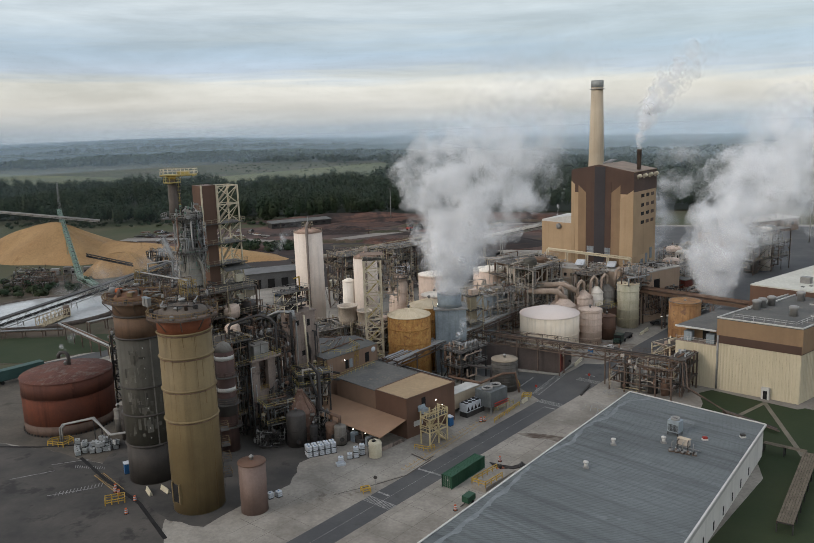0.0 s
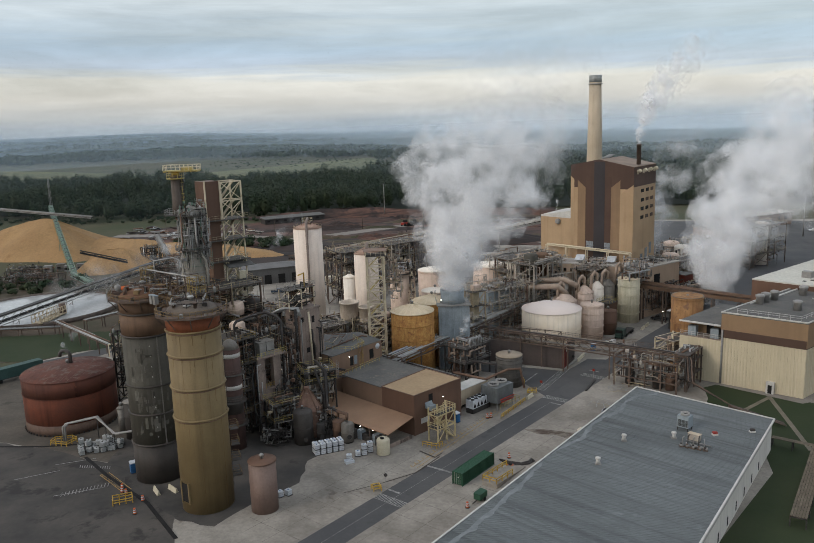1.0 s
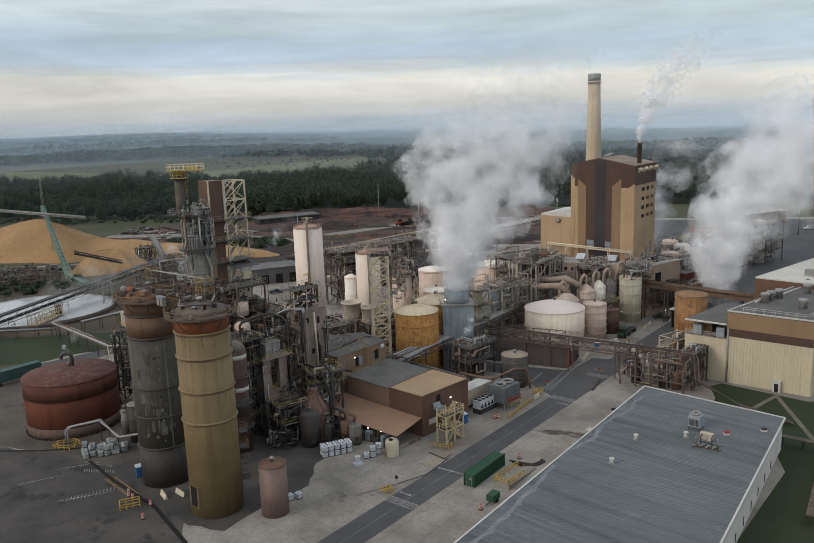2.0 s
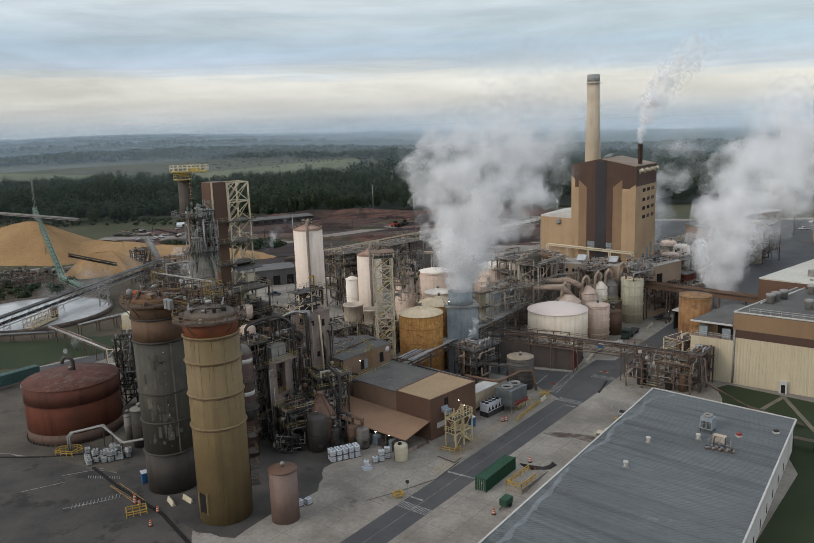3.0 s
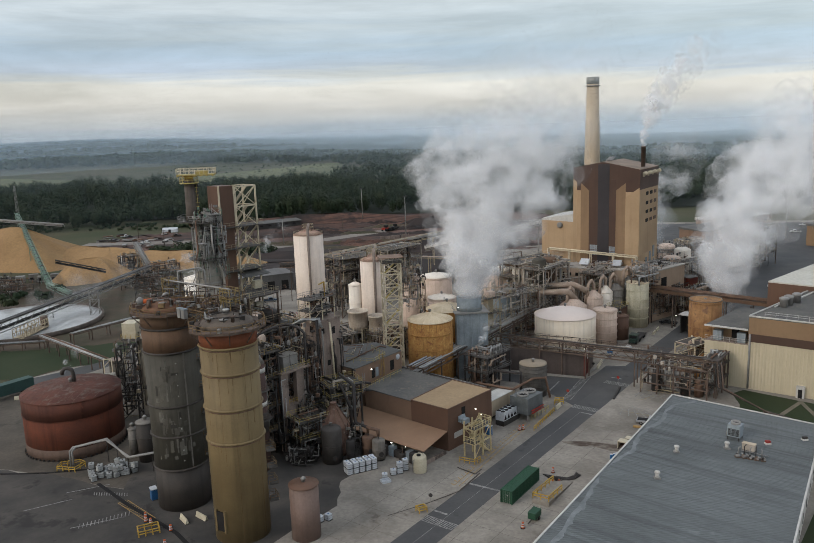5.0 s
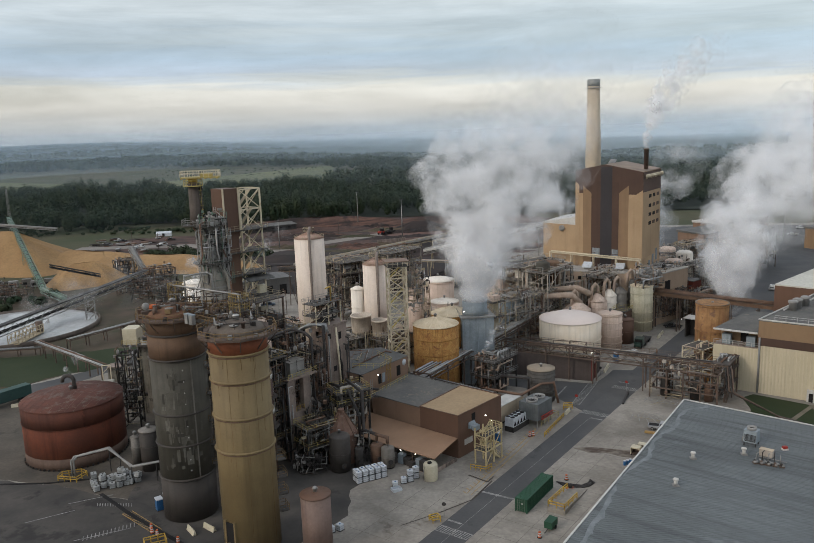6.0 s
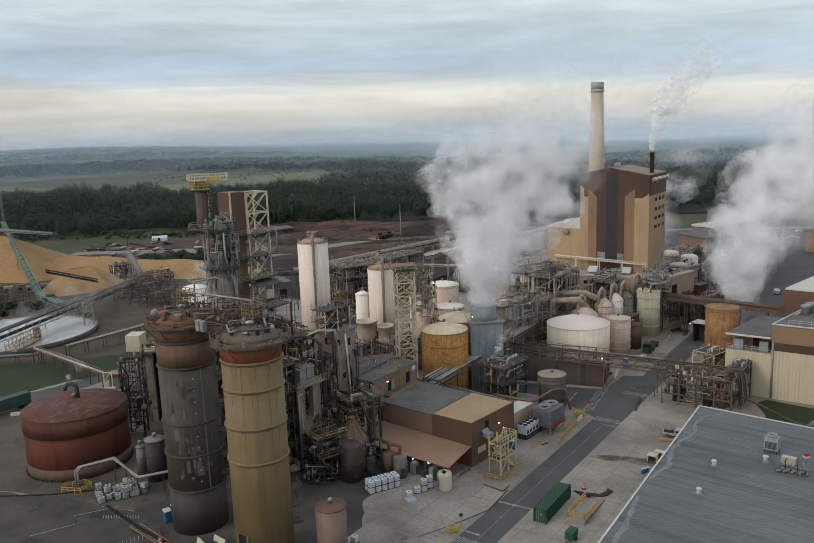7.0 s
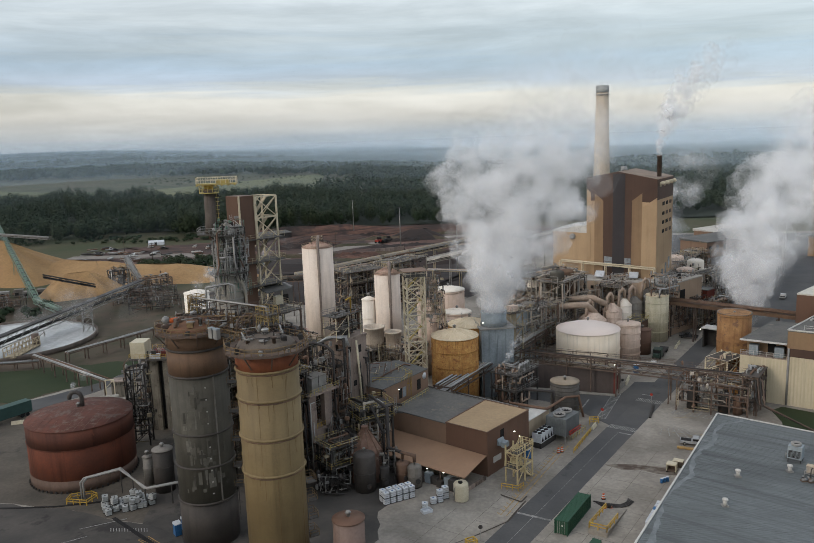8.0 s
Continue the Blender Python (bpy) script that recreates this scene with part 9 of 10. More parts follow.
for k in range(3):
    dr = thing("drum", 5.6 + 0.62 * k, 145.3 + 0.35 * k, 0, 0, "blue plastic drum with a pale lid", "drum", "drums beside the warehouse")
    part("shell", M().lathe([(0.27, 0), (0.29, 0.05), (0.29, 0.3), (0.30, 0.32), (0.29, 0.34), (0.29, 0.62), (0.30, 0.64), (0.29, 0.66), (0.29, 0.9)], 16), BLUE, dr)
    part("lid", M().lathe([(0.29, 0.9), (0.29, 0.93), (0.2, 0.93)], 16), WHITE_PLASTIC, dr)
pickup(96, 300, 60, CAR_WHITE, "white pickup truck parked on the far road")


def lorry(x, y, rot, cab, box, label, length=11.0, flat_bed=False):
    t = thing("lorry", x, y, 0, rot, label, "lorry")
    c = part("cab", M().prism([(0, -1.2), (2.4, -1.2), (2.4, 1.2), (0, 1.2)], 0.7, [3.0, 2.8, 2.8, 3.0]), cab, t)
    part("windscreen", M().box(2.38, -1.0, 1.8, 2.43, 1.0, 2.6), DARK, c)
    part("bonnet", M().box(2.4, -0.9, 0.7, 3.6, 0.9, 1.7), cab, t)
    part("chassis", M().box(-length, -0.5, 0.7, 3.2, 0.5, 0.95), STEEL_DARK, t)
    if flat_bed:
        part("bed", M().box(-length, -1.25, 0.95, -0.4, 1.25, 1.15), STEEL_DARK, t)
    else:
        part("trailer", M().box(-length, -1.3, 1.1, -0.3, 1.3, 3.9), box, t)
    for a in (2.6, -1.2, -length + 1.2, -length + 2.5):
        for s in (-1.0, 1.0):
            part("wheel", M().lathe([(0.4, -0.17), (0.5, -0.14), (0.5, 0.14), (0.4, 0.17)], 16), TYRE, t, at=pose(a, s, 0.5, 90, 0, 0))
    return t


lorry(28.2, 226.8, -118, material("dark_green_cab", (0.02, 0.045, 0.035), None, 0.4, scale=0.5), None, "green flatbed lorry parked beside the road", 8.0, True)
lorry(-146.6, 179.0, 238, TEAL, material("green_trailer", (0.05, 0.10, 0.09), None, 0.6, scale=0.3), "green trailer lorry beside the red tank", 13)


# ---- wood chip piles, clarifier and conveyors ----
def heap(name, x, y, rx, ry, h, rot, mat, label, seed, ridge=0.0, category="pile"):
    g = np.random.default_rng(seed)
    n, k = 72, 26
    m = M()
    ph = g.uniform(0, 6.28, 8)
    for j in range(k + 1):
        f = j / k
        for i in range(n):
            a = 2 * math.pi * i / n
            wob = 1 + 0.10 * math.sin(3 * a + ph[0]) + 0.06 * math.sin(7 * a + ph[1])
            cx = math.cos(a)
            px = (cx * rx * f + (ridge * math.copysign(1, cx) * min(1, abs(cx) * 2.2))) * wob
            py = math.sin(a) * ry * f * wob
            z = h * (1 - f ** 1.12) * (1 + 0.05 * math.sin(px / 5 + ph[2])) + (0.35 * math.sin(9 * a + ph[3] + 3 * f) * f * (1 - f) * 4 * h / 14)
            m.v.append((px, py, max(z, -0.2)))
    for j in range(k):
        for i in range(n):
            m.f.append((j * n + i, (j + 1) * n + i, (j + 1) * n + (i + 1) % n, j * n + (i + 1) % n))
            m.s.append(True)
    m.f.append(tuple(range(n)))
    m.s.append(True)
    ob = tagged(part(name, m, mat), label, category)
    ob.matrix_basis = pose(x, y, 0, 0, 0, rot)
    return ob


heap("chip_mound", -272, 404, 40, 36, 18.5, -15, CHIPS, "huge golden wood chip pile with steep sides", 1, 9)
heap("chip_mound", -222, 398, 34, 24, 8.0, -15, CHIPS, "long low shoulder of the golden wood chip pile", 11, 10)
heap("chip_mound", -200, 347, 15, 14, 10.4, 20, CHIPS, "golden wood chip pile below a conveyor boom", 2, 4)
heap("chip_mound", -176, 388, 40, 22, 6.5, -10, CHIPS, "low golden wood chip pile beside the hedge", 3, 8)
heap("bark_mound", -49, 508, 15, 11, 6.0, 0, COAL, "black bark pile in the dirt yard", 4, 4)
heap("bark_mound", -47, 434, 24, 8, 4.2, 62, COAL, "long dark bark bank beside the conveyor", 14, 6)
heap("bark_mound", -20, 415, 30, 12, 5.5, 20, COAL, "dark bark and coal pile near the conveyor", 5, 10)
heap("bark_mound", -110, 400, 24, 12, 2.5, -10, COAL, "low dark bark heap in the yard", 6, 8)
heap("earth_bank", -120, 545, 60, 10, 6, 5, DIRT, "long red earth bank at the forest edge", 7, 20)
heap("earth_bank", -20, 540, 50, 10, 5, -5, DIRT, "long red earth bank at the yard edge", 8, 20)
heap("earth_bank", -112, 512, 26, 9, 3, 12, DIRT, "low red earth bank in the yard", 9, 10)
retaining = thing("retaining_wall", -71.4, 447.9, 0, 30, "low grey concrete retaining wall in the bark yard", "wall")
for k in range(6):
    part("panel", M().box(3.1 * k, -0.2, 0, 3.1 * k + 3.0, 0.2, 2.2), CONCRETE, retaining)

def windrow(p, q, w, h, mat, seed, label):
    """A long low ridge of loose bark or earth with an uneven crest."""
    g = np.random.default_rng(seed)
    p, q = Vector(p), Vector(q)
    d = (q - p)
    side = Vector((-d.y, d.x)).normalized()
    n, k = max(12, int(d.length / 1.6)), 8
    crest = np.convolve(g.uniform(0.45, 1.2, n + 5), np.ones(3) / 3, "valid")
    wander = np.convolve(g.normal(0, w * 0.35, n + 7), np.ones(5) / 5, "valid")
    m = M()
    for i in range(n + 1):
        a = p + d * (i / n)
        end = min(1.0, 4 * i / n, 4 * (n - i) / n)
        for j in range(k + 1):
            f = 2 * j / k - 1
            o = a + side * (f * w * (0.7 + 0.5 * crest[i]) + wander[i])
            m.v.append((o.x, o.y, -0.1 + end * h * crest[i] * max(0, 1 - abs(f) ** 1.3) * (1 + g.uniform(-0.22, 0.22))))
    m.f = [(i * (k + 1) + j, (i + 1) * (k + 1) + j, (i + 1) * (k + 1) + j + 1, i * (k + 1) + j + 1) for i in range(n) for j in range(k)]
    m.s = [False] * len(m.f)
    return tagged(part("bark_windrow", m, mat), label, "bark pile", "bark windrows")


g_ = random.Random(404)
for k in range(26):
    y = g_.uniform(418, 560)
    x = g_.uniform(-150, 20)
    L, lean = g_.uniform(24, 75), g_.uniform(-0.12, 0.2)
    windrow((x - L / 2, y - L * lean / 2), (x + L / 2, y + L * lean / 2), g_.uniform(1.8, 4.5), g_.uniform(1.0, 3.0), (DIRT, COAL, EARTH)[k % 3], 500 + k, ("red-brown earth windrow in the bark yard", "black bark windrow in the storage yard", "brown bark windrow in the storage yard")[k % 3])

cl = thing("clarifier", -185, 262, 0, 0, "round concrete clarifier pond with milky water", "clarifier")
part("wall", M().lathe([(28.6, -0.2), (28.6, 1.6), (28.0, 1.6), (27.8, 0.4)], 96), material("dark_stained_rim", (0.15, 0.12, 0.10), (0.08, 0.066, 0.056), 0.9, scale=0.3, grain=3), cl)
# milky water, its base colour lightened further to paint in the sky's reflection
part("water", M().lathe([(28.0, 0.2), (28.0, 0.9)], 96), material("milky_sky_pale_water", (0.46, 0.46, 0.45), (0.36, 0.36, 0.355), 0.12, scale=0.05, grain=0.8, bump=0.02), cl, "milky grey water with the sky's reflection put into its colour")
part("bridge_truss", rail_mesh([(12, -25, 1.4), (12, -9, 1.4)], 3.0, 2.2, False, 0.2), STEEL_TAN, cl)
part("bridge_truss", rail_mesh([(15.5, -25, 1.4), (15.5, -9, 1.4)], 3.0, 2.2, False, 0.2), STEEL_TAN, cl)
part("bridge_deck", M().box(12, -25, 1.3, 15.5, -9, 1.6), STEEL_TAN, cl)
for a in (12, 15.5):
    for k in range(6):
        part("truss_brace", M().beam((a, -25 + 2.6 * k, 1.5), (a, -22.4 + 2.6 * k, 4.3), 0.14), STEEL_TAN, cl)
part("centre_column", M().lathe([(1.2, 0.5), (1.2, 5)], 16, 13.7, -8.5), STEEL_BROWN, cl)


def conveyor(p, q, label, w=2.2, h=2.4, mat=STEEL_BROWN, cover=STEEL_GREY, legs=4, truss=True, dark_top=False, bands=0):
    p, q = Vector(p), Vector(q)
    t = thing("conveyor", 0, 0, 0, 0, label, "conveyor")
    d = q - p
    side = Vector((-d.y, d.x, 0)).normalized() * w / 2
    up = Vector((0, 0, h))
    n = max(4, int(d.length / 4))
    for s in (-1, 1):
        for z in (0, 1):
            part("chord", M().beam(p + side * s + up * z, q + side * s + up * z, 0.25), mat, t)
        if truss:
            for i in range(n):
                a, b = p.lerp(q, i / n) + side * s, p.lerp(q, (i + 1) / n) + side * s
                part("web", M().beam(a, b + up, 0.14) if i % 2 else M().beam(a + up, b, 0.14), mat, t)
    part("belt", M().beam(p + up * 0.35, q + up * 0.35, w * 0.8, 0.3), DARK, t)
    if dark_top:
        part("top_cover", M().beam(p + up * 1.1, q + up * 1.1, w * 1.05, 0.35), STEEL_DARK, t)
    for i in range(bands):
        a = p.lerp(q, (i + 0.5) / bands) + up * 0.55
        part("band", M().tube([a, a + d.normalized() * 1.1], w * 0.5, 10), CAR_DARK if i % 2 else mat, t)
    if cover:
        part("cover", M().tube([p + up * 0.55, q + up * 0.55], w * 0.45, 8), cover, t)
    for i in range(legs):
        a = p.lerp(q, (i + 0.5) / legs)
        if a.z > 2:
            for s in (-1, 1):
                part("leg", M().beam((a.x + side.x * s * 1.3, a.y + side.y * s * 1.3, 0), a + side * s, 0.25), mat, t)
            part("leg_brace", M().beam((a.x + side.x * 1.3, a.y + side.y * 1.3, 0), (a.x - side.x, a.y - side.y, a.z * 0.7), 0.14), mat, t)
    return t


conveyor((-183, 226, 2.2), (-166, 336, 4.4), "long truss conveyor gallery passing the clarifier", 2.4, 3.0, STEEL_GREY, None, 4, dark_top=True)
conveyor((-205.5, 327, 11.5), (-187, 336, 5.0), "black radial stacker boom over the chip pile", 1.8, 1.3, STEEL_DARK, None, 0)
conveyor((-181, 357, 14.0), (-172, 350, 3.0), "steep grey covered conveyor above the chip piles", 2.4, 2.2, STEEL_GREY, STEEL_GREY, 2)
conveyor((-284, 432, 22), (-204, 318, 1.5), "pale green tube conveyor climbing over the chip pile", 2.2, 2.2, TEAL, TEAL, 3, False, bands=40)
conveyor((-330, 425, 24), (-236, 394, 20), "slim overhead boom conveyor above the chip pile", 1.5, 1.2, STEEL_GREY, STEEL_GREY, 0)
conveyor((-206, 320, 2), (-188, 304, 1), "short pale green feeder conveyor", 2.2, 2.0, TEAL, TEAL, 0)
conveyor((-100, 345, 5), (-10, 372, 17), "long conveyor gallery over the bark yard", 2.4, 2.2, STEEL_TAN, STEEL_GREY, 5)
conveyor((-40, 345, 10), (20, 330, 24), "covered conveyor rising to the boiler house", 2.6, 2.6, STEEL_GREY, TRIM, 3)
conveyor((-96, 300, 12), (-70, 268, 18), "short dark conveyor near the white silo", 2.2, 2.0, STEEL_BROWN, STEEL_DARK, 2)
ms = thing("boom_mast", -284, 433, 0, 0, "thin lattice mast above the chip pile", "mast")
for a, b in ((-1, -1), (1, -1), (1, 1), (-1, 1)):
    part("leg", M().beam((a * 1.0, b * 1.0, 0), (a * 0.3, b * 0.3, 40), 0.12), STEEL_GREY, ms)
for k in range(10):
    part("lattice", M().beam((-1.0 + 0.07 * k, -0.9 + 0.06 * k, 4 * k), (0.9 - 0.06 * k, -0.9 + 0.06 * k, 4 * k + 4), 0.08), STEEL_GREY, ms)
process_unit("chip_screen", -186, 352, 40, 10, 7, (3, 6, 9), "dark steel chip screening tower with chutes", 101, STEEL_DARK, [(5, 4, 3, 6, 1.4, STEEL_GREY)], 26, 3, 3, STEEL_GREY, deck=False, thin=20)
process_unit("chip_screen", -172, 346, 40, 16, 6, (2.5, 5), "low grey screening machinery beside the chip piles", 102, STEEL_BROWN, [], 26, 4, 2, STEEL_GREY, deck=False, thin=20)
process_unit("machine_house", -238, 318, 20, 14, 7, (3, 5), "dark machinery below the tube conveyor", 103, STEEL_DARK, [(4, 3, 0, 3, 1.6, TEAL)], 26, 3, 2, None, deck=False, thin=16)
for x, y, w, d, n, seed, lb in ((-232, 302, 26, 14, 150, 601, "dark drive machinery at the foot of the tube conveyor"), (-172, 318, 26, 12, 150, 602, "dark low conveyors and machinery beside the chip screens"), (-158, 300, 20, 8, 80, 603, "rusty frames and walkways behind the clarifier")):
    t = thing("yard_machinery", x, y, 0, 20, lb, "machinery")
    steel_bay(t, w, d, (2.6, 5.0), STEEL_DARK, 0.2, 4, 2, True, False, None)
    tangle(t, random.Random(seed), (0, 0, 0.3), (w, d, 5.6), n, (STEEL_DARK, STEEL_BROWN, PIPE_BROWN, STEEL_GREY))
ctw = thing("lattice_support", -163, 271, 0, 20, "slim lattice tower carrying the conveyor gallery", "lattice tower")
steel_bay(ctw, 3.2, 3.0, (3, 6, 9), STEEL_GREY, 0.22, 2, 2, True, False, None)
for k in range(4):
    t = thing("machine_box", -232 + 5.4 * k, 342 + 2 * (k % 2), 0, 20, "grey machinery cabin below the tube conveyor", "cabin")
    part("body", M().box(-2.0, -1.6, 0.2, 2.0, 1.6, 3.0 + 0.5 * (k % 2)), (STEEL_GREY, GREY_TANK)[k % 2], t)
    part("skid", M().box(-2.1, -1.7, 0, 2.1, 1.7, 0.2), STEEL_DARK, t)
    part("louvre", M().box(-1.4, -1.66, 1.0, 0.2, -1.6, 2.2), DARK, t)
cone_tank("white_tank", -118, 262, 4.2, 16, 1.2, WHITE_TANK, WHITE_TANK, "white tank seen beside the lattice tower", 0, (8,))
SHED_GREY = material("dull_grey_sheet", (0.15, 0.145, 0.14), (0.11, 0.105, 0.10), 0.7, scale=0.15, grain=1.5, streaks=0.4)
sh = thing("grey_shed", -118, 303, 0, 30, "long grey shed with a dull metal roof", "shed")
part("wall", M().box(0, 0, 0, 26, 14, 6.6), SHED_GREY, sh)
part("roof", M().box(-0.4, -0.4, 6.6, 26.4, 14.4, 6.9), SHED_GREY, sh)
for k in range(4):
    part("door", M().box(3 + 6 * k, -0.08, 0, 6 + 6 * k, 0.05, 4), DARK, sh)
bc = thing("cream_container", -81, 312, 0, 30, "small cream site container in the back yard", "site container")
part("body", M().box(-3.2, -1.3, 0.1, 3.2, 1.3, 2.7), CREAM_PLASTIC, bc)
part("door", M().box(-2.4, -1.34, 0.2, -0.6, -1.3, 2.4), TRIM, bc)
part("skid", M().box(-3.1, -1.2, 0, 3.1, 1.2, 0.1), STEEL_DARK, bc)
toilet(-71.6, 288, 40)
pickup(-99.6, 291, 20, material("blue_truck_paint", (0.03, 0.06, 0.10), None, 0.35, scale=0.5, bump=0), "dark blue pickup truck parked behind the process frames")
tangle(thing("machine_scrap", -100.6, 315.4, 0, 0, "rusty dismantled machine parts lying on the yard", "scrap"), random.Random(312), (-3, -2, 0.1), (3, 2, 2.2), 40, (PIPE_BROWN, STEEL_DARK, STEEL_BROWN))
process_unit("red_white_frame", -82, 221, 20, 9, 5, (4, 9.5), "red and white braced frame", 104, STEEL_WHITE, [], 10, 3, 2, RED)
for x, y, w, d, h, mt, rm, lb in ((-172, 505, 44, 10, 3.4, STEEL_DARK, ROOF_GREY, "long low dark shed at the forest edge"), (100, 395, 40, 16, 8, CLAD_MID, ROOF_GREY, "brown far building beside the road"), (160, 380, 36, 18, 10, CLAD_TAN, ROOF_GREY, "tan clad far mill building with grey roof"), (72, 345, 14, 10, 6, CLAD_PALE, ROOF_GREY, "small grey control building"), (190, 330, 40, 22, 14, CLAD_TAN, ROOF_GREY, "tan far warehouse with a grey roof"), (120, 440, 50, 14, 7, CLAD_MID, ROOF_PALE, "far shed with a pale roof near the woods")):
    t = thing("far_building", x, y, 0, 35, lb, "industrial building")
    part("wall", M().box(0, 0, 0, w, d, h), mt, t)
    part("roof", M().prism([(-0.5, -0.5), (w + 0.5, -0.5), (w + 0.5, d + 0.5), (-0.5, d + 0.5)], h, [h + 0.4, h + 0.4, h + 1.2, h + 1.2]), rm, t)
    for k in range(int(w / 6)):
        part("window", M().box(1.5 + 6 * k, -0.08, h * 0.45, 3.5 + 6 * k, 0.05, h * 0.75), DARK, t)
tent = thing("white_marquee", -228, 508, 0, 15, "white storage marquee at the edge of the yard", "marquee")
part("canopy", M().add([(0, 0, 0), (10, 0, 0), (10, 6, 0), (0, 6, 0), (0, 0, 2.0), (10, 0, 2.0), (10, 6, 2.0), (0, 6, 2.0), (0, 3, 3.2), (10, 3, 3.2)], [(0, 1, 5, 4), (1, 2, 6, 9, 5), (2, 3, 7, 6), (3, 0, 4, 8, 7), (4, 5, 9, 8), (6, 7, 8, 9)]), WHITE_PLASTIC, tent)
part("door", M().box(4, -0.05, 0, 5.6, 0.02, 2.1), DARK, tent)
rng = random.Random(77)
for k in range(26):
    x, y = rng.uniform(-262, -160), rng.uniform(440, 505)
    t = thing("scrap_pile", x, y, 0, rng.uniform(0, 180), rng.choice(("heap of scrap metal and timber on the ground", "stack of grey beams lying on the ground", "rusty equipment lying on the ground")), "scrap")
    for j in range(3):
        part("scrap_piece", M().box(-rng.uniform(1, 4), -rng.uniform(0.4, 1.2), 0.05 + 0.5 * j, rng.uniform(1, 4), rng.uniform(0.4, 1.2), 0.5 + 0.55 * j), rng.choice((STEEL_GREY, CLAD_BROWN, TRIM, STEEL_DARK, PIPE_BROWN)), t)
for k in range(12):
    pk = (rng.uniform(-250, -175), rng.uniform(448, 500)) if k < 7 else (rng.uniform(110, 190), rng.uniform(420, 470))
    pickup(pk[0], pk[1], rng.uniform(0, 180), rng.choice((CAR_WHITE, CAR_DARK, CAR_WHITE)), "pickup truck parked in the far yard")


def dozer(x, y, rot, mt, label):
    t = thing("wheel_loader", x, y, 0, rot, label, "wheel loader")
    part("body", M().prism([(-3, -1.3), (1.5, -1.3), (1.5, 1.3), (-3, 1.3)], 1.0, [2.4, 2.2, 2.2, 2.4]), mt, t)
    part("cab", M().box(-1.0, -1.0, 2.2, 0.8, 1.0, 3.8), DARK, t)
    part("bucket", M().prism([(3.2, -1.8), (4.4, -1.8), (4.4, 1.8), (3.2, 1.8)], 0.1, [1.6, 0.4, 0.4, 1.6]), STEEL_DARK, t)
    part("arm", M().beam((1.4, 0, 2), (3.4, 0, 0.9), 0.5), mt, t)
    for a in (-2, 1.4):
        for s in (-1.3, 1.3):
            part("wheel", M().lathe([(0.7, -0.3), (0.9, -0.2), (0.9, 0.2), (0.7, 0.3)], 16), TYRE, t, at=pose(a, s, 0.9, 90, 0, 0))


dozer(-66.5, 494, 30, STEEL_DARK, "dark wheel loader working in the dirt yard")
dozer(-72.2, 489, 60, RED, "red wheel loader in the dirt yard")
dozer(-44, 530, 140, YELLOW, "yellow wheel loader on the bark pile")


def light_pole(x, y, h, label):
    t = thing("light_pole", x, y, 0, 20, label, "light pole", "tall light poles")
    part("pole", M().lathe([(0.34, 0), (0.16, h)], 10), STEEL_GREY, t)
    part("crossarm", M().beam((-1.1, 0, h - 0.1), (1.1, 0, h - 0.1), 0.2), STEEL_GREY, t)
    for s in (-1, -0.35, 0.35, 1):
        part("floodlight", M().box(s - 0.25, -0.5, h - 0.1, s + 0.25, 0.2, h + 0.4), STEEL_DARK, t)
    return t


light_pole(-93.8, 541, 23.4, "tall grey floodlight mast in the dirt yard")
light_pole(-57.6, 466, 24.0, "tall grey floodlight mast beside the bark pile")
light_pole(-26, 372, 24, "tall grey floodlight mast near the conveyor")
light_pole(150, 420, 22, "tall grey floodlight mast beside the car park")
light_pole(-128, 440, 16, "floodlight mast beside the gravel track")
for x, y in ((-200, 440), (-150, 455), (-98, 475), (-232, 478), (16, 505)):
    t = thing("utility_pole", x, y, 0, 30, "brown wooden utility pole with a crossarm", "utility pole", "utility poles")
    part("pole", M().lathe([(0.2, 0), (0.14, 11)], 8), BARK, t)
    part("crossarm", M().beam((-1.2, 0, 10.3), (1.2, 0, 10.3), 0.14), BARK, t)

# lamps that are lit
for x, y, z in ((8.2, 195.4, 7.6), (40.5, 228.5, 7.5), (-31.4, 140.6, 3.0), (-21.0, 154.9, 6.9), (-19.8, 156.4, 5.2), (-44.6, 168.4, 11.6), (-24.5, 196.5, 19.0), (-35.4, 145.6, 2.6), (-38.5, 147.6, 2.6), (-38, 150.0, 2.6)):
    t = thing("wall_lamp", x, y, z, 0, "small lit bulkhead lamp", "lamp", "lit lamps")
    part("glass", M().lathe([(0.12, 0), (0.16, 0.1), (0.05, 0.22)], 10), LAMP_GLOW, t)
    part("fitting", M().lathe([(0.18, 0.22), (0.18, 0.3)], 10), STEEL_DARK, t)


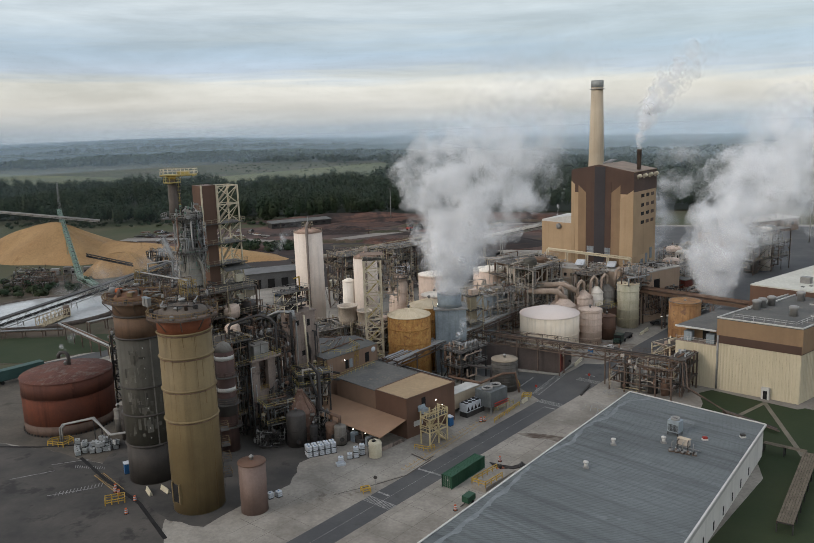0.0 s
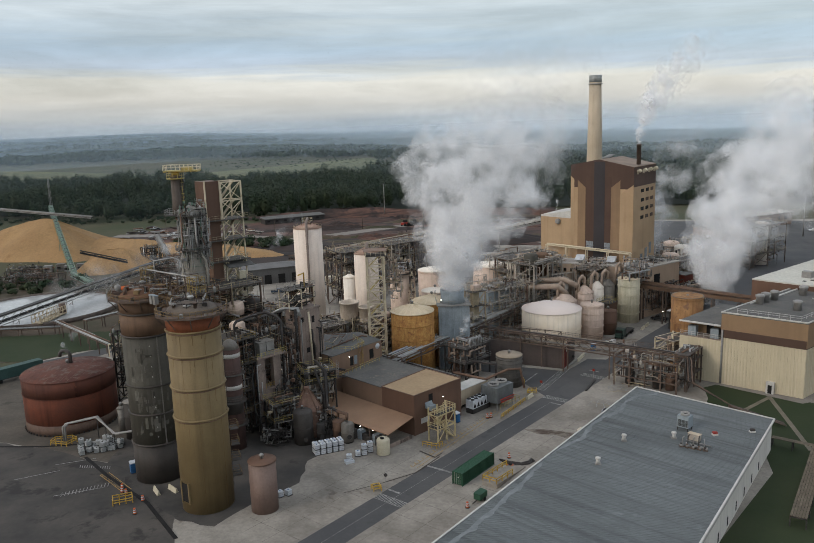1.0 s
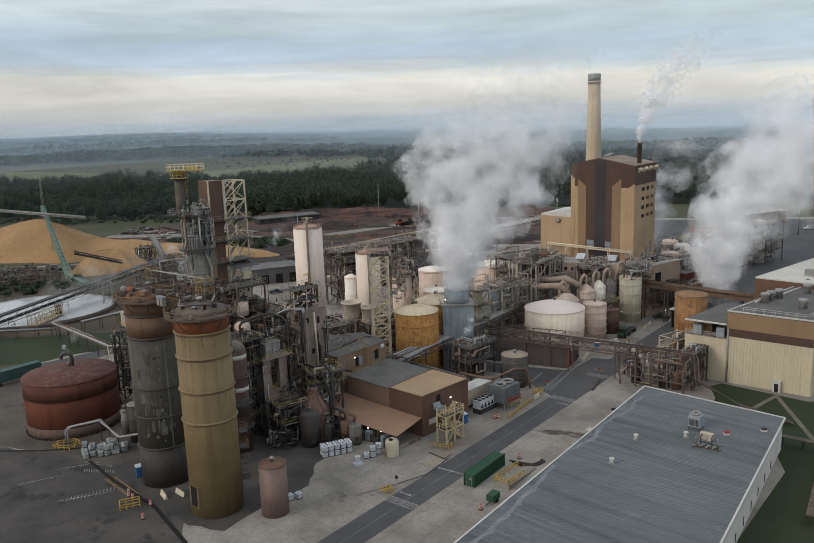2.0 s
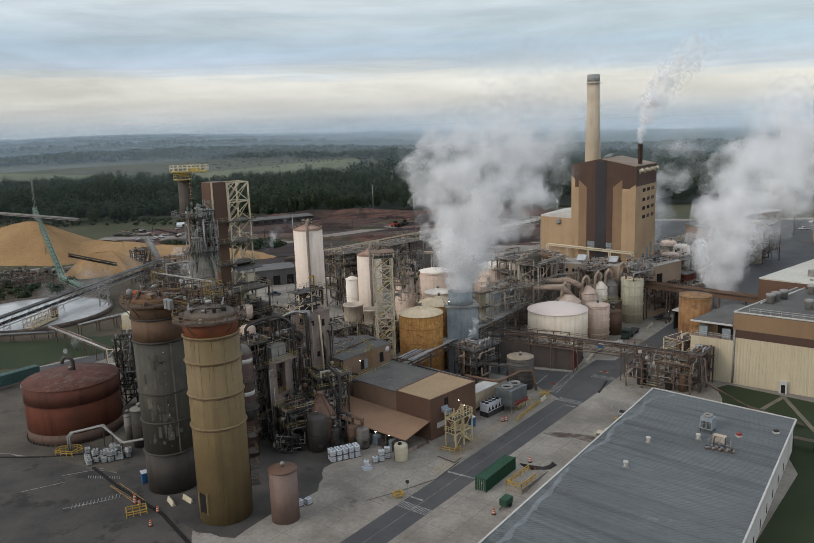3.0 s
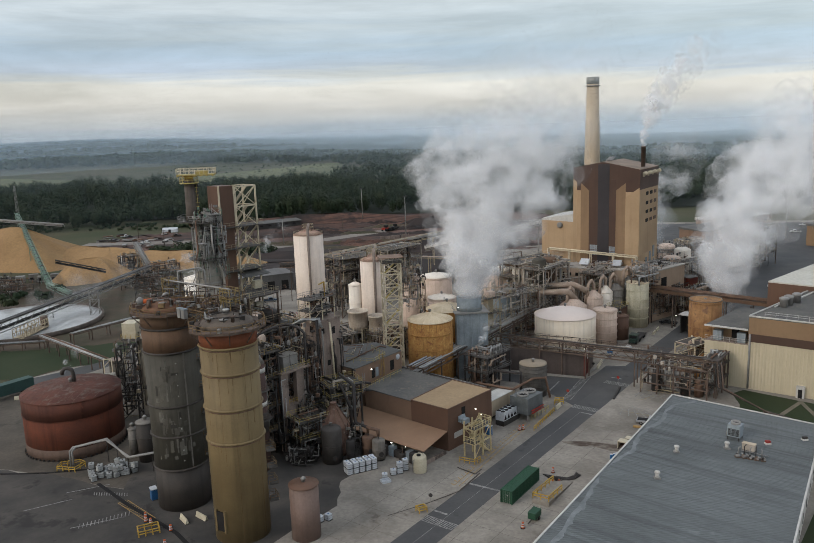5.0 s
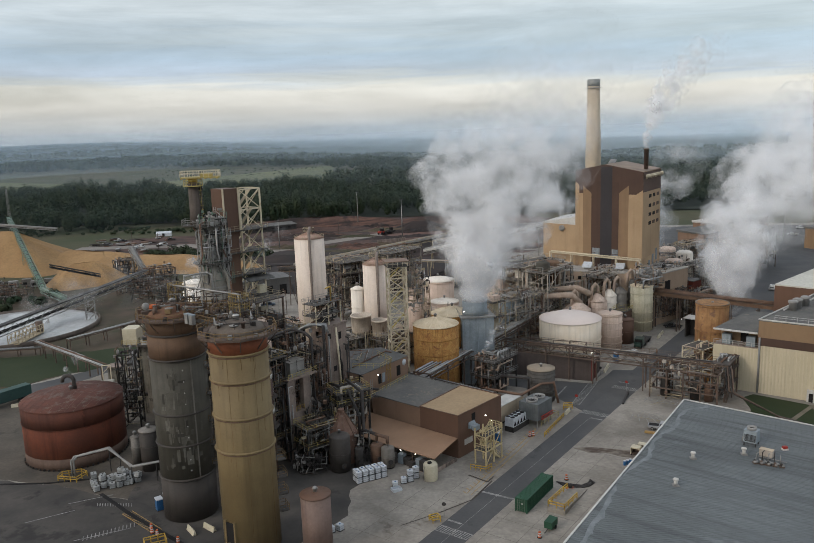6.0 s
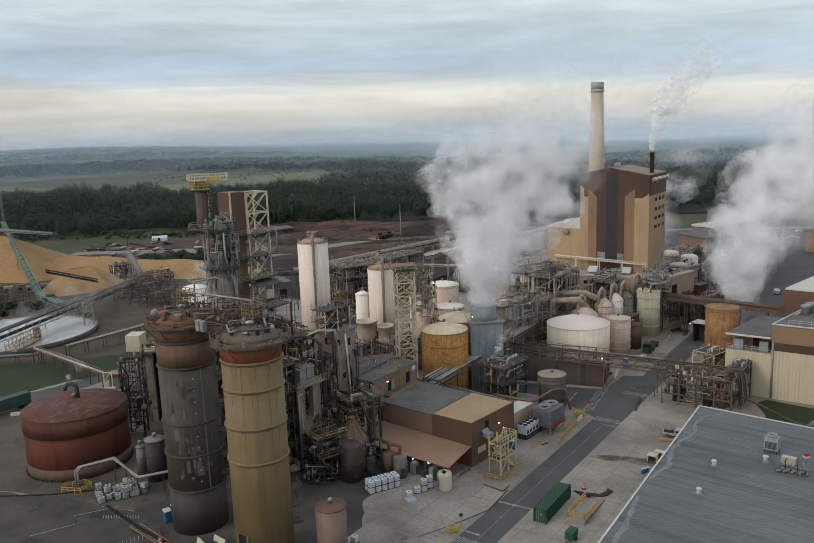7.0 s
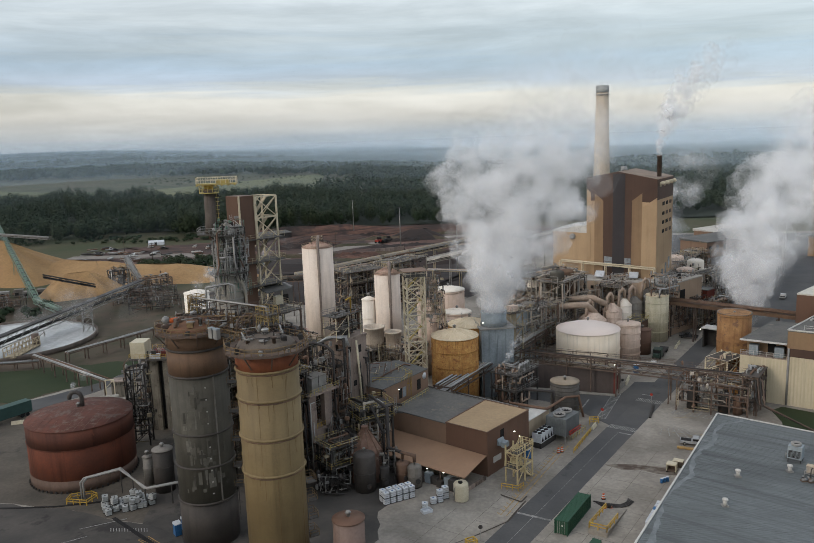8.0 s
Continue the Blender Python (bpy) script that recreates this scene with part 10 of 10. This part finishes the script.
# ---- woods ----
def leaves(n_trees, place, spread, height, clumps, size, seed, mat, name, label):
    """Many crowns of small leaf clumps in one mesh. place(g, n) gives x and y of the trees."""
    g = np.random.default_rng(seed)
    x, y = place(g, n_trees)
    n = len(x)
    z = land(x, y)
    h = height * g.uniform(0.72, 1.15, n) * (1 + 0.16 * np.sin(x / 37 + 0.6 * np.sin(y / 60)) + 0.09 * np.sin(x / 13 + y / 29))
    w = spread * g.uniform(0.7, 1.3, n)
    k = np.repeat(np.arange(n), clumps)
    d = g.normal(size=(len(k), 3))
    d /= np.linalg.norm(d, axis=1)[:, None]
    r = g.uniform(0.35, 1.0, len(k)) ** 0.5
    lobes = 1 + 0.25 * np.sin(5 * np.arctan2(d[:, 1], d[:, 0]) + k)
    p = np.stack([x[k] + d[:, 0] * w[k] * r * lobes, y[k] + d[:, 1] * w[k] * r * lobes, z[k] + h[k] * 0.58 + d[:, 2] * h[k] * 0.42 * r], 1)
    nrm = d + g.normal(0, 0.12, size=d.shape) + np.array([0, 0, 0.4])
    nrm /= np.linalg.norm(nrm, axis=1)[:, None]
    a = np.cross(nrm, g.normal(size=nrm.shape))
    a /= np.linalg.norm(a, axis=1)[:, None]
    b = np.cross(nrm, a)
    s = (size * g.uniform(0.6, 1.4, len(k)))[:, None]
    quad = np.stack([p + a * s, p + b * s * 0.8, p - a * s * 0.9, p - b * s], 1) - (nrm * s * 0.0)[:, None, :]
    quad[:, 0] -= nrm * s * 0.35
    quad[:, 2] -= nrm * s * 0.35
    cnt = len(k)
    me = bpy.data.meshes.new(name)
    me.vertices.add(cnt * 4)
    me.loops.add(cnt * 6)
    me.polygons.add(cnt * 2)
    me.vertices.foreach_set("co", quad.reshape(-1, 3).ravel())
    base = (np.arange(cnt) * 4)[:, None]
    me.loops.foreach_set("vertex_index", (base + np.array([0, 1, 3, 1, 2, 3])).astype(np.int32).ravel())
    me.polygons.foreach_set("loop_start", np.arange(0, cnt * 6, 3, dtype=np.int32))
    me.update()
    me.materials.append(mat)
    return tagged(new(name, me), label, "woodland", kind="stuff")


def belt(y0, y1, x0, x1, clear=None):
    def place(g, n):
        y = np.sqrt(g.uniform(y0 * y0, y1 * y1, n))
        f = g.uniform(0, 1, n)
        x = (x0 + (x1 - x0) * f) * y / y0
        if clear is not None:
            keep = clear(x, y)
            x, y = x[keep], y[keep]
        return x, y
    return place


def front(x, y):
    edge = 552 + 40 * smooth(-150, -40, x) + 10 * np.sin(x / 23) - 20 * smooth(-260, -330, x)
    return y > edge


leaves(3300, belt(520, 900, -420, 330, front), 4.4, 18.5, 230, 0.58, 1, LEAF, "forest_near", "dense dark green mixed woodland at the edge of the mill")
leaves(160, belt(522, 580, -400, 330, front), 4.6, 14, 200, 0.7, 2, LEAF, "forest_edge", "leafy trees along the forest edge")


def not_field(x, y):
    az = x / y
    field = (y > 905) & (y < 1500) & (az < -0.16 + 0.04 * np.sin(y / 90)) & (az > -0.9)
    return ~field


leaves(5000, belt(900, 1650, -760, 540, not_field), 6.5, 18, 44, 1.5, 3, LEAF, "forest_middle", "wide green woodland beyond the mill")
leaves(17500, belt(1500, 4700, -1300, 950), 13, 16, 12, 4.2, 4, LEAF_FAR, "forest_far", "green woodland reaching the horizon, paled by haze in its colour")
hay = M().prism([(-1250, 1480), (-640, 930), (-190, 960), (-250, 1500)], [float(land(a, b)) + 0.2 for a, b in ((-1250, 1480), (-640, 930), (-190, 960), (-250, 1500))], [float(land(a, b)) + 1.2 for a, b in ((-1250, 1480), (-640, 930), (-190, 960), (-250, 1500))])
setting("ground_meadow", hay, material("meadow", (0.135, 0.13, 0.05), (0.085, 0.095, 0.04), 0.95, scale=0.012, grain=0.1, stain=(0.06, 0.072, 0.032), stain_at=0.62, run=(0, (0.07, 0.082, 0.036), 0.5)), "pale green open meadow between the woods")
leaves(90, belt(1240, 1460, -500, -230), 2.0, 2.6, 24, 0.7, 6, LEAF, "meadow_bushes", "scattered bushes on the meadow")
leaves(70, lambda g, n: (g.uniform(-196, -128, n), g.uniform(398, 425, n)), 2.8, 5, 90, 0.6, 7, LEAF, "hedge", "low green bushes beside the chip pile")
leaves(50, lambda g, n: (g.uniform(-270, -195, n), g.uniform(282, 318, n)), 2.6, 4, 90, 0.6, 8, LEAF, "bushes", "dark green bushes near the clarifier")
leaves(130, lambda g, n: (g.uniform(-420, -150, n), g.uniform(520, 560, n)), 2.0, 2.6, 40, 0.6, 9, LEAF, "scrub", "low scrub at the foot of the woods")


# ---- steam ----
STEAM = bpy.data.materials.new("steam")
STEAM.use_nodes = True
sn, sl = STEAM.node_tree.nodes, STEAM.node_tree.links
sn.clear()
attr, wisp, place_, strong, amount = sn.new("ShaderNodeAttribute"), sn.new("ShaderNodeTexNoise"), sn.new("ShaderNodeTexCoord"), sn.new("ShaderNodeMapRange"), sn.new("ShaderNodeMath")
attr.attribute_name = "veil"
wisp.inputs["Scale"].default_value, wisp.inputs["Detail"].default_value, wisp.inputs["Roughness"].default_value = 0.16, 3.0, 0.62
sl.new(place_.outputs["Object"], wisp.inputs["Vector"])
sl.new(wisp.outputs["Fac"], strong.inputs[0])
for socket, value in zip((1, 2, 3, 4), (0.38, 0.70, 0.02, 1.0)):
    strong.inputs[socket].default_value = value
amount.operation = "MULTIPLY"
sl.new(attr.outputs["Fac"], amount.inputs[0])
sl.new(strong.outputs[0], amount.inputs[1])
dif, thru, clear, soft_mix, mixs, outp = sn.new("ShaderNodeBsdfDiffuse"), sn.new("ShaderNodeBsdfTranslucent"), sn.new("ShaderNodeBsdfTransparent"), sn.new("ShaderNodeMixShader"), sn.new("ShaderNodeMixShader"), sn.new("ShaderNodeOutputMaterial")
dif.inputs["Color"].default_value = thru.inputs["Color"].default_value = (0.98, 0.98, 0.985, 1)
soft_mix.inputs[0].default_value = 0.4
sl.new(dif.outputs[0], soft_mix.inputs[1])
sl.new(thru.outputs[0], soft_mix.inputs[2])
sl.new(amount.outputs[0], mixs.inputs[0])
sl.new(clear.outputs[0], mixs.inputs[1])
sl.new(soft_mix.outputs[0], mixs.inputs[2])
sl.new(mixs.outputs[0], outp.inputs["Surface"])
scene.cycles.transparent_max_bounces = 128
# steam copy tinted blue, so the haze colour is put into the veil
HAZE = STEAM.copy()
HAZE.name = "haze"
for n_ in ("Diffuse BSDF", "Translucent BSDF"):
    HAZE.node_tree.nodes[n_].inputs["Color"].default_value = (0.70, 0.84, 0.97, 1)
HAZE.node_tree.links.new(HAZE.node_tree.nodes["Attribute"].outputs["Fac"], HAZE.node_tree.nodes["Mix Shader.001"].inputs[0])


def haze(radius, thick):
    """A thin ring over the woods, distance haze made as tinted veil, fading out upwards."""
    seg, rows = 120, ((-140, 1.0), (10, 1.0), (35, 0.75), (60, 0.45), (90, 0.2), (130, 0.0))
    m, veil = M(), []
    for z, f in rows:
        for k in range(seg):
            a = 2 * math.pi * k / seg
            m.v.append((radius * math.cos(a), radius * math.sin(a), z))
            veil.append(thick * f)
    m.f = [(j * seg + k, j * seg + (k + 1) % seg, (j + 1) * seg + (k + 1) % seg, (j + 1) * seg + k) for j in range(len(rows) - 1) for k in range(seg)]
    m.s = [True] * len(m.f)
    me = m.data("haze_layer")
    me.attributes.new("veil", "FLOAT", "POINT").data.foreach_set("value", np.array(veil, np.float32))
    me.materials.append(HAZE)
    return tagged(new("haze_layer", me), "see-through tinted ring standing in for haze over the distant woods", "haze", kind="stuff")


def plume(spine, puffs, thick, seed, label, shells=1, small=(0.11, 0.38)):
    """A steam plume: thin nested veils round many billows along a spine of (x, y, z, radius, density)."""
    g = np.random.default_rng(seed)
    sp = np.array(spine, float)
    t = g.uniform(0, 1, puffs) ** 1.15 * (len(sp) - 1)
    i = np.minimum(t.astype(int), len(sp) - 2)
    f = (t - i)[:, None]
    row = sp[i] * (1 - f) + sp[i + 1] * f
    off = g.normal(size=(puffs, 3))
    off *= (g.uniform(0, 1, puffs) ** 0.45 / np.linalg.norm(off, axis=1))[:, None]
    c = row[:, :3] + off * row[:, 3:4] * 0.8
    r = row[:, 3] * g.uniform(*small, puffs)
    dense = row[:, 4] * thick * g.uniform(0.5, 1.0, puffs)
    nu, nv = 18, 10
    u, q_ = np.meshgrid(np.linspace(0, 2 * np.pi, nu + 1)[:-1], np.linspace(0.02, np.pi - 0.02, nv + 1))
    ball = np.stack([np.sin(q_) * np.cos(u), np.sin(q_) * np.sin(u), np.cos(q_)], -1).reshape(-1, 3)
    quads = [(j * nu + k, (j + 1) * nu + k, (j + 1) * nu + (k + 1) % nu, j * nu + (k + 1) % nu) for j in range(nv) for k in range(nu)]
    body, density = M(), []
    for b in range(puffs):
        ph = g.uniform(0, 6.28, 6)
        lump = 1 + 0.20 * np.sin(3 * ball[:, 0] + ph[0]) * np.sin(4 * ball[:, 1] + ph[1]) + 0.14 * np.sin(6 * ball[:, 2] + ph[2]) * np.sin(5 * ball[:, 0] + ph[3])
        for s in range(shells):
            pts = c[b] + ball * (r[b] * (1.05 - 0.35 * s) * lump)[:, None]
            body.add(pts.tolist(), quads, True)
            density += [dense[b]] * len(ball)
    me = body.data("steam_plume")
    me.attributes.new("veil", "FLOAT", "POINT").data.foreach_set("value", np.array(density, np.float32))
    me.materials.append(STEAM)
    return tagged(new("steam_plume", me), label, "steam", kind="stuff")


plume([(-21.6, 199.5, 21.0, 2.8, 1), (-20.6, 201, 27, 6.5, 1), (-20, 203, 34, 10.5, 0.9), (-19, 205, 44, 13, 0.6), (-14, 207, 54, 16, 0.35), (-6, 210, 64, 19, 0.16), (4, 214, 78, 22, 0.05)], 620, 0.30, 1, "thick white steam plume rising from the cooling tower", small=(0.10, 0.36))
plume([(-23, 202, 31, 4, 0.8), (-26, 204, 38, 7, 0.8), (-29, 206, 47, 9, 0.7), (-28, 208, 56, 11, 0.45), (-22, 210, 64, 12, 0.15)], 230, 0.26, 21, "billow of steam on the lee side of the plume", small=(0.11, 0.38))
plume([(-14, 203, 33, 5, 0.8), (-8, 205, 41, 9, 0.7), (-2, 207, 50, 10, 0.6), (1, 210, 58, 11, 0.4), (5, 214, 67, 12, 0.12)], 230, 0.23, 22, "billow of steam drifting from the plume", small=(0.11, 0.38))
plume([(58, 236, 12, 5, 0.7), (58, 238, 22, 9, 1), (60, 240, 32, 13, 0.95), (67, 242, 42, 17, 0.75), (82, 246, 52, 21, 0.45), (96, 250, 62, 22, 0.15)], 560, 0.30, 2, "broad white steam plume drifting over the mill", small=(0.10, 0.36))
plume([(38.6, 266.5, 56.7, 0.9, 1), (39.2, 267, 61, 2.2, 1), (41, 268, 66, 3.8, 1), (43.5, 270, 72, 5.2, 0.9), (48, 271, 79, 6.5, 0.55), (56, 272, 86, 7.5, 0.28), (63, 274, 92, 8, 0.06)], 300, 0.42, 3, "white steam trail from the exhaust pipe")
plume([(50, 300, 16, 6, 0.6), (52, 300, 30, 9, 0.6), (56, 302, 44, 11, 0.4), (64, 304, 56, 12, 0.18)], 90, 0.27, 4, "pale steam drifting behind the boiler house")
plume([(12, 281, 33, 0.5, 1), (12.6, 281, 37, 1.2, 1), (14.5, 282, 43, 1.8, 0.6)], 24, 0.35, 5, "thin steam jet on the annex roof")
plume([(-19.5, 192, 10.5, 0.6, 1), (-18.6, 192, 13, 1.8, 0.9), (-15.8, 192, 15.5, 2.6, 0.5)], 40, 0.4, 6, "small steam leak above the pipe rack")
plume([(-111.2, 155.3, 15.4, 0.5, 0.8), (-110.4, 156.2, 18, 1.3, 0.6), (-107.6, 158, 21.5, 2.2, 0.3)], 30, 0.3, 7, "thin steam drifting from the vent of the red tank")
plume([(-112, 325, 13, 2.0, 0.4), (-108, 325, 20, 5, 0.4), (-98, 326, 27, 7, 0.2)], 36, 0.24, 8, "grey steam drifting near the shed")
plume([(-92, 176, 29, 0.8, 0.6), (-90, 176, 33, 2.2, 0.5), (-86, 176, 37, 3.0, 0.3)], 30, 0.3, 9, "white steam beside the silo top")
plume([(-190, 280, 2, 8, 0.5), (-172, 284, 7, 12, 0.5), (-145, 290, 12, 13, 0.3)], 60, 0.09, 10, "faint steam over the clarifier")
plume([(-83, 163, 27, 1.0, 0.8), (-83.5, 163, 33, 2.2, 0.8), (-82, 164, 39, 3.0, 0.3)], 36, 0.35, 11, "white steam beside the flared vessel")
plume([(-80, 140, 38, 0.8, 0.6), (-79, 141, 41, 1.8, 0.5), (-75, 142, 45, 2.6, 0.25)], 24, 0.26, 12, "thin steam above the silo top")
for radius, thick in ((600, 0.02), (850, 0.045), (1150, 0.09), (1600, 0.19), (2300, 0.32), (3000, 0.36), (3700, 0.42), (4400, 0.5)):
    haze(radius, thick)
